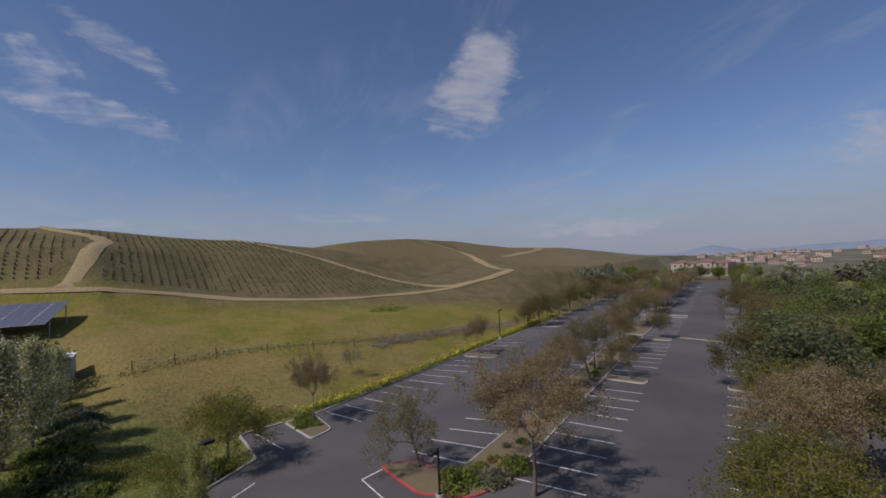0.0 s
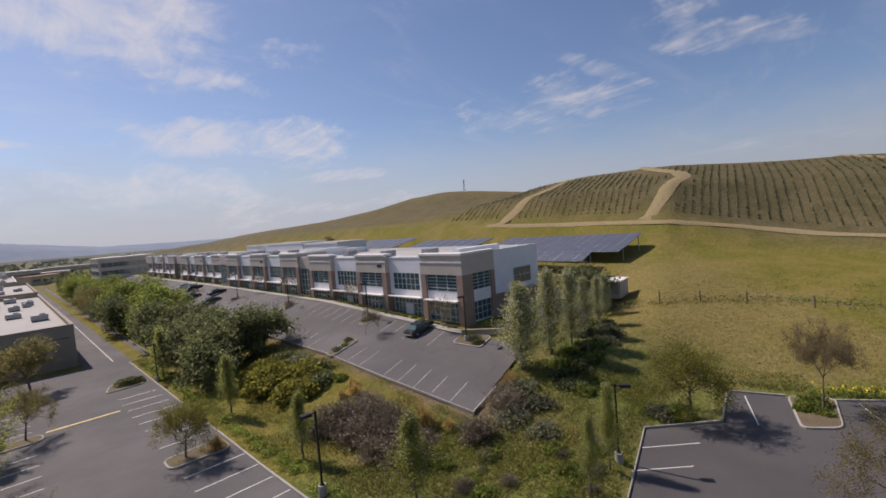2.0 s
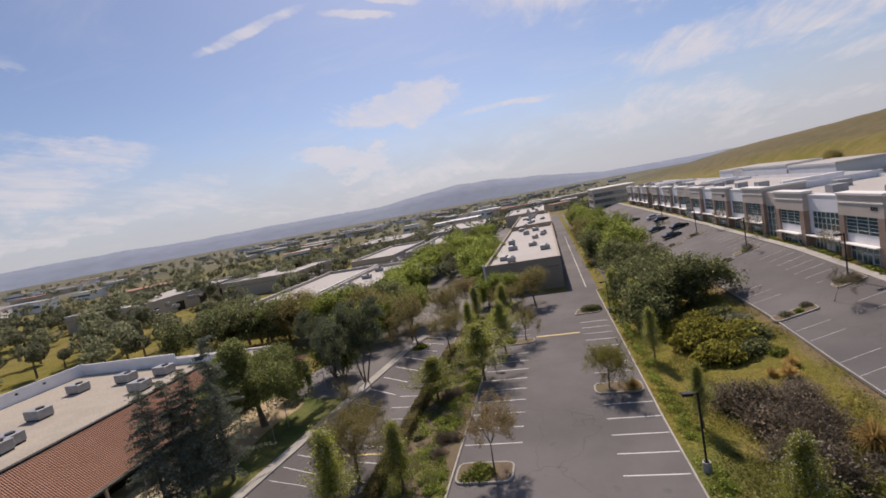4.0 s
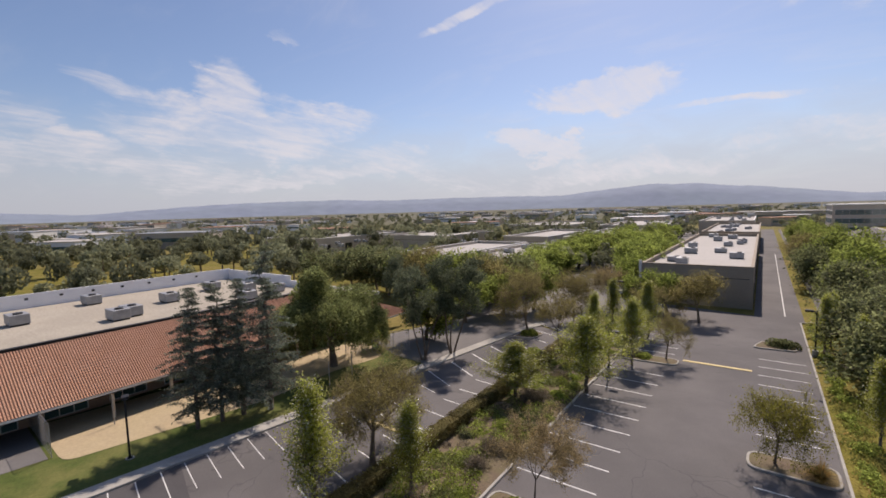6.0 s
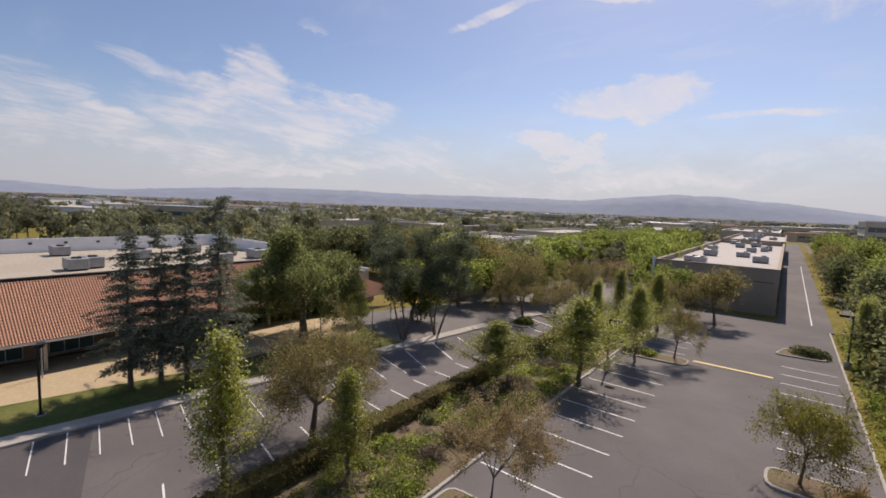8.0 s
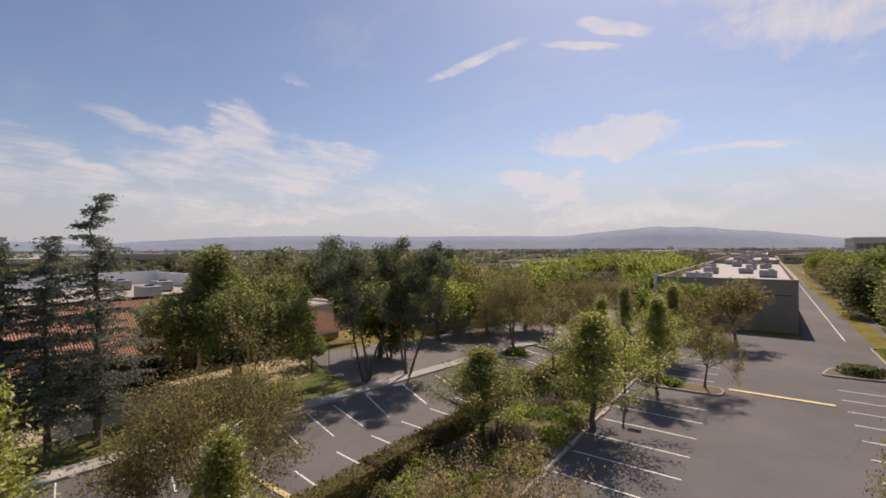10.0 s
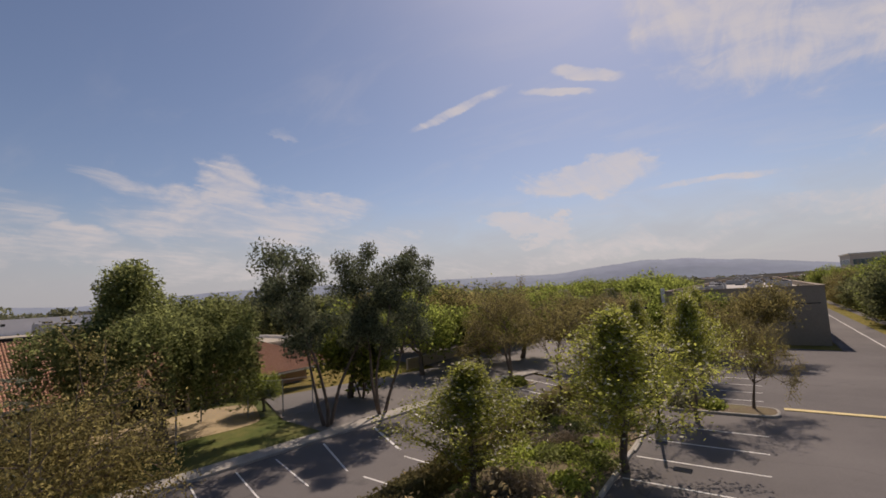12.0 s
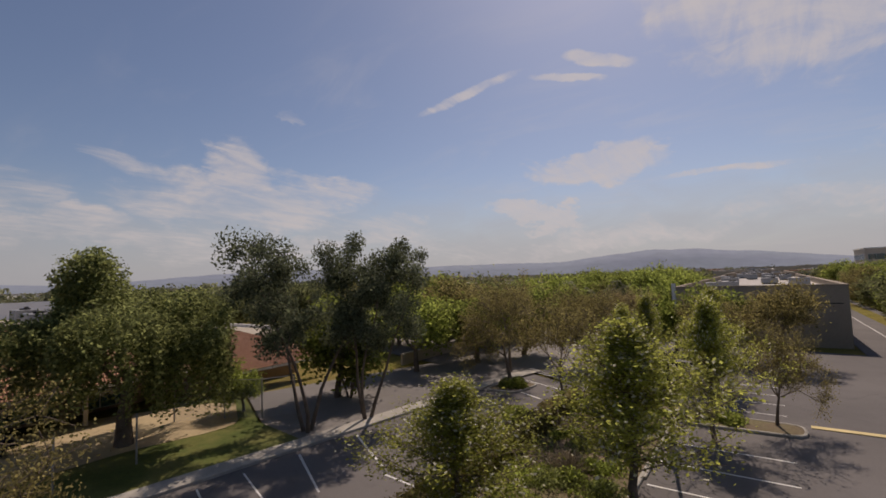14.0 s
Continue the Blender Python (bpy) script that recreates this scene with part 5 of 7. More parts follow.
def gum(seed, height=14.0):
    """A eucalyptus: leaning bare stems that fork, with clumps of hanging leaves only in the upper half."""
    rng = random.Random(seed)
    e = thing("eucalyptus_tree", (0, 0, -60), "tall leaning multi-stemmed eucalyptus with clumped grey-green leaves", "tree", "trees")
    segs, clumps = [], []
    for k in range(3):
        a = 2.1 * k + rng.uniform(-0.5, 0.5)
        d = Vector((math.cos(a) * 0.30, math.sin(a) * 0.30, 1)).normalized()
        p, r = Vector((math.cos(a) * 0.25, math.sin(a) * 0.25, -0.1)), 0.15
        for i in range(9):
            q = p + d * height * 0.088 * rng.uniform(0.85, 1.1)
            segs.append((p, q, r, r * 0.86))
            p, r = q, r * 0.86
            d = (d + Vector((rng.gauss(0, 0.1), rng.gauss(0, 0.1), 0.05))).normalized()
            if i >= 3:
                for m in range(2):
                    az = rng.uniform(0, 6.28)
                    b, bd = p, Vector((math.cos(az), math.sin(az), 0.75)).normalized()
                    for j in range(3):
                        c = b + bd * rng.uniform(0.6, 1.0)
                        segs.append((b, c, r * 0.45 * (1 - j / 4), r * 0.45 * (1 - (j + 1) / 4)))
                        b = c
                        bd = (bd + Vector((rng.gauss(0, 0.2), rng.gauss(0, 0.2), 0.1))).normalized()
                    clumps.append((b, rng.uniform(0.7, 1.25)))
        clumps.append((p, 1.2))
    pts = []
    for c, r in clumps:
        for m in range(int(560 * r)):
            v = Vector((rng.gauss(0, 1), rng.gauss(0, 1), rng.gauss(0, 0.8)))
            v = v.normalized() * r * rng.random() ** 0.5
            pts.append((c.x + v.x, c.y + v.y, c.z + v.z - rng.random() ** 2 * 0.5))
    wood("trunk", segs, "bark", e)
    leaves("crown", pts, 0.095, "leaf_gum", e, seed)
    return e


KINDS = {
    "pear": [pear(10 + i) for i in range(3)],
    "broad_pear": [pear(17 + i, bloom=0.10, label="pyramidal pear tree in fresh yellow-green leaf and white blossom", broad=1.55) for i in range(2)],
    "bloom": [pear(14 + i, bloom=0.42, label="tall upright pear tree covered in creamy white blossom") for i in range(2)],
    "sparse": [broadleaf("budding_tree", 20 + i, 8.0, OPEN if i % 2 else WIDE, "leaf_olive", 9, 0.18, 0.052, SPARSE_L, "tree", trunk_r=0.14, lean=0.05, cap=13000) for i in range(3)],
    "bud": [broadleaf("budding_tree", 30 + i, 7.5, OPEN, "leaf_bud", 20, 0.17, 0.045, "tree with bare pinkish twigs just coming into bud", "tree", "bark", trunk_r=0.13, cap=28000) for i in range(2)],
    "young": [broadleaf("young_tree", 36, 5.0, OPEN, "leaf_olive", 1, 0.2, 0.07, "thin young tree with few leaves", "tree", "bark_pale", trunk_r=0.10, cap=700)],
    "green": [broadleaf("shade_tree", 40 + i, 8.0, BUSHY, "leaf_green", 16, 0.42, 0.17, "rounded shade tree in fresh bright green leaf", "tree", trunk_r=0.2, cap=6500) for i in range(2)],
    "oval": [broadleaf("olive_green_tree", 46 + i, 7.0, WIDE, "leaf_olive", 11, 0.26, 0.085, "broad tree with a dense olive-brown crown", "tree", trunk_r=0.17, cap=12000) for i in range(2)],
    "fresh": [broadleaf("young_shade_tree", 48, 6.5, WIDE, "leaf_gold", 6, 0.2, 0.08, "round-headed young tree in airy yellow-green leaf", "tree", trunk_r=0.13, cap=6500)],
    "grand": [broadleaf("spreading_tree", 45, 8.0, dict(WIDE, kids=(7, 5, 4, 3)), "leaf_olive", 40, 0.24, 0.042, "broad spreading tree in fine olive-brown spring leaf", "tree", trunk_r=0.2, cap=52000)],
    "amber": [broadleaf("olive_green_tree", 45, 7.0, dict(WIDE, kids=(7, 5, 4, 3)), "leaf_gold", 10, 0.24, 0.07, "dense round tree in yellow-olive spring leaf", "tree", trunk_r=0.15, cap=14000)],
    "gum": [gum(50), gum(53)],
    "dark": [broadleaf("dark_shrub_tree", 60 + i, 6.0, BUSHY, "leaf_dark", 16, 0.32, 0.14, "dense dark evergreen shrub tree", "tree", trunk_r=0.14, cap=5500) for i in range(2)],
}


def pepper_tree():
    """A wide weeping tree: limbs arch out and hang in long strands from a lobed dome."""
    rng = random.Random(71)
    e = thing("weeping_pepper_tree", (0, 0, -60), "large weeping pepper tree with hanging dark green strands", "tree")
    segs, tips = [], []
    opt = dict(WIDE, trunk=4.0, angle=42, lift=0.04, kids=(5, 4, 3, 2))
    grow(rng, Vector((0, 0, -0.1)), Vector((-0.1, 0.12, 1)).normalized(), 4.2, 0.48, 4, opt, segs, tips)
    k = 10.4 / max(q.z for _, q, _, _ in segs)
    wood("trunk", [(p * k, q * k, a * k, b * k) for p, q, a, b in segs], "bark", e)
    lobes = [((0, 0, 7.2), 3.6, 2.6), ((-2.2, 1.4, 8.2), 2.4, 2.4), ((-1.4, -0.6, 10.2), 1.5, 2.0), ((2.4, 1.6, 7.6), 2.4, 2.2), ((1.6, -2.6, 6.8), 2.6, 2.0), ((-2.6, -2.6, 6.6), 2.6, 1.9), ((3.8, -0.4, 6.0), 2.0, 1.6), ((0.6, 3.6, 6.6), 2.4, 1.9), ((-4.0, 0.4, 6.2), 1.9, 1.7)]
    pts = []
    for i in range(1500):
        c, r, h = lobes[i % len(lobes)]
        a, f = rng.uniform(0, 6.28), rng.random() ** 0.5
        x, y = c[0] + math.cos(a) * r * f, c[1] + math.sin(a) * r * f
        z = c[2] + h * math.sqrt(max(0, 1 - f * f)) * rng.uniform(0.5, 1.0)
        low = rng.uniform(1.1, 2.6) if f > 0.55 else z - rng.uniform(1.0, 2.2)
        drop = min(z - low, rng.uniform(1.6, 5.0))
        n = int(12 + drop * 12)
        for j in range(n):
            w = 0.10 + 0.10 * (1 - j / n)
            pts.append((x + rng.gauss(0, w), y + rng.gauss(0, w), z - drop * j / n + rng.gauss(0, 0.05)))
    leaves("crown", pts, 0.105, "leaf_pepper", e, 9)
    return e


def cedar(seed, height):
    """A deodar cedar: a straight stem, whorls of drooping boughs, a bent tip."""
    rng = random.Random(seed)
    e = thing("deodar_cedar", (0, 0, -60), "tall blue-green deodar cedar with drooping tiers", "conifer", "cedars")
    segs, pts = [], []
    p = Vector((0, 0, -0.1))
    spine = []
    for i in range(18):
        q = Vector((rng.gauss(0, 0.04) * i / 4, rng.gauss(0, 0.04) * i / 4, height * (i + 1) / 18))
        if i == 17:
            q += Vector((0.6, 0.3, -0.35))
        segs.append((p, q, 0.24 * (1 - i / 19), 0.24 * (1 - (i + 1) / 19)))
        spine.append((p, q))
        p = q
    for i in range(2, 18):
        for k in range(8 if i < 15 else 5):
            a, b = spine[i]
            s = a.lerp(b, rng.random())
            reach = (1 - (s.z / height)) ** 0.85 * 4.3 * rng.uniform(0.5, 1.2) + 0.35
            az = rng.uniform(0, 6.28)
            d = Vector((math.cos(az), math.sin(az), 0.20))
            q0 = s
            for j in range(5):
                q1 = q0 + d * reach / 5
                segs.append((q0, q1, 0.045 * (1 - j / 6), 0.045 * (1 - (j + 1) / 6)))
                for m in range(int(12 + 30 * reach / 4)):
                    w = q0.lerp(q1, rng.random())
                    sp = 0.30 * (1.2 - j / 6)
                    pts.append((w.x + rng.gauss(0, sp), w.y + rng.gauss(0, sp), w.z - abs(rng.gauss(0, 0.14))))
                q0 = q1
                d = (d + Vector((rng.gauss(0, 0.08), rng.gauss(0, 0.08), -0.12))).normalized()
    wood("trunk", segs, "bark", e)
    leaves("foliage", pts, 0.092, "leaf_conifer", e, seed, flat=0.6)
    return e


def shrub(seed, label, mat, n=900, size=0.09, squash=0.8, category="shrub", name="shrub", tufted=False):
    """A dome of leaf blades on short stems."""
    rng = np.random.default_rng(seed)
    e = thing(name, (0, 0, -60), label, category, category + "s")
    lobes = [(rng.normal(size=2) * 0.32, rng.uniform(0.45, 0.75)) for _ in range(7)]
    pts = []
    for i in range(n):
        c, r = lobes[rng.integers(7)]
        v = rng.normal(size=3)
        v /= np.linalg.norm(v)
        v *= r * rng.random() ** 0.33
        pts.append((c[0] + v[0], c[1] + v[1], abs(v[2]) * squash + 0.02))
    if tufted:
        pts = []
        for i in range(n):
            a, f = rng.uniform(0, 6.28), rng.random()
            lean = rng.uniform(0.1, 0.75)
            pts.append((math.cos(a) * lean * f, math.sin(a) * lean * f, f * (1.25 - 0.5 * lean)))
    segs = [(Vector((0, 0, -0.15)), Vector((math.cos(a) * 0.5, math.sin(a) * 0.5, 0.45)), 0.03, 0.012) for a in np.linspace(0, 5.6, 7)]
    wood("stem", segs, "bark", e)
    leaves("foliage", pts, size, mat, e, seed)
    return e


def straw_tuft(seed):
    """A fountain of long dry blades that arch out from one root."""
    rng = random.Random(seed)
    e = thing("grass_tuft", (0, 0, -60), "golden fountain of dry ornamental grass", "grass tuft", "grass tufts")
    verts, faces = [], []
    for k in range(520):
        az, out = rng.uniform(0, 6.28), rng.random() ** 0.6
        h, w = rng.uniform(0.75, 1.25) * (1.15 - 0.45 * out), rng.uniform(0.012, 0.026)
        c, s_ = math.cos(az), math.sin(az)
        base = len(verts)
        for f in (0.0, 0.4, 0.75, 1.0):
            r = 0.10 * rng.random() + out * 0.95 * f ** 1.4
            z = h * (1.55 * f - 0.85 * f * f * (0.4 + out))
            ww = w * (1.1 - f)
            verts += [(c * r - s_ * ww, s_ * r + c * ww, z), (c * r + s_ * ww, s_ * r - c * ww, z)]
        faces += [(base + 2 * q, base + 2 * q + 1, base + 2 * q + 3, base + 2 * q + 2) for q in range(3)]
    raw("foliage", verts, faces, "leaf_straw", e)
    return e


def brush(seed):
    """A thicket of fine bare twigs with a few dry leaves."""
    rng = random.Random(seed)
    e = thing("brush_thicket", (0, 0, -60), "bare greyish-brown thicket of fine twigs", "shrub", "shrubs")
    segs, pts = [], []
    for k in range(300):
        az, el = rng.uniform(0, 6.28), rng.uniform(0.15, 1.5)
        L = rng.uniform(0.6, 1.1)
        p = Vector((rng.gauss(0, 0.25), rng.gauss(0, 0.25), 0))
        d = Vector((math.cos(az) * math.cos(el), math.sin(az) * math.cos(el), math.sin(el) * 0.85))
        for j in range(2):
            q = p + d * L * 0.5
            segs.append((p, q, 0.012, 0.008))
            for m in range(2):
                t = q + (d + Vector((rng.gauss(0, 0.6), rng.gauss(0, 0.6), rng.gauss(0, 0.3)))).normalized() * rng.uniform(0.15, 0.35)
                segs.append((q, t, 0.008, 0.005))
                pts.append(tuple(t))
            p = q
            d = (d + Vector((rng.gauss(0, 0.2), rng.gauss(0, 0.2), 0.1))).normalized()
    wood("brushwood", segs, "leaf_brush", e, 0.006)
    leaves("foliage", pts, 0.05, "leaf_brush", e, seed)
    return e


KINDS["pepper"] = [pepper_tree()]
KINDS["cedar"] = [cedar(81, 16), cedar(82, 15)]
KINDS["shrub_green"] = [shrub(90, "low rounded green shrub", "leaf_green", 1300, 0.085), shrub(91, "low rounded green shrub", "leaf_green", 1300, 0.085)]
KINDS["shrub_dark"] = [shrub(92, "dense dark green shrub", "leaf_dark", 1300, 0.085), shrub(93, "dense dark green shrub", "leaf_grey", 1300, 0.085)]
KINDS["shrub_straw"] = [straw_tuft(94), straw_tuft(95)]
KINDS["shrub_brush"] = [brush(96), brush(97)]
KINDS["shrub_gold"] = [shrub(98, "large mounded shrub in bright yellow-green leaf", "leaf_gold", 2600, 0.07), shrub(99, "large mounded shrub in bright yellow-green leaf", "leaf_gold", 2600, 0.07)]
NATIVE = {"pear": 8.0, "broad_pear": 8.0, "bloom": 8.0, "sparse": 8.0, "bud": 7.5, "young": 5.0, "green": 8.0, "oval": 7.0, "fresh": 6.5, "grand": 8.0, "amber": 7.0, "gum": 14.0, "dark": 6.0, "pepper": 12.2, "cedar": 15.5}
SITED = random.Random(4)


def lot_floor(x, y):
    if x < 12.2 and (y > -24.6 or x < 12.2) or y < -24.5 and south_c(x, y) < 30.6:
        return 0.14
    if OFF_X0 < x < OFF_X1 and y > -6:
        return office_z(x, y) + 0.12
    return ground_z(x, y)


def plant(kind, x, y, h, wide=1.0, pick=None, turn=None):
    """A copy of one of the kind's trees at (x, y), h metres high; for shrubs, h is the half width."""
    ob = KINDS[kind][SITED.randrange(len(KINDS[kind])) if pick is None else pick]
    k = h / NATIVE.get(kind, 1.0)
    m = Matrix.Translation((x, y, lot_floor(x, y) - 0.05)) @ Matrix.Rotation(SITED.uniform(0, 6.28) if turn is None else turn, 4, "Z") @ Matrix.Diagonal((k * wide, k * wide, k, 1))
    return copy_thing(ob, m)


# blossoming pears in the median and on the slope
for x, y, h, w in ((-9.9, 9.3, 5.1, 1.8), (-5.2, 14.4, 6.8, 1.6), (-3.3, 23.5, 7.1, 1.0), (-3.9, 34.2, 7.2, 1.1), (-9.2, -6.0, 5.6, 1.2), (-12.4, -10.6, 7.7, 1.1), (-8.8, 28.6, 6.4, 1.0), (-9.4, 39, 6.5, 1.1),
                   (41.2, -7.6, 9.4, 1.35), (45.6, -9.6, 9.8, 1.1), (48.8, -11.6, 9.0, 1.0), (52.5, -12.5, 7.5, 0.95), (57, -13.5, 6.5, 0.8), (62, -13.5, 5.8, 0.9),
                   (17.2, -10.2, 6.2, 1.1), (14.9, 1.0, 5.4, 0.95), (14.5, 15.4, 6.2, 0.95), (15.6, 31, 6.2, 0.9), (23.0, -21.6, 5.4, 0.7), (26.8, -22.6, 6.0, 0.7), (13.4, 37, 6.6, 1.0), (14.3, 41, 6.4, 1.0),
                   (*south(7, 48), 8.0, 1.0), (*south(8, 95), 9, 1.1), (*south(-15, 92), 9, 1.1)):
    plant("bloom" if x > 40 else "broad_pear" if x < 0 and 9 < y < 24 else "pear", x, y, h, w)
# thin-leaved trees in the islands
for x, y, h, w, k in ((-2.0, -4.3, 6.2, 0.85, "bud"), (-0.6, 27.0, 6.6, 0.8, "sparse"), (8.6, 9.2, 5.9, 0.75, "amber"), (-11.0, 22.6, 7.8, 1.0, "sparse"), (-27.4, 23.0, 8.6, 1.0, "sparse"), (-30.6, 27.6, 9.2, 1.0, "sparse"),
                      (-13.5, -5.0, 7.8, 1.0, "grand"), (0.6, 46.0, 7.4, 1.0, "oval"), (-24.5, 33.0, 8.0, 1.0, "sparse"), (-4.2, 37.0, 7.2, 0.9, "sparse"), (-15.0, 46, 7.5, 1.0, "sparse"), (-22, 44, 7.0, 1.0, "bud"), (-13.5, 38, 7.5, 1.0, "sparse"),
                      (23.1, -41.9, 7.2, 1.0, "sparse"), (38.3, -39.2, 7.4, 0.8, "bud"), (35.8, -28.6, 7.4, 0.95, "amber"), (13.8, -43.9, 9.4, 1.25, "bud"), (*south(2.2, 27), 6.6, 0.9, "sparse"),
                      (*south(7.5, 12), 7.6, 0.8, "bud"), (*south(7.5, 19), 7.4, 0.8, "bud"), (*south(7.5, 30), 8, 0.9, "sparse"), (*south(7.5, 40), 8, 0.9, "bud"), (*south(28, 32.6), 7, 0.8, "bud"), (*south(29, 63), 8.2, 1.0, "oval"),
                      (*south(2.5, 55), 6.4, 0.9, "sparse"), (*south(7.5, 66), 8, 1.0, "sparse"), (*south(7.5, 78), 8, 1.0, "sparse"), (*south(7.5, 90), 8, 1.0, "sparse"), (*south(7.5, 104), 8, 1.0, "oval"), (*south(-17, 12), 8.4, 1.0, "bud"),
                      (*south(-17, 22), 8.0, 1.1, "sparse"), (*south(-11, 27.6), 7.5, 1.0, "oval"), (*south(-15.5, 34), 8.0, 1.0, "bud"), (*south(-15.5, 45), 8.0, 1.0, "green"), (*south(-16, 56), 8.0, 1.1, "sparse"), (*south(-16, 68), 8.0, 1.1, "oval"),
                      (*south(-11, 84), 8.0, 1.1, "oval"), (*south(-16, 104), 8.0, 1.1, "oval"), (*south(-24, 8), 10, 1.1, "oval"), (*south(-26, 24), 9, 1.2, "green")):
    plant(k, x, y, h, w)
# the western edge of the southern lot, thick with trees
for x, y, h, w, k in ((0.2, -53.7, 8.4, 1.25, "bud"), (-1.6, -56.6, 8.6, 1.25, "sparse"), (1.4, -48.4, 7.0, 1.1, "amber"), (1.2, -41.2, 5.4, 1.1, "fresh"), (-0.2, -45.6, 7.0, 1.3, "amber"), (-4.6, -48.0, 8.0, 1.3, "bud"), (-3.4, -60.2, 8.4, 1.3, "green"),
                      (0.8, -70.0, 8.2, 1.2, "dark"), (-3.6, -73.0, 8.4, 1.2, "green"), (1.6, -64.0, 6.8, 1.1, "fresh"), (2.0, -77.0, 8.2, 1.2, "dark"), (2.4, -84.0, 8.0, 1.2, "dark"), (-2.4, -86.0, 8.8, 1.3, "green"), (2.6, -98.0, 8.0, 1.2, "oval"), (-1.0, -104.0, 9.0, 1.2, "dark"), (-8.0, -66.0, 8.4, 1.3, "oval"), (-8.0, -80.0, 9.0, 1.3, "dark")):
    plant(k, x, y, h, w)
# rows of budding trees down the southern lot
for c, first, gap, kinds in ((7.5, 112, 8.5, ("bud", "sparse", "bud", "oval")), (7.0, 24, 21, ("bud", "sparse")), (-15.0, 40, 8.0, ("sparse", "amber", "oval", "green")), (30.6, 62, 9.5, ("sparse", "oval", "oval")), (18.5, 96, 13, ("bud", "sparse"))):
    s = first
    while s < 224:
        plant(SITED.choice(kinds), *south(c + SITED.uniform(-0.8, 0.8), s + SITED.uniform(-1.5, 1.5)), SITED.uniform(6.8, 9.0), SITED.uniform(0.9, 1.15))
        s += gap * SITED.uniform(0.85, 1.2)
for c, s in ((8.5, 106), (9.5, 112), (-13.5, 119), (-14.5, 124), (-30, 130)):
    plant("bloom", *south(c, s), 8.5, 1.15)
for c, s, h in ((33, 200, 8), (36, 212, 9), (31, 222, 8.5), (40, 226, 9), (28, 232, 8), (20, 236, 8.5), (12, 240, 8), (4, 242, 8.5), (-6, 240, 9), (-14, 236, 9), (-22, 228, 9.5)):
    plant(SITED.choice(("green", "dark", "oval")), *south(c, s), h, 1.2)
plant("young", 48.5, -50.6, 4.6, 0.8)
plant("young", 39.5, 20.0, 4.2, 0.9)
for x, y in ((47.6, 8), (47.8, 33), (47.8, 58), (47.8, 75)):
    plant("young", x, y, 5.0, 0.9)
# western edge
plant("pepper", -38.9, 4.4, 11.4, 1.15, turn=0.6)
plant("gum", -31.7, 11.3, 13.6, 0.95, 0)
plant("gum", -30.4, 13.9, 12.2, 1.0, 1)
plant("gum", -36.9, 16.3, 9.4, 1.0, 0)
plant("cedar", -34.2, -18.7, 12.0, 1.0, 1)
plant("cedar", -34.0, -15.5, 11.5, 1.0, 0)
plant("cedar", -33.8, -12.6, 12.3, 1.0, 1)
plant("cedar", -32.8, -9.2, 13.8, 1.0, 0)
for x, y, h in ((-40.5, 11.5, 3.6), (-46, 36, 8.0), (-42, 50, 7.6), (-46, 58, 8), (-43, 68, 7.5), (-47, 76, 8), (-44, 90, 8), (-60, 36, 8), (-70, 34, 9), (-80, 32, 9), (-92, 30, 9), (-88, 44, 9), (-38, 16, 8.0), (-40, 24, 7.5), (-36.5, 30, 8), (-34, 36, 7.5), (-44, 44, 9)):
    plant("green" if h < 8.2 else "dark", x, y, h, 1.15)
for i in range(11):
    plant(SITED.choice(("green", "dark", "oval")), -82 + i * 3.8, 36.5 + SITED.uniform(-1.5, 1.5), SITED.uniform(8.0, 10.0), 1.2)
for i in range(9):
    plant(SITED.choice(("green", "green", "oval")), -46.5 + SITED.uniform(-1, 1), 42 + i * 9.5, SITED.uniform(7.5, 9.5), 1.2)
# green trees in the workshop courts and along the drive
for x, y, h in ((-20.6, 60, 8.5), (-22, 68, 9.5), (-26, 74, 8.5), (-30, 84, 9), (-36, 92, 8.5), (-24, 92, 9), (-28, 103, 9), (-22, 112, 8.5), (-40, 116, 9), (-30, 122, 9), (-26, 138, 9), (-36, 150, 9), (-24, 160, 9), (-30, 176, 9), (-40, 186, 9), (-26, 196, 9), (-46, 66, 7), (-46, 84, 8),
                (20.5, 64, 8.0), (22.5, 74, 11), (21, 84, 9), (22, 94, 11), (20, 105, 9), (23, 116, 10), (21, 128, 9), (20, 142, 9), (23, 156, 9), (21, 172, 9), (22, 190, 10), (20, 210, 9), (24, 228, 9), (-8.5, 50.8, 6.5), (-4.0, 50.5, 6.8)):
    plant("green", x + SITED.uniform(-0.8, 0.8), y, h, SITED.uniform(0.95, 1.25))
for x, y, h in ((19.0, 29, 7.4), (21.6, 33, 8.4), (17.6, 37, 7.2), (26.0, 35, 6.5), (29.0, 37, 6.6), (21, 44, 7.5), (25.5, 45, 6.5), (19, 51, 6.8), (23, 55, 7.4), (18, 58, 7), (65.5, -9.0, 7.0), (105, 120, 5.0)):
    plant("dark" if h > 6.3 else "oval", x, y, h, 1.25)
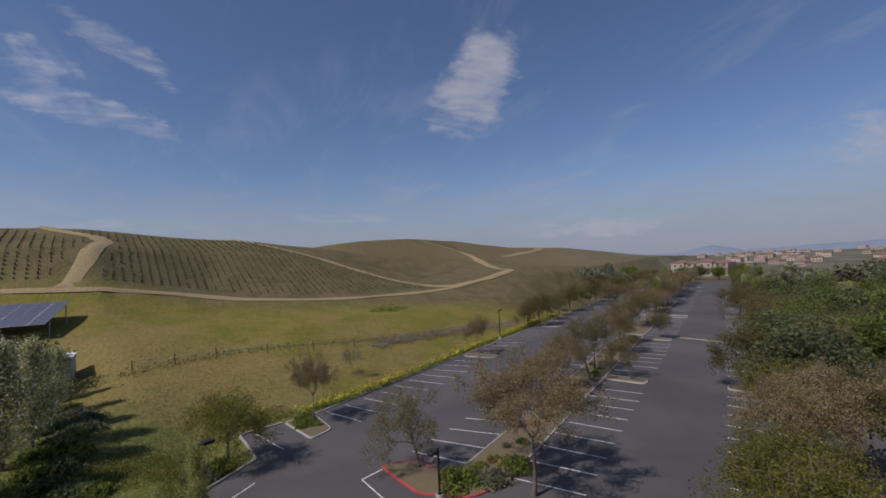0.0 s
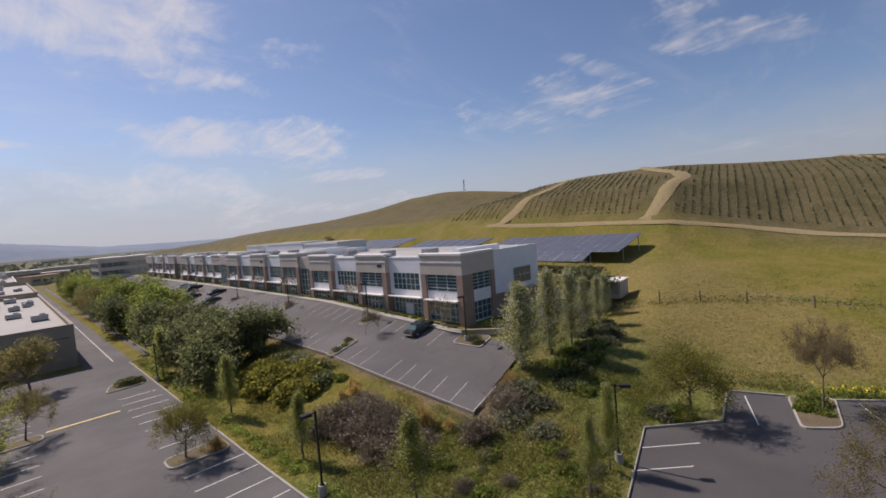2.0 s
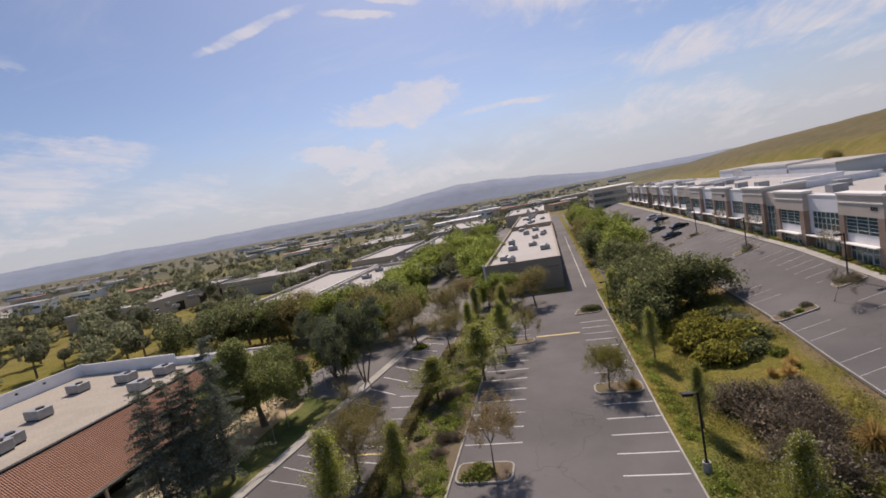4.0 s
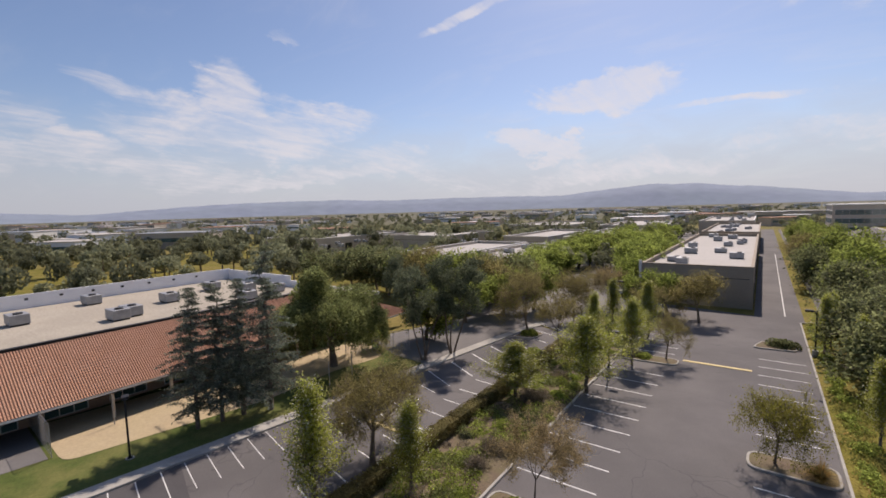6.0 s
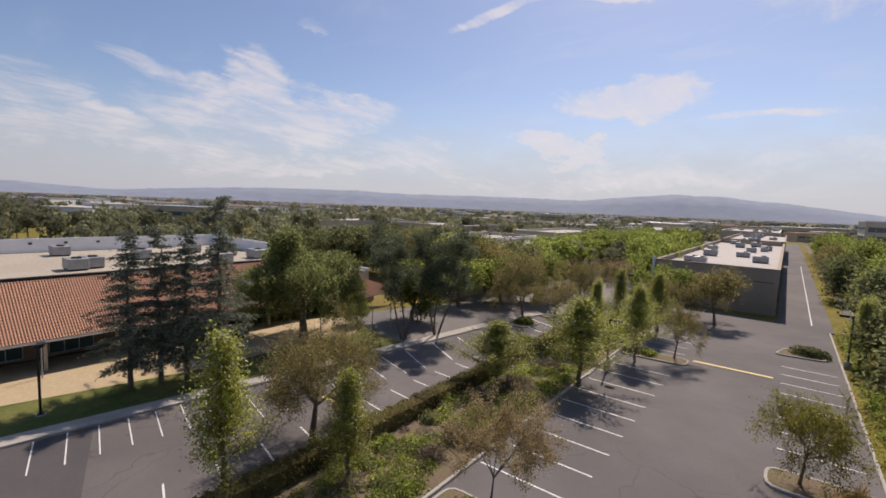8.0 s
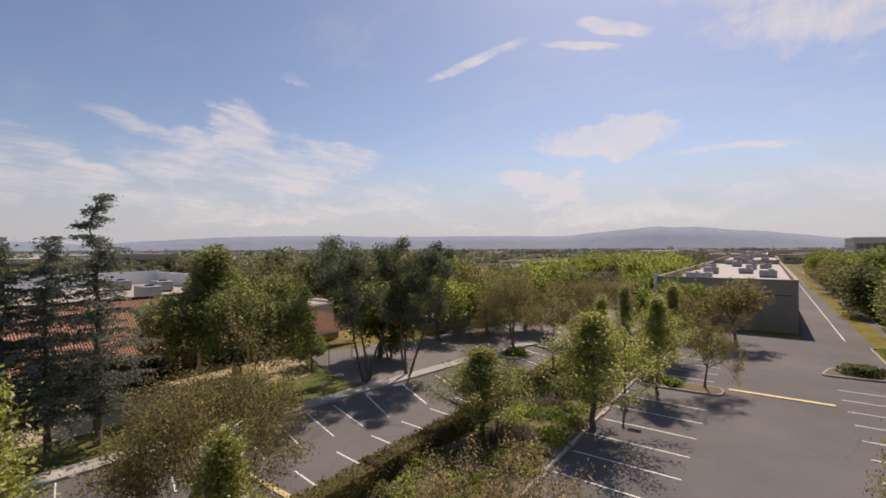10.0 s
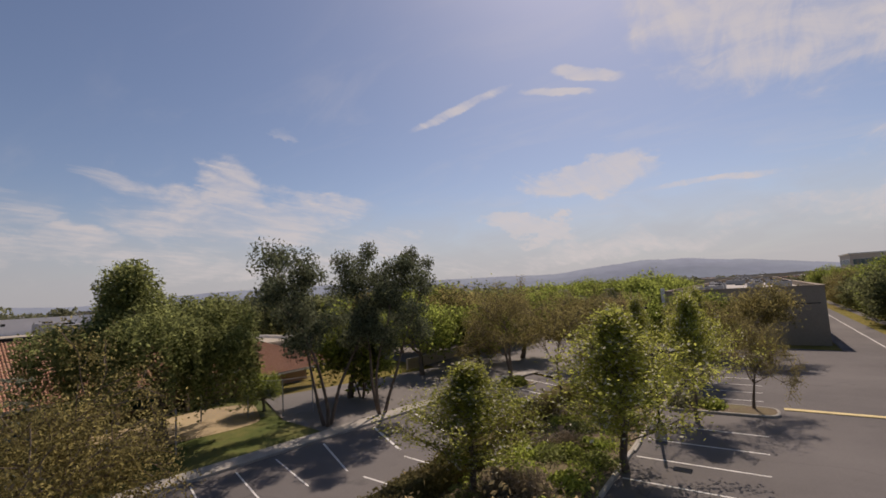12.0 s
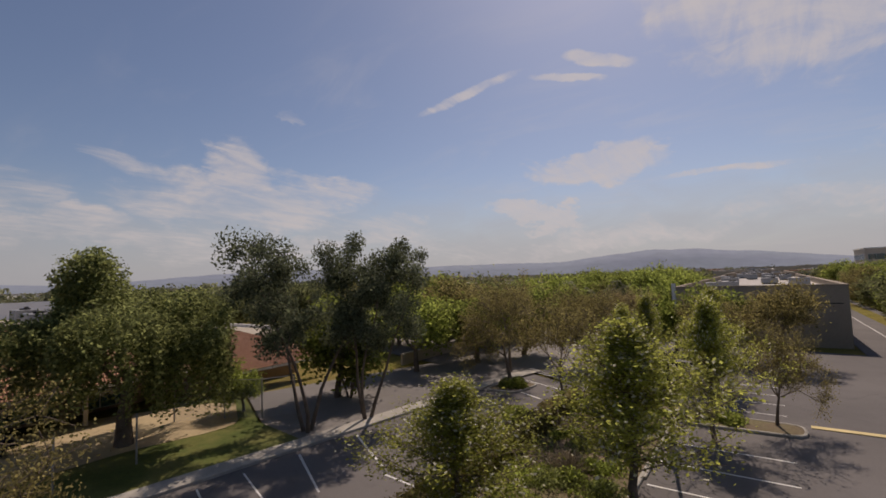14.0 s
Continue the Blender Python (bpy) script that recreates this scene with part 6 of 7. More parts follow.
# clipped bushes in the islands and beds
for x, y, s, k in ((-3.4, -4.2, 1.3, "shrub_green"), (-4.0, 26.5, 1.4, "shrub_dark"), (-2.6, 26.6, 1.1, "shrub_green"), (9.3, 38.5, 1.7, "shrub_dark"), (-13.8, 21.6, 1.3, "shrub_green"), (-26.6, 22.9, 1.3, "shrub_green"), (10.8, 8.3, 1.2, "shrub_straw"),
                   (39.8, -38.4, 1.6, "shrub_green"), (38.2, -38.2, 1.3, "shrub_green"), (35.8, -25.6, 1.5, "shrub_dark"), (35.6, -27.2, 1.7, "shrub_green"), (19.6, -42.2, 1.8, "shrub_green"), (17.4, -43.6, 1.5, "shrub_dark"), (16.4, -46.2, 1.7, "shrub_green"),
                   (45.6, 1.8, 1.0, "shrub_dark"), (46.4, 2.6, 0.8, "shrub_green"), (44.6, 0.6, 0.9, "shrub_dark"), (43.8, 24.2, 0.9, "shrub_dark"), (44.8, 23.6, 0.8, "shrub_brush"), (36.6, 21.0, 0.8, "shrub_dark"), (35.2, 20.4, 0.7, "shrub_green"), (33.6, 20.2, 0.8, "shrub_dark"),
                   (42, 51, 0.9, "shrub_dark"), (43, 52, 0.9, "shrub_brush"), (38, 50, 0.8, "shrub_dark"), (41, 80, 1.0, "shrub_dark"), (35, 78, 1.0, "shrub_dark"), (41, 112, 1.0, "shrub_dark")):
    plant(k, x, y, s)
for i in range(26):
    for k in range(2):
        plant(SITED.choice(("shrub_green", "shrub_dark", "shrub_gold")), 48.9, 6.2 + i * 4.1 + k * 2 + SITED.uniform(-0.6, 0.6), SITED.uniform(0.6, 0.9))
# the wild slope between the lots
for x, y, s, k in ((27.4, -2.8, 1.9, "shrub_straw"), (27.2, 8.4, 1.3, "shrub_straw"), (28.4, 10.2, 1.0, "shrub_straw"), (28.8, -5.4, 0.9, "shrub_straw"), (26.0, 9.6, 0.8, "shrub_straw"), (37.4, -7.6, 1.4, "shrub_straw"), (39.0, -6.9, 0.9, "shrub_straw"),
                   (20.0, 6.0, 2.0, "shrub_brush"), (22.6, 4.6, 2.2, "shrub_brush"), (24.6, 3.0, 2.0, "shrub_brush"), (25.6, 0.6, 1.8, "shrub_brush"), (21.6, 1.8, 1.9, "shrub_brush"), (23.6, -1.0, 1.9, "shrub_brush"), (26.4, 5.0, 1.5, "shrub_brush"), (22.6, -4.8, 2.1, "shrub_brush"), (20.6, -2.0, 1.4, "shrub_brush"), (28.6, -8.6, 1.6, "shrub_brush"),
                   (22.4, 17.0, 3.3, "shrub_gold"), (24.6, 15.4, 2.9, "shrub_gold"), (25.4, 18.6, 3.5, "shrub_gold"), (22.2, 21.4, 3.4, "shrub_gold"), (25.0, 22.4, 3.5, "shrub_gold"), (21.8, 25.4, 3.3, "shrub_gold"), (27.4, 21.0, 2.3, "shrub_gold"), (24.6, 26.4, 3.3, "shrub_gold"), (19.6, 23.4, 1.8, "shrub_gold"),
                   (27.2, 15.2, 2.0, "shrub_dark"), (28.6, 17.8, 2.1, "shrub_dark"), (28.8, 22.6, 1.8, "shrub_dark"), (27.8, 26.4, 2.2, "shrub_dark"), (18.2, 26.6, 1.8, "shrub_dark"), (28.4, 12.8, 1.2, "shrub_green"),
                   (31.8, -10.8, 2.0, "shrub_dark"), (33.6, -9.0, 1.7, "shrub_brush"), (37.0, -9.6, 2.1, "shrub_dark"), (35.0, -8.2, 1.5, "shrub_brush"), (30.6, -14.6, 1.5, "shrub_dark"), (34.6, -12.4, 1.8, "shrub_dark"), (27.6, -16.2, 1.3, "shrub_green"), (40.6, -12.2, 1.7, "shrub_dark"), (44.6, -13.4, 1.7, "shrub_dark"),
                   (49.6, -15.0, 1.6, "shrub_green"), (55.6, -15.0, 1.4, "shrub_dark"), (22.0, -13.0, 1.2, "shrub_green"), (25.0, -18.6, 1.2, "shrub_green"), (29.0, -20.6, 1.3, "shrub_green"), (26.0, -11.0, 1.3, "shrub_green"), (23.6, -8.4, 1.2, "shrub_green"),
                   (66.0, -12.0, 1.6, "shrub_brush"), (68.4, -8.6, 1.5, "shrub_brush"), (63.0, -6.6, 1.4, "shrub_dark"), (54.0, -5.0, 1.3, "shrub_brush"), (51.0, -1.4, 1.2, "shrub_brush"), (57.0, 1.0, 1.2, "shrub_dark")):
    plant(k, x, y, s)
for i in range(22):
    plant(SITED.choice(("shrub_dark", "shrub_dark", "shrub_green")), SITED.uniform(38, 58), -11.5 - SITED.random() * 6, SITED.uniform(0.9, 1.9))
for i in range(40):
    plant(SITED.choice(("shrub_green", "shrub_green", "shrub_brush", "shrub_dark")), SITED.uniform(19, 32), SITED.uniform(-22, -3), SITED.uniform(0.4, 0.9))


def thicket(name, label, mat, spots, seed, per=420, size=0.075):
    """Low growth that nobody could count: mounds of leaf blades at the spots (x, y, half width), in one part."""
    rng = np.random.default_rng(seed)
    pts = []
    for x, y, s in spots:
        z, n = lot_floor(x, y) - 0.05, int(per * s * s)
        v = rng.normal(size=(n, 3))
        v *= (s * rng.random(n) ** 0.33 / np.linalg.norm(v, axis=1))[:, None]
        v[:, 2] = np.abs(v[:, 2]) * rng.uniform(0.55, 0.9)
        v[:, :2] *= rng.uniform(0.75, 1.25, 2)
        pts += (v + (x, y, z)).tolist()
    e = thing(name, (0, 0, 0), label, "shrubs", kind="stuff")
    leaves("foliage", pts, size, mat, e, seed)


thicket("ivy_border", "low green ivy and weeds along the lot kerb", "leaf_green", [(13.2 + abs(SITED.gauss(0, 0.5)), SITED.uniform(-23, 50), SITED.uniform(0.4, 0.85)) for i in range(110)], 201)
thicket("drive_thicket", "tall mixed green thicket along the drive", "leaf_gold", [(SITED.uniform(17.0, 20.0), 56 + i * 3.2, SITED.uniform(1.3, 2.3)) for i in range(54)], 202, 260, 0.1)
for k, mat in enumerate(("leaf_green", "leaf_pepper", "leaf_brush")):
    thicket("median_cover", ("low spreading green cover", "dark green low shrubs", "dry brown low twigs")[k] + " over the median mulch", mat, [(SITED.uniform(-10.6, -5.9), SITED.uniform(-23, 43.5), SITED.uniform(0.45, 1.0)) for i in range((190, 120, 36)[k])], 203 + k)
for i in range(15):
    plant(SITED.choice(("green", "oval", "dark")), SITED.uniform(17.8, 20.5), 62 + i * 11, SITED.uniform(6.5, 9), 1.2)
# shrubs in the medians
for i in range(70):
    plant(SITED.choice(("shrub_green", "shrub_green", "shrub_green", "shrub_dark", "shrub_brush")), SITED.uniform(-10.4, -6.0), SITED.uniform(-22, 43), SITED.uniform(0.5, 1.05))
for i in range(40):
    plant(SITED.choice(("shrub_green", "shrub_straw", "shrub_brush")), *south(SITED.uniform(6.2, 9.0), SITED.uniform(0, 56)), SITED.uniform(0.4, 0.8))


thicket("dead_brush", "line of dead grey-brown brush along a ditch in the field", "leaf_brush", [(57.0 + SITED.gauss(0, 0.5), -60 - i * 0.42, SITED.uniform(0.45, 0.95)) for i in range(72)], 214, 300, 0.07)


def hedge(x, y0, y1, w, h):
    """A clipped hedge: a woody core and a skin of small leaves."""
    rng = np.random.default_rng(12)
    e = thing("clipped_hedge", (x, 0, 0.1), "long clipped brownish-green hedge along the median", "hedge")
    bm = bmesh.new()
    n = int((y1 - y0) / 1.5)
    for i in range(n):
        a, b = y0 + i * (y1 - y0) / n, y0 + (i + 1) * (y1 - y0) / n
        d = 0.05 * math.sin(i * 2.3)
        box(bm, -w / 2 + 0.09, w / 2 - 0.09 + d, a, b, 0, h - 0.09 + d)
    part("core", bm, "hedge", e)
    k = int((y1 - y0) * 260)
    pts = []
    for s in range(k):
        y = rng.uniform(y0, y1)
        side = rng.integers(3)
        if side == 0:
            pts.append((rng.uniform(-w / 2, w / 2), y, h + rng.normal() * 0.05))
        else:
            pts.append((w / 2 * (1 if side == 1 else -1) + rng.normal() * 0.05, y, rng.uniform(0.05, h)))
    leaves("foliage", pts, 0.075, "hedge", e, 4)


hedge(-11.5, -23.5, 26, 1.15, 1.05)


def flowers():
    """Mustard in bloom along the field edge: leaves below, yellow heads above."""
    rng = np.random.default_rng(21)
    pts, heads = [], []
    for i in range(5200):
        s, c = rng.uniform(-3, 80), 31.2 + abs(rng.normal()) * 0.8
        dens = 0.5 + 0.5 * math.sin(s * 0.37) * math.cos(s * 0.13 + 1)
        x, y = south(c, s)
        z = ground_z(x, y) + 0.1
        pts.append((x, y, max(z, 0.1) + rng.uniform(0, 0.55)))
        if rng.random() < dens * 0.75:
            heads.append((x + rng.normal() * 0.1, y + rng.normal() * 0.1, max(z, 0.1) + rng.uniform(0.45, 0.85)))
    e = thing("mustard_verge", (0, 0, 0), "band of yellow mustard flowers along the kerb", "flowers", kind="stuff")
    leaves("foliage", pts, 0.16, "leaf_green", e, 3)
    leaves("flower_heads", heads, 0.13, "flower", e, 5, label="yellow mustard flower heads")


flowers()


def vineyard():
    """Rows of trained vines on the hill face, left bare along the tracks."""
    rng = np.random.default_rng(31)
    v, f = [], []
    for y in np.arange(-122, 62, 2.0):
        xr = interp(y, ROAD_X) + 5
        x = xr
        while x < 149:
            x += 1.25
            # leave the tracks free
            if abs((x - 112) * 0.37 + (y + 12.5)) < 4.5 and x < 137 or (137 < x and abs(y + 14 - (x - 142) * 0.9) < 5.5):
                continue
            if y > 15 and abs(y - (32 - (x - 112) * 0.3)) < 3.2:
                continue
            if y < -58 and x - 88 > (y + 118) * 1.14:
                continue
            if y > 34 and x > 150 - (y - 34) * 1.6:
                continue
            if rng.random() < 0.06:
                continue
            z = ground_z(x, y)
            b = len(v)
            h, r = rng.uniform(0.5, 0.85), rng.uniform(0.24, 0.42)
            dx, dy = rng.normal() * 0.1, rng.normal() * 0.1
            v += [(x - r, y, z + 0.25), (x + r, y, z + 0.3), (x + dx, y + r * 0.7, z + h * 0.6), (x + dx, y - r * 0.7, z + h * 0.6), (x + dx, y + dy, z + h), (x, y, z - 0.2)]
            f += [(b, b + 2, b + 4), (b + 2, b + 1, b + 4), (b + 1, b + 3, b + 4), (b + 3, b, b + 4), (b, b + 5, b + 2), (b + 2, b + 5, b + 1), (b + 1, b + 5, b + 3), (b + 3, b + 5, b)]
    e = thing("vineyard_rows", (0, 0, 0), "evenly spaced rows of low vines on the hillside", "vineyard", kind="stuff")
    raw("vines", v, f, "vine", e)
    # second vineyard on the hill to the south
    v, f = [], []
    for y in np.arange(-225, -122, 2.6):
        for x in np.arange(112, 186, 1.5):
            t = -160 - (x - 104) * 0.34
            if abs(y - t) < 4 or y < t - 45 or (x - 88) < (y + 118) * -0.9:
                continue
            z = ground_z(x, y)
            b = len(v)
            h, r = rng.uniform(0.4, 0.7), rng.uniform(0.25, 0.42)
            v += [(x - r, y, z), (x + r, y, z), (x, y + r * 0.7, z + h * 0.5), (x, y - r * 0.7, z + h * 0.5), (x, y, z + h)]
            f += [(b, b + 2, b + 4), (b + 2, b + 1, b + 4), (b + 1, b + 3, b + 4), (b + 3, b, b + 4)]
    raw("vines", v, f, "vine", e)


vineyard()


def wild_grass():
    """Tufts of tall grass and weeds on the slope, the field edge and the verge."""
    rng = np.random.default_rng(41)
    for mat, n, size, label in (("meadow_green", 17000, 0.085, "lush green weeds"), ("leaf_straw", 900, 0.10, "dry straw stalks"), ("grass_blade", 14000, 0.08, "olive meadow grass")):
        pts = []
        while len(pts) < n * 3:
            x, y = rng.uniform(12.8, 76), rng.uniform(-70, 52)
            if OFF_X0 - 0.4 < x and y > -6.5 or y < -24 and south_c(x, y) < 31.5 or y < -24 and x < 43 and y > -42:
                continue
            g = noise.noise(Vector((x * 0.13, y * 0.13, {"meadow_green": 0, "leaf_straw": 7, "grass_blade": 3}[mat])))
            if mat == "meadow_green":
                damp = x < 14.4 or y < -2 and x < 44
                if not damp and (rng.random() < 0.93) or g < -0.2:
                    continue
            elif g < 0.05 or x > 46 and rng.random() < 0.97:
                continue
            z = ground_z(x, y)
            for k in range(3):
                pts.append((x + rng.normal() * 0.3, y + rng.normal() * 0.3, z + rng.uniform(0, 0.18)))
        e = thing("meadow_growth", (0, 0, 0), label + " covering the uncut slope", "grass", kind="stuff")
        leaves("blades", pts, size, mat, e, 6)


wild_grass()


def far_trees():
    """Trees of the valley, the courts and the southern lot, built light; each one a thing."""
    rng = random.Random(51)
    protos = []
    for i in range(4):
        e = thing("valley_tree", (0, 0, -60), "distant rounded tree among the valley roofs", "tree", "valley trees")
        r = np.random.default_rng(60 + i)
        pts = []
        for k in range(5):
            c = r.normal(size=3) * (0.9, 0.9, 0.5) + (0, 0, 3.6)
            v = r.normal(size=(100, 3))
            v /= np.linalg.norm(v, axis=1)[:, None]
            pts += (c + v * r.uniform(0.9, 1.6) * (1, 1, 0.9)).tolist()
        leaves("crown", pts, 0.34, "leaf_far", e, i)
        wood("trunk", [(Vector((0, 0, -0.2)), Vector((0, 0, 3.2)), 0.2, 0.1)], "bark", e)
        protos.append(e)
    spots = []
    while len(spots) < 1500:
        near = len(spots) < 480
        az = radians(rng.uniform(62, 205))
        d = rng.uniform(94, 330) if near else 200 + rng.random() ** 1.5 * 1300
        x, y = math.cos(az) * d, math.sin(az) * d - 20
        if x > 18 and y < 260 or -20 < x < 18 and y < 340 or x > 0.16 * y + 20 or (x > -78 and 36 < y < 190 and x < -36) or (-92 < x and y < 30):
            continue
        spots.append((x, y, -0.2, rng.uniform(0.8, 1.5) * (1.0 if near else 1.25)))
    for i in range(210):
        c, s = rng.choice((rng.uniform(-60, -16), rng.uniform(-40, -15), rng.uniform(31, 42))), rng.uniform(30, 300)
        if c > 0:
            s = rng.uniform(150, 300)
        x, y = south(c, s)
        if s < 130:
            plant(rng.choice(("dark", "green", "oval", "sparse", "green")), x, y, rng.uniform(6.5, 9.0), 1.15)
            continue
        spots.append((x, y, max(-0.2, ground_z(x, y) - 0.2), rng.uniform(1.0, 1.7)))
    spots.sort(key=lambda p: math.hypot(p[0], p[1] + 20))
    for i, (x, y, z, k) in enumerate(spots[:300]):
        copy_thing(protos[i % 4], pose(x, y, z, 0, 0, rng.uniform(0, 360)) @ Matrix.Diagonal((k, k, k * rng.uniform(0.8, 1.35), 1)))
    pts = []
    r = np.random.default_rng(77)
    for x, y, z, k in spots[300:]:
        for lobe in range(3):
            c = np.array((x, y, z + 3.4 * k)) + r.normal(size=3) * (1.3 * k, 1.3 * k, 0.6 * k)
            v = r.normal(size=(26, 3))
            v /= np.linalg.norm(v, axis=1)[:, None]
            pts += (c + v * r.uniform(1.0, 1.7) * k).tolist()
    e = thing("distant_woods", (0, 0, 0), "distant scattered trees across the valley floor", "trees", kind="stuff")
    leaves("crowns", pts, 0.95, "leaf_far", e, 8)


far_trees()


# ---- lamps, cars, fences ----
def lot_lamp(x, y, z, h, turn, pedestal=True):
    """A square dark pole on a concrete foot with a flat box head on an arm."""
    e = thing("lot_lamp", (x, y, z), "dark bronze parking lot lamp on a round concrete foot", "street lamp", "lot lamps", turn)
    b = 0.75 if pedestal else 0.08
    bm = bmesh.new()
    rod(bm, (0, 0, -0.3), (0, 0, b), 0.30, 0.28, 14)
    part("foot", bm, "concrete", e)
    part("pole", one_box(-0.065, 0.065, -0.065, 0.065, b, h, bevel=0.012), "dark", e)
    part("base_plate", one_box(-0.16, 0.16, -0.16, 0.16, b, b + 0.04), "dark", e)
    part("arm", one_box(0.06, 0.32, -0.04, 0.04, h - 0.16, h - 0.08), "dark", e)
    head = part("head", one_box(0.30, 1.02, -0.22, 0.22, h - 0.22, h, bevel=0.03), "dark", e)
    part("lens", one_box(0.36, 0.96, -0.17, 0.17, h - 0.232, h - 0.222), "frame", head, "pale lamp lens")
    return e


for x, y, h, turn, ped in ((13.2, -5.0, 5.9, 180, True), (28.2, -23.2, 5.7, -60, True), (12.6, 36.6, 5.2, 180, True), (-4.6, 19.4, 4.6, 0, True), (-33.0, -27.4, 4.4, 160, False), (-10.4, 45, 5.4, 0, True)):
    lot_lamp(x, y, lot_floor(x, y) - 0.08, h, turn, ped)
for x, y in ((45.0, 2.2), (44.4, 24.4), (42.6, 51.4), (42, 80), (42, 112)):
    lot_lamp(x, y, office_z(x, y), 5.8, 180)
for c, s in ((30.9, 46), (7.4, 16), (7.4, 46), (30.9, 90)):
    lot_lamp(*south(c, s), 0.1, 6.2, 180)
lot_lamp(19.2, -40.4, 0.1, 3.2, 120, False)


def office_island(x, y, w, d):
    """A bed in the sloping office lot."""
    pts = rounded([(x - w / 2, y - d / 2), (x + w / 2, y - d / 2), (x + w / 2, y + d / 2), (x - w / 2, y + d / 2)], 0.6)
    e = thing("planting_island", (0, 0, 0), "small bed of dark mulch and low shrubs in a kerb", "planting island", "planting islands of the lot", kind="structure")
    bm = bmesh.new()
    bm.faces.new([bm.verts.new((*p, office_z(*p) + 0.12)) for p in pts])
    part("bed", bm, "bark_ground", e)
    kerb("kerb", pts, True, parent=e, height=office_z)


for a in ((45.4, 1.6, 3.2, 4.4), (44.2, 24.0, 4.4, 2.0), (34.6, 20.4, 5.6, 2.0), (42.4, 51.5, 5.0, 2.2), (37, 50.5, 4.6, 2.2), (41.5, 80, 5, 2.4), (35.5, 78, 4.6, 2.4), (41.5, 112, 5, 2.4)):
    office_island(*a)


def car(x, y, z, turn, paint, label, pitch=0.0):
    """A saloon car with a shaped shell, glass house, wheels and lamps."""
    e = thing("parked_car", (x, y, z), label, "car", "parked cars")
    e.matrix_basis = pose(x, y, z, 0, pitch, turn)
    prof = [(-2.25, 0.32), (-2.3, 0.62), (-2.15, 0.92), (-1.45, 0.98), (1.0, 0.95), (2.0, 0.82), (2.28, 0.62), (2.25, 0.32)]
    roof = [(-1.55, 0.97), (-1.0, 1.36), (-0.3, 1.45), (0.35, 1.40), (1.15, 0.95)]

    def loft(pts, w0, w1):
        bm = bmesh.new()
        rows = []
        for s, k in ((-1, w0), (-1, w1), (1, w1), (1, w0)):
            rows.append([bm.verts.new((px, s * (k if i else k), pz)) for i, (px, pz) in enumerate(pts)])
        return bm, rows
    bm = bmesh.new()
    rings = []
    for yv, k in ((-0.88, 0.94), (-0.82, 1.0), (0.82, 1.0), (0.88, 0.94)):
        rings.append([bm.verts.new((px * (k if abs(yv) > 0.85 else 1.0), yv, 0.35 + (pz - 0.35) * (0.9 if abs(yv) > 0.85 else 1.0))) for px, pz in prof])
    for a, b in zip(rings, rings[1:]):
        for i in range(len(prof)):
            j = (i + 1) % len(prof)
            bm.faces.new((a[i], a[j], b[j], b[i]))
    bm.faces.new(rings[0])
    bm.faces.new(rings[-1][::-1])
    bmesh.ops.recalc_face_normals(bm, faces=bm.faces)
    part("body", bm, paint, e)
    bm = bmesh.new()
    lo = [[bm.verts.new((px, s * 0.78 if pz < 1.1 else s * 0.62, pz)) for px, pz in roof] for s in (-1, 1)]
    for i in range(len(roof) - 1):
        bm.faces.new((lo[0][i], lo[0][i + 1], lo[1][i + 1], lo[1][i]))
    bm.faces.new(lo[0])
    bm.faces.new(lo[1][::-1])
    bmesh.ops.recalc_face_normals(bm, faces=bm.faces)
    part("glass_house", bm, "glass", e, "dark tinted windows")
    part("roof_panel", one_box(-1.0, 0.35, -0.6, 0.6, 1.41, 1.47, bevel=0.02), paint, e)
    for wx in (-1.4, 1.4):
        for s in (-1, 1):
            bm = bmesh.new()
            rod(bm, (wx, s * 0.72, 0.32), (wx, s * 0.92, 0.32), 0.33, 0.33, 16)
            wheel = part("wheel", bm, "rubber", e)
            bm = bmesh.new()
            rod(bm, (wx, s * 0.9, 0.32), (wx, s * 0.935, 0.32), 0.21, 0.19, 12)
            part("rim", bm, "metal", wheel)
    for s in (-0.6, 0.6):
        part("headlight", one_box(2.2, 2.27, s - 0.2, s + 0.2, 0.6, 0.74), "frame", e)
        part("tail_light", one_box(-2.31, -2.24, s - 0.2, s + 0.2, 0.66, 0.82), "kerb_red", e)
    part("bumper", one_box(-2.36, -2.22, -0.8, 0.8, 0.36, 0.56, bevel=0.03), "metal", e)
    return e


car(44.6, 11.0, office_z(44.6, 11.0), 4, "carpaint", "dark green saloon car parked in the office lot", -11)
for x, y, p, l in ((38, 88, "carpaint", "dark car parked in the office lot"), (42.5, 96, "dark", "dark car parked in the office lot"), (38, 104, "carpaint", "dark car parked in the office lot"), (43, 118, "dark", "dark car parked in the office lot"), (43, 128, "car_white", "pale car parked in the office lot"), (38, 140, "dark", "dark car parked in the office lot")):
    car(x, y, office_z(x, y), 2, p, l, -9)
for x, y, t, p in ((-26, 86, 80, "car_white"), (-28.5, 88, 84, "dark"), (-31, 90, 84, "carpaint"), (-33.5, 97, 84, "car_white"), (-38, 108, 84, "dark"), (-41, 112, 84, "car_white"), (-43.5, -3.5, 90, "dark")):
    car(x, y, 0.02 if x > -43 else 0.14, t, p, "car parked in the shade of the court")


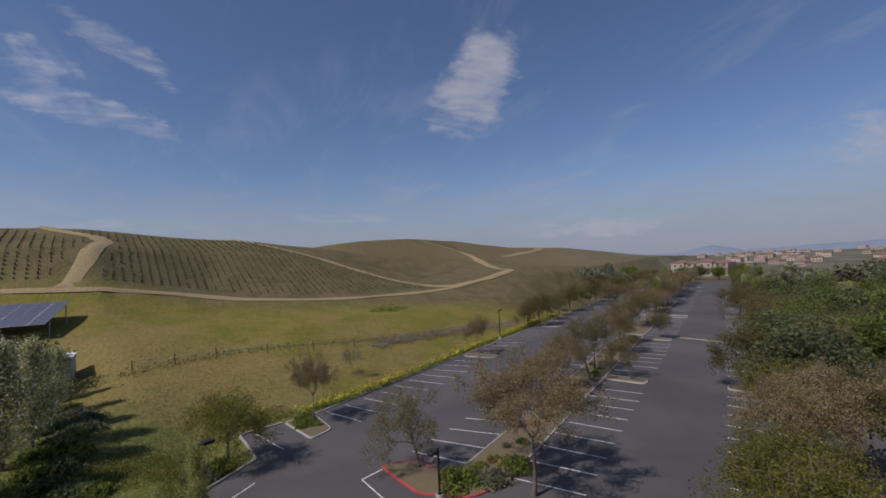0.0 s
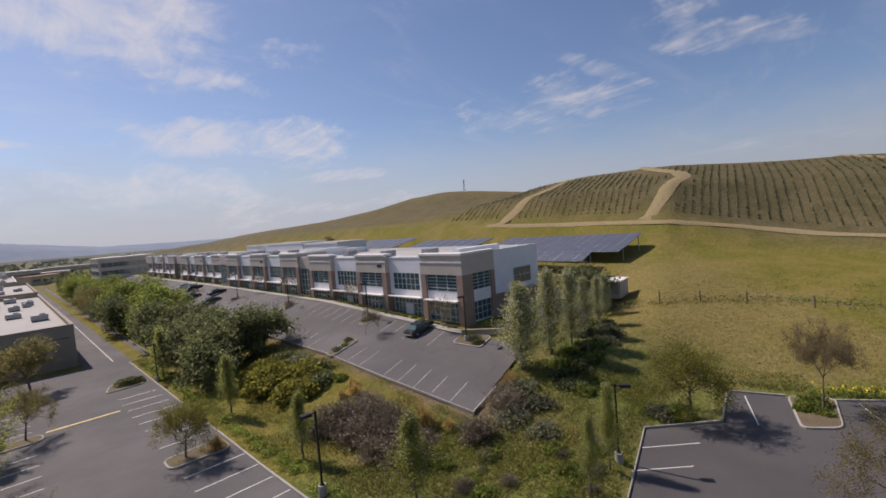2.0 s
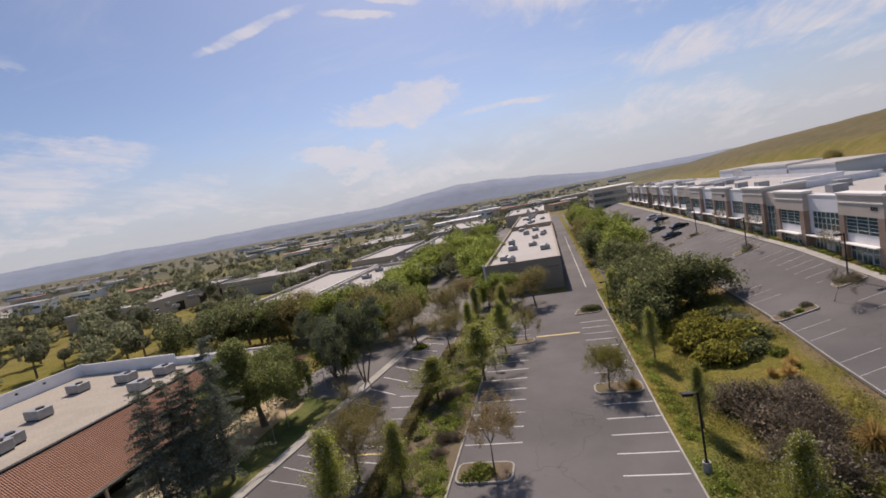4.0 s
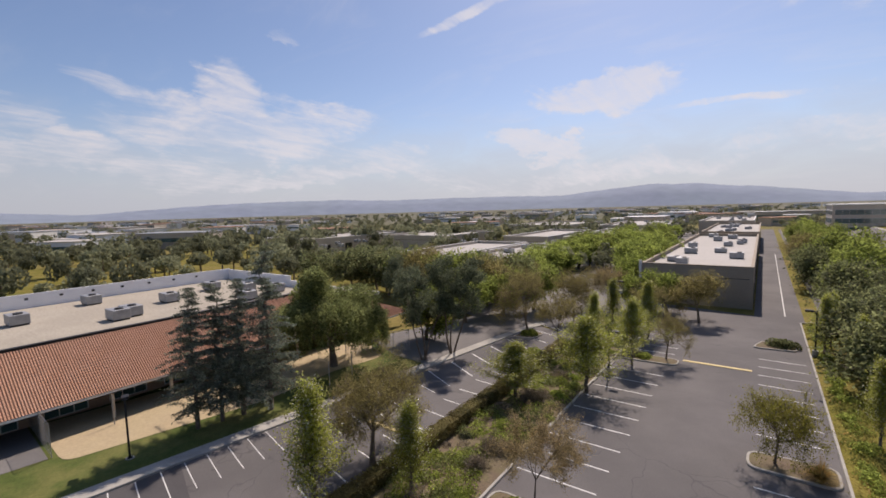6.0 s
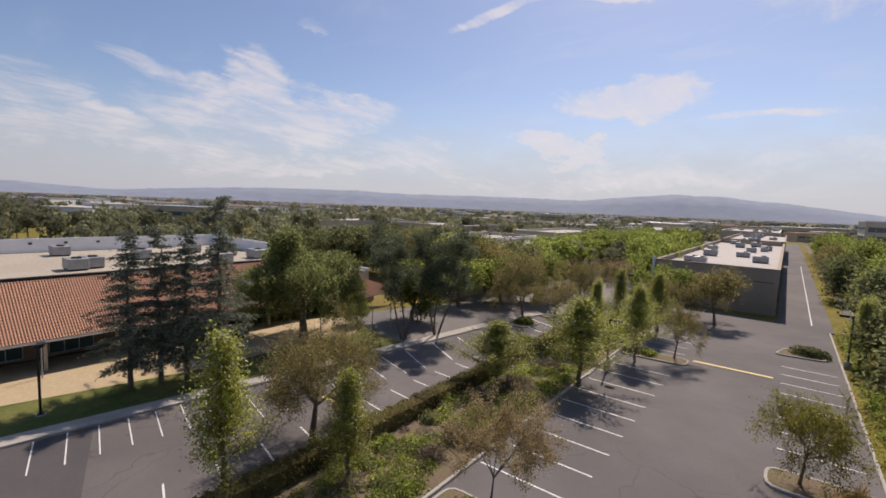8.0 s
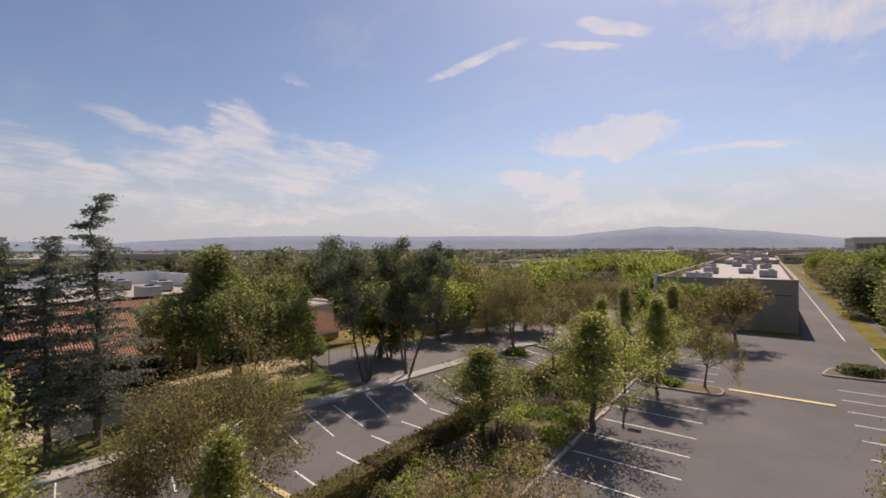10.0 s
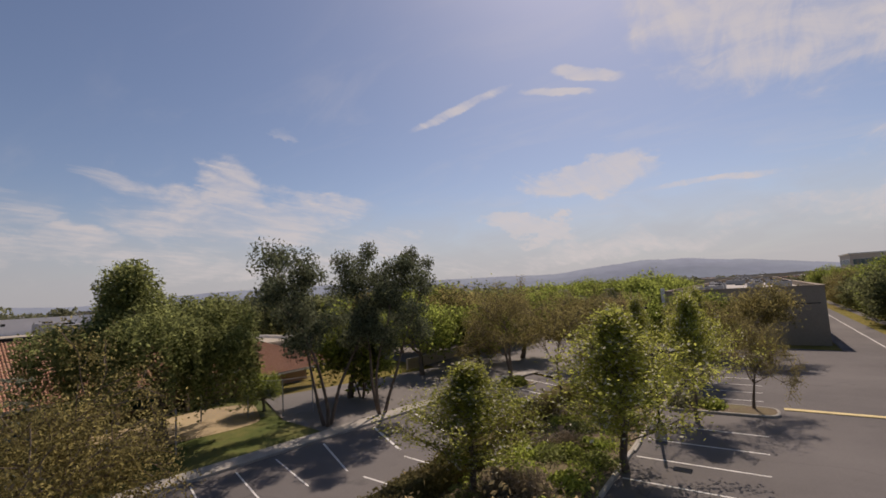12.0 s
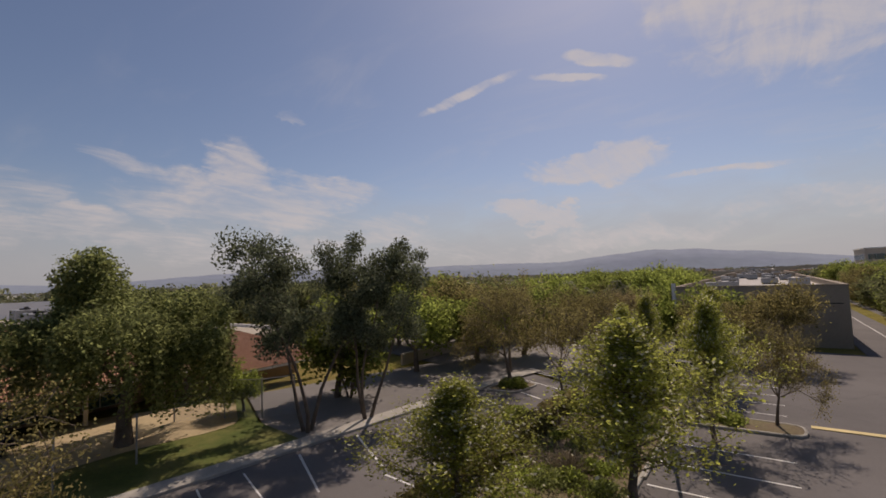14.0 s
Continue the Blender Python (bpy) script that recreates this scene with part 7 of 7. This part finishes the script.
def field_fence():
    """Old posts and wire across the field."""
    pts = [(66, -22), (64.5, -28), (63, -34), (61, -41.5), (59.5, -49), (58.4, -57), (57.5, -66), (57, -76), (57, -88)]
    e = thing("field_fence", (0, 0, 0), "old leaning wooden fence posts with slack wire in the field", "fence")
    for i, (x, y) in enumerate(pts):
        z = ground_z(x, y)
        bm = bmesh.new()
        rod(bm, (x, y, z - 0.3), (x + 0.08 * math.sin(i * 2.1), y + 0.06, z + 1.5), 0.10, 0.085, 7)
        part("post", bm, "wood", e)
    for h in (0.6, 1.15):
        bm = bmesh.new()
        for a, b in zip(pts, pts[1:]):
            rod(bm, (*a, ground_z(*a) + h), (*b, ground_z(*b) + h), 0.02, 0.02, 3)
        part("wire", bm, "metal", e)
    # a cut bank with bare scrub beyond it
    rng = np.random.default_rng(3)
    pts = []
    for i in range(7000):
        t = rng.random()
        x, y = 58.5 - 4 * t + rng.normal() * 1.1, -62 - 44 * t
        pts.append((x, y, ground_z(x, y) + rng.uniform(0, 0.7)))
    s = thing("scrub_bank", (0, 0, 0), "bank of bare greyish scrub across the field", "scrub", kind="stuff")
    leaves("scrub", pts, 0.10, "leaf_brush", s, 2)
    pts = []
    for i in range(1600):
        t = rng.random()
        x, y = 66 - 9 * t + rng.normal() * 0.7, -20 - 60 * t
        pts.append((x, y, ground_z(x, y) + rng.uniform(0, 0.5)))
    s = thing("fence_weeds", (0, 0, 0), "olive weeds along the old fence", "weeds", kind="stuff")
    leaves("stalks", pts, 0.14, "grass_blade", s, 4)
    pts = []
    for i in range(1400):
        x, y = 78 + rng.normal() * 1.6, -80 + rng.normal() * 2.6
        pts.append((x, y, ground_z(x, y) + rng.uniform(0, 0.4)))
    s = thing("green_patch", (0, 0, 0), "patch of bright green growth at the foot of the hill", "weeds", kind="stuff")
    leaves("blades", pts, 0.22, "leaf_green", s, 5)


field_fence()


def court_fence():
    """Chain-link panels on steel posts at the ends of the sand court."""
    for pts in ([(-38.2, -33.0), (-42.0, -32.8), (-46.0, -32.5), (-48.0, -32.4)], [(-41.8, 8.6), (-39.4, 10.2), (-37.0, 11.2), (-36.2, 12.6)]):
        e = thing("chain_link_fence", (0, 0, 0.1), "green chain-link fence on steel posts by the sand court", "fence", "court fences")
        for x, y in pts:
            bm = bmesh.new()
            rod(bm, (x, y, 0), (x, y, 2.6), 0.035, 0.035, 6)
            part("post", bm, "metal", e)
        bm = bmesh.new()
        for a, b in zip(pts, pts[1:]):
            rod(bm, (*a, 2.55), (*b, 2.55), 0.025, 0.025, 4)
            L = math.dist(a, b)
            n = int(L / 0.16)
            for k in range(-16, n):
                for s in (0, 1):
                    u0, u1 = k * 0.16, k * 0.16 + 2.5
                    z0, z1 = 0.05, 2.55
                    if u0 < 0:
                        z0, u0 = z0 - u0, 0
                    if u1 > L:
                        z1, u1 = z1 - (u1 - L), L
                    if u1 <= u0:
                        continue
                    if s:
                        u0, u1 = L - u0, L - u1
                    p, q = [(a[0] + (b[0] - a[0]) * u / L, a[1] + (b[1] - a[1]) * u / L) for u in (u0, u1)]
                    rod(bm, (*p, z0), (*q, z1), 0.006, 0.006, 3)
        part("mesh", bm, "metal", e, "chain-link wire mesh")
    for x, y in ((-41.5, -25.0), (-40.0, -14.5), (-33.4, -1.0), (-34.5, 3.5)):
        e = thing("net_post", (x, y, 0.1), "plain steel net post on the sand court", "post", "net posts")
        bm = bmesh.new()
        rod(bm, (0, 0, 0), (0, 0, 2.5), 0.05, 0.045, 8)
        part("pole", bm, "metal", e)


court_fence()
e = thing("radio_mast", (230, 113, ground_z(230, 113)), "thin lattice mast on the far hilltop", "mast")
bm = bmesh.new()
for a, b in ((-0.5, -0.5), (0.5, -0.5), (0, 0.6)):
    rod(bm, (a, b, -1), (a * 0.3, b * 0.3, 7), 0.12, 0.08, 4)
for k in range(6):
    rod(bm, (-0.5 + k * 0.05, -0.4, k * 1.1), (0.45 - k * 0.04, -0.4, k * 1.1 + 1.1), 0.06, 0.06, 3)
part("lattice", bm, "metal", e)

# the models that were copied stand below the ground out of sight: take them away
for some in KINDS.values():
    for ob in some:
        for o in (*ob.children_recursive, ob):
            bpy.data.objects.remove(o)
for ob in [o for o in scene.objects if o.name.startswith("valley_tree") and o.parent is None and o.matrix_basis.translation.z < -50]:
    for o in (*ob.children_recursive, ob):
        bpy.data.objects.remove(o)


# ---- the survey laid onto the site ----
# The plan above was drawn on straight axes. The lots really fan out: the southern lot, the field and the offices swing
# round the turning point of the aisle, and the western edge runs in at a slant.
FAN = np.array([(-110, -85), (-90, -66), (-45.8, -26.6), (-21.4, -7.8), (-0.4, 11.6), (17.5, 28.9), (34.8, 45.0), (51.4, 56.7), (68.7, 70.3), (87, 87.0), (120, 119)], float)
HUB = np.array([(-45.8, -1.2, -20.8, -3.0, -20.5), (-21.4, -2.3, -22.9, -0.1, -22.1), (-0.4, -2.8, -24.8, 1.6, -25.5), (17.5, -2.9, -26.4, 1.5, -29.2), (34.8, -2.2, -28.0, -0.8, -32.4), (51.4, -1.2, -29.3, -0.95, -32.8), (68.7, 0.0, -30.1, -0.6, -34.0), (87, 1.8, -30.4, 1.8, -35.9)], float)
REACH = np.array([(-90, 1.15), (-60, 1.14), (-30, 1.06), (-10, 1.02), (3, 0.90), (20, 0.93), (40, 1.0), (90, 1.0)], float)
WEST_Y = np.array([(-80, -48), (-32.6, -17), (-9.2, -3.9), (8, 9), (22, 27.5), (30, 36), (60, 68), (400, 420)], float)


def soft_step(v, a, b):
    f = np.clip((v - a) / (b - a), 0, 1)
    return f * f * (3 - 2 * f)


def lay(x, y):
    """Plan to site, for arrays of plan coordinates."""
    x, y = np.asarray(x, float), np.asarray(y, float)
    az = np.degrees(np.arctan2(y + 26, x + 2))
    for _ in range(3):
        px, py = np.interp(az, HUB[:, 0], HUB[:, 1]), np.interp(az, HUB[:, 0], HUB[:, 2])
        az = np.degrees(np.arctan2(y - py, x - px))
    r = np.hypot(x - px, y - py) * np.interp(az, REACH[:, 0], REACH[:, 1])
    to = np.radians(np.interp(az, FAN[:, 0], FAN[:, 1]))
    fx = np.interp(az, HUB[:, 0], HUB[:, 3]) + r * np.cos(to)
    fy = np.interp(az, HUB[:, 0], HUB[:, 4]) + r * np.sin(to)
    w = np.maximum(soft_step(x, 13, 24), soft_step(-y, 22, 32) * soft_step(x + 1.2 * np.maximum(0, -y - 85), -14, 4)) * soft_step(-az, -116, -92)
    w *= soft_step(-np.hypot(x, y), -2600, -1500)
    wy = np.interp(y, WEST_Y[:, 0], WEST_Y[:, 1])
    wx = -23 + 0.14 * np.clip(wy, -40, 30) + (x + 28.9) * 0.85
    v = soft_step(-x, 14, 23) * soft_step(-x, -160, -90) * soft_step(y, -110, -60) * soft_step(-y, -160, -90) * (1 - w)
    return x + w * (fx - x) + v * (wx - x), y + w * (fy - y) + v * (wy - y)


def lower(x, z):
    """The hill stands a little lower than drawn."""
    return z * (1 - 0.16 * soft_step(np.asarray(x, float), 60, 110))


def settle():
    done = set()
    for ob in [o for o in scene.objects if o.parent is None and o.type in {"MESH", "EMPTY"}]:
        m = ob.matrix_basis
        x, y = m.translation.x, m.translation.y
        if ob.name.split(".")[0] in RIGID and not (ob.name.startswith("valley_tree") and y < -40):
            continue
        if abs(x) + abs(y) > 1e-6:
            nx, ny = lay(x, y)
            m.translation = (float(nx), float(ny), m.translation.z - z_drop(x, m.translation.z))
            ob.matrix_basis = m
            continue
        for o in (ob, *ob.children_recursive):
            if o.type != "MESH" or o.data in done:
                continue
            done.add(o.data)
            co = np.empty(len(o.data.vertices) * 3)
            o.data.vertices.foreach_get("co", co)
            co = co.reshape(-1, 3)
            nx, ny = lay(co[:, 0], co[:, 1])
            co = np.stack([nx, ny, lower(co[:, 0], co[:, 2])], 1)
            o.data.vertices.foreach_set("co", co.ravel())
            o.data.update()


def z_drop(x, z):
    return float(z - lower(x, z))


RIGID = {"camera", "sun", "workshop", "tile_roofed_hall", "tile_roofed_wing", "office_building", "town_building", "rooftop_air_unit", "valley_tree", "distant_woods", "backdrop_ridge", "backdrop_ridge_south", "rear_office", "far_office"}
for ob in [o for o in scene.objects if o.parent is None and o.name.split(".")[0] in ("office_building", "rear_office", "far_office")]:
    x, y = (49.6, ob.matrix_basis.translation.y) if ob.name.startswith("office") else (80, 110) if ob.name.startswith("rear") else (46, 240)
    nx, ny = lay(x, y)
    ob.matrix_basis = Matrix.Translation((float(nx) - x * 0.85, float(ny) - (0 if ob.name.startswith("office") else y * 0.95), ob.matrix_basis.translation.z)) @ Matrix.Diagonal((0.85, 1.0 if ob.name.startswith("office") else 0.95, 0.83, 1))
for ob in [o for o in scene.objects if o.parent is None and o.name.split(".")[0] in ("tile_roofed_hall", "tile_roofed_wing")]:
    HALL = ob.matrix_basis = Matrix.Translation((-36.6 + 47.3 * 0.8, 15.4 - 8.6 * 0.75, 0)) @ Matrix.Diagonal((0.8, 0.75, 0.68, 1))
for ob in [o for o in scene.objects if o.parent is None and o.name.startswith("rooftop_air_unit") and o.matrix_basis.translation.x < -55]:
    ob.matrix_basis = Matrix.Translation(HALL @ ob.matrix_basis.translation - ob.matrix_basis.translation) @ ob.matrix_basis
settle()
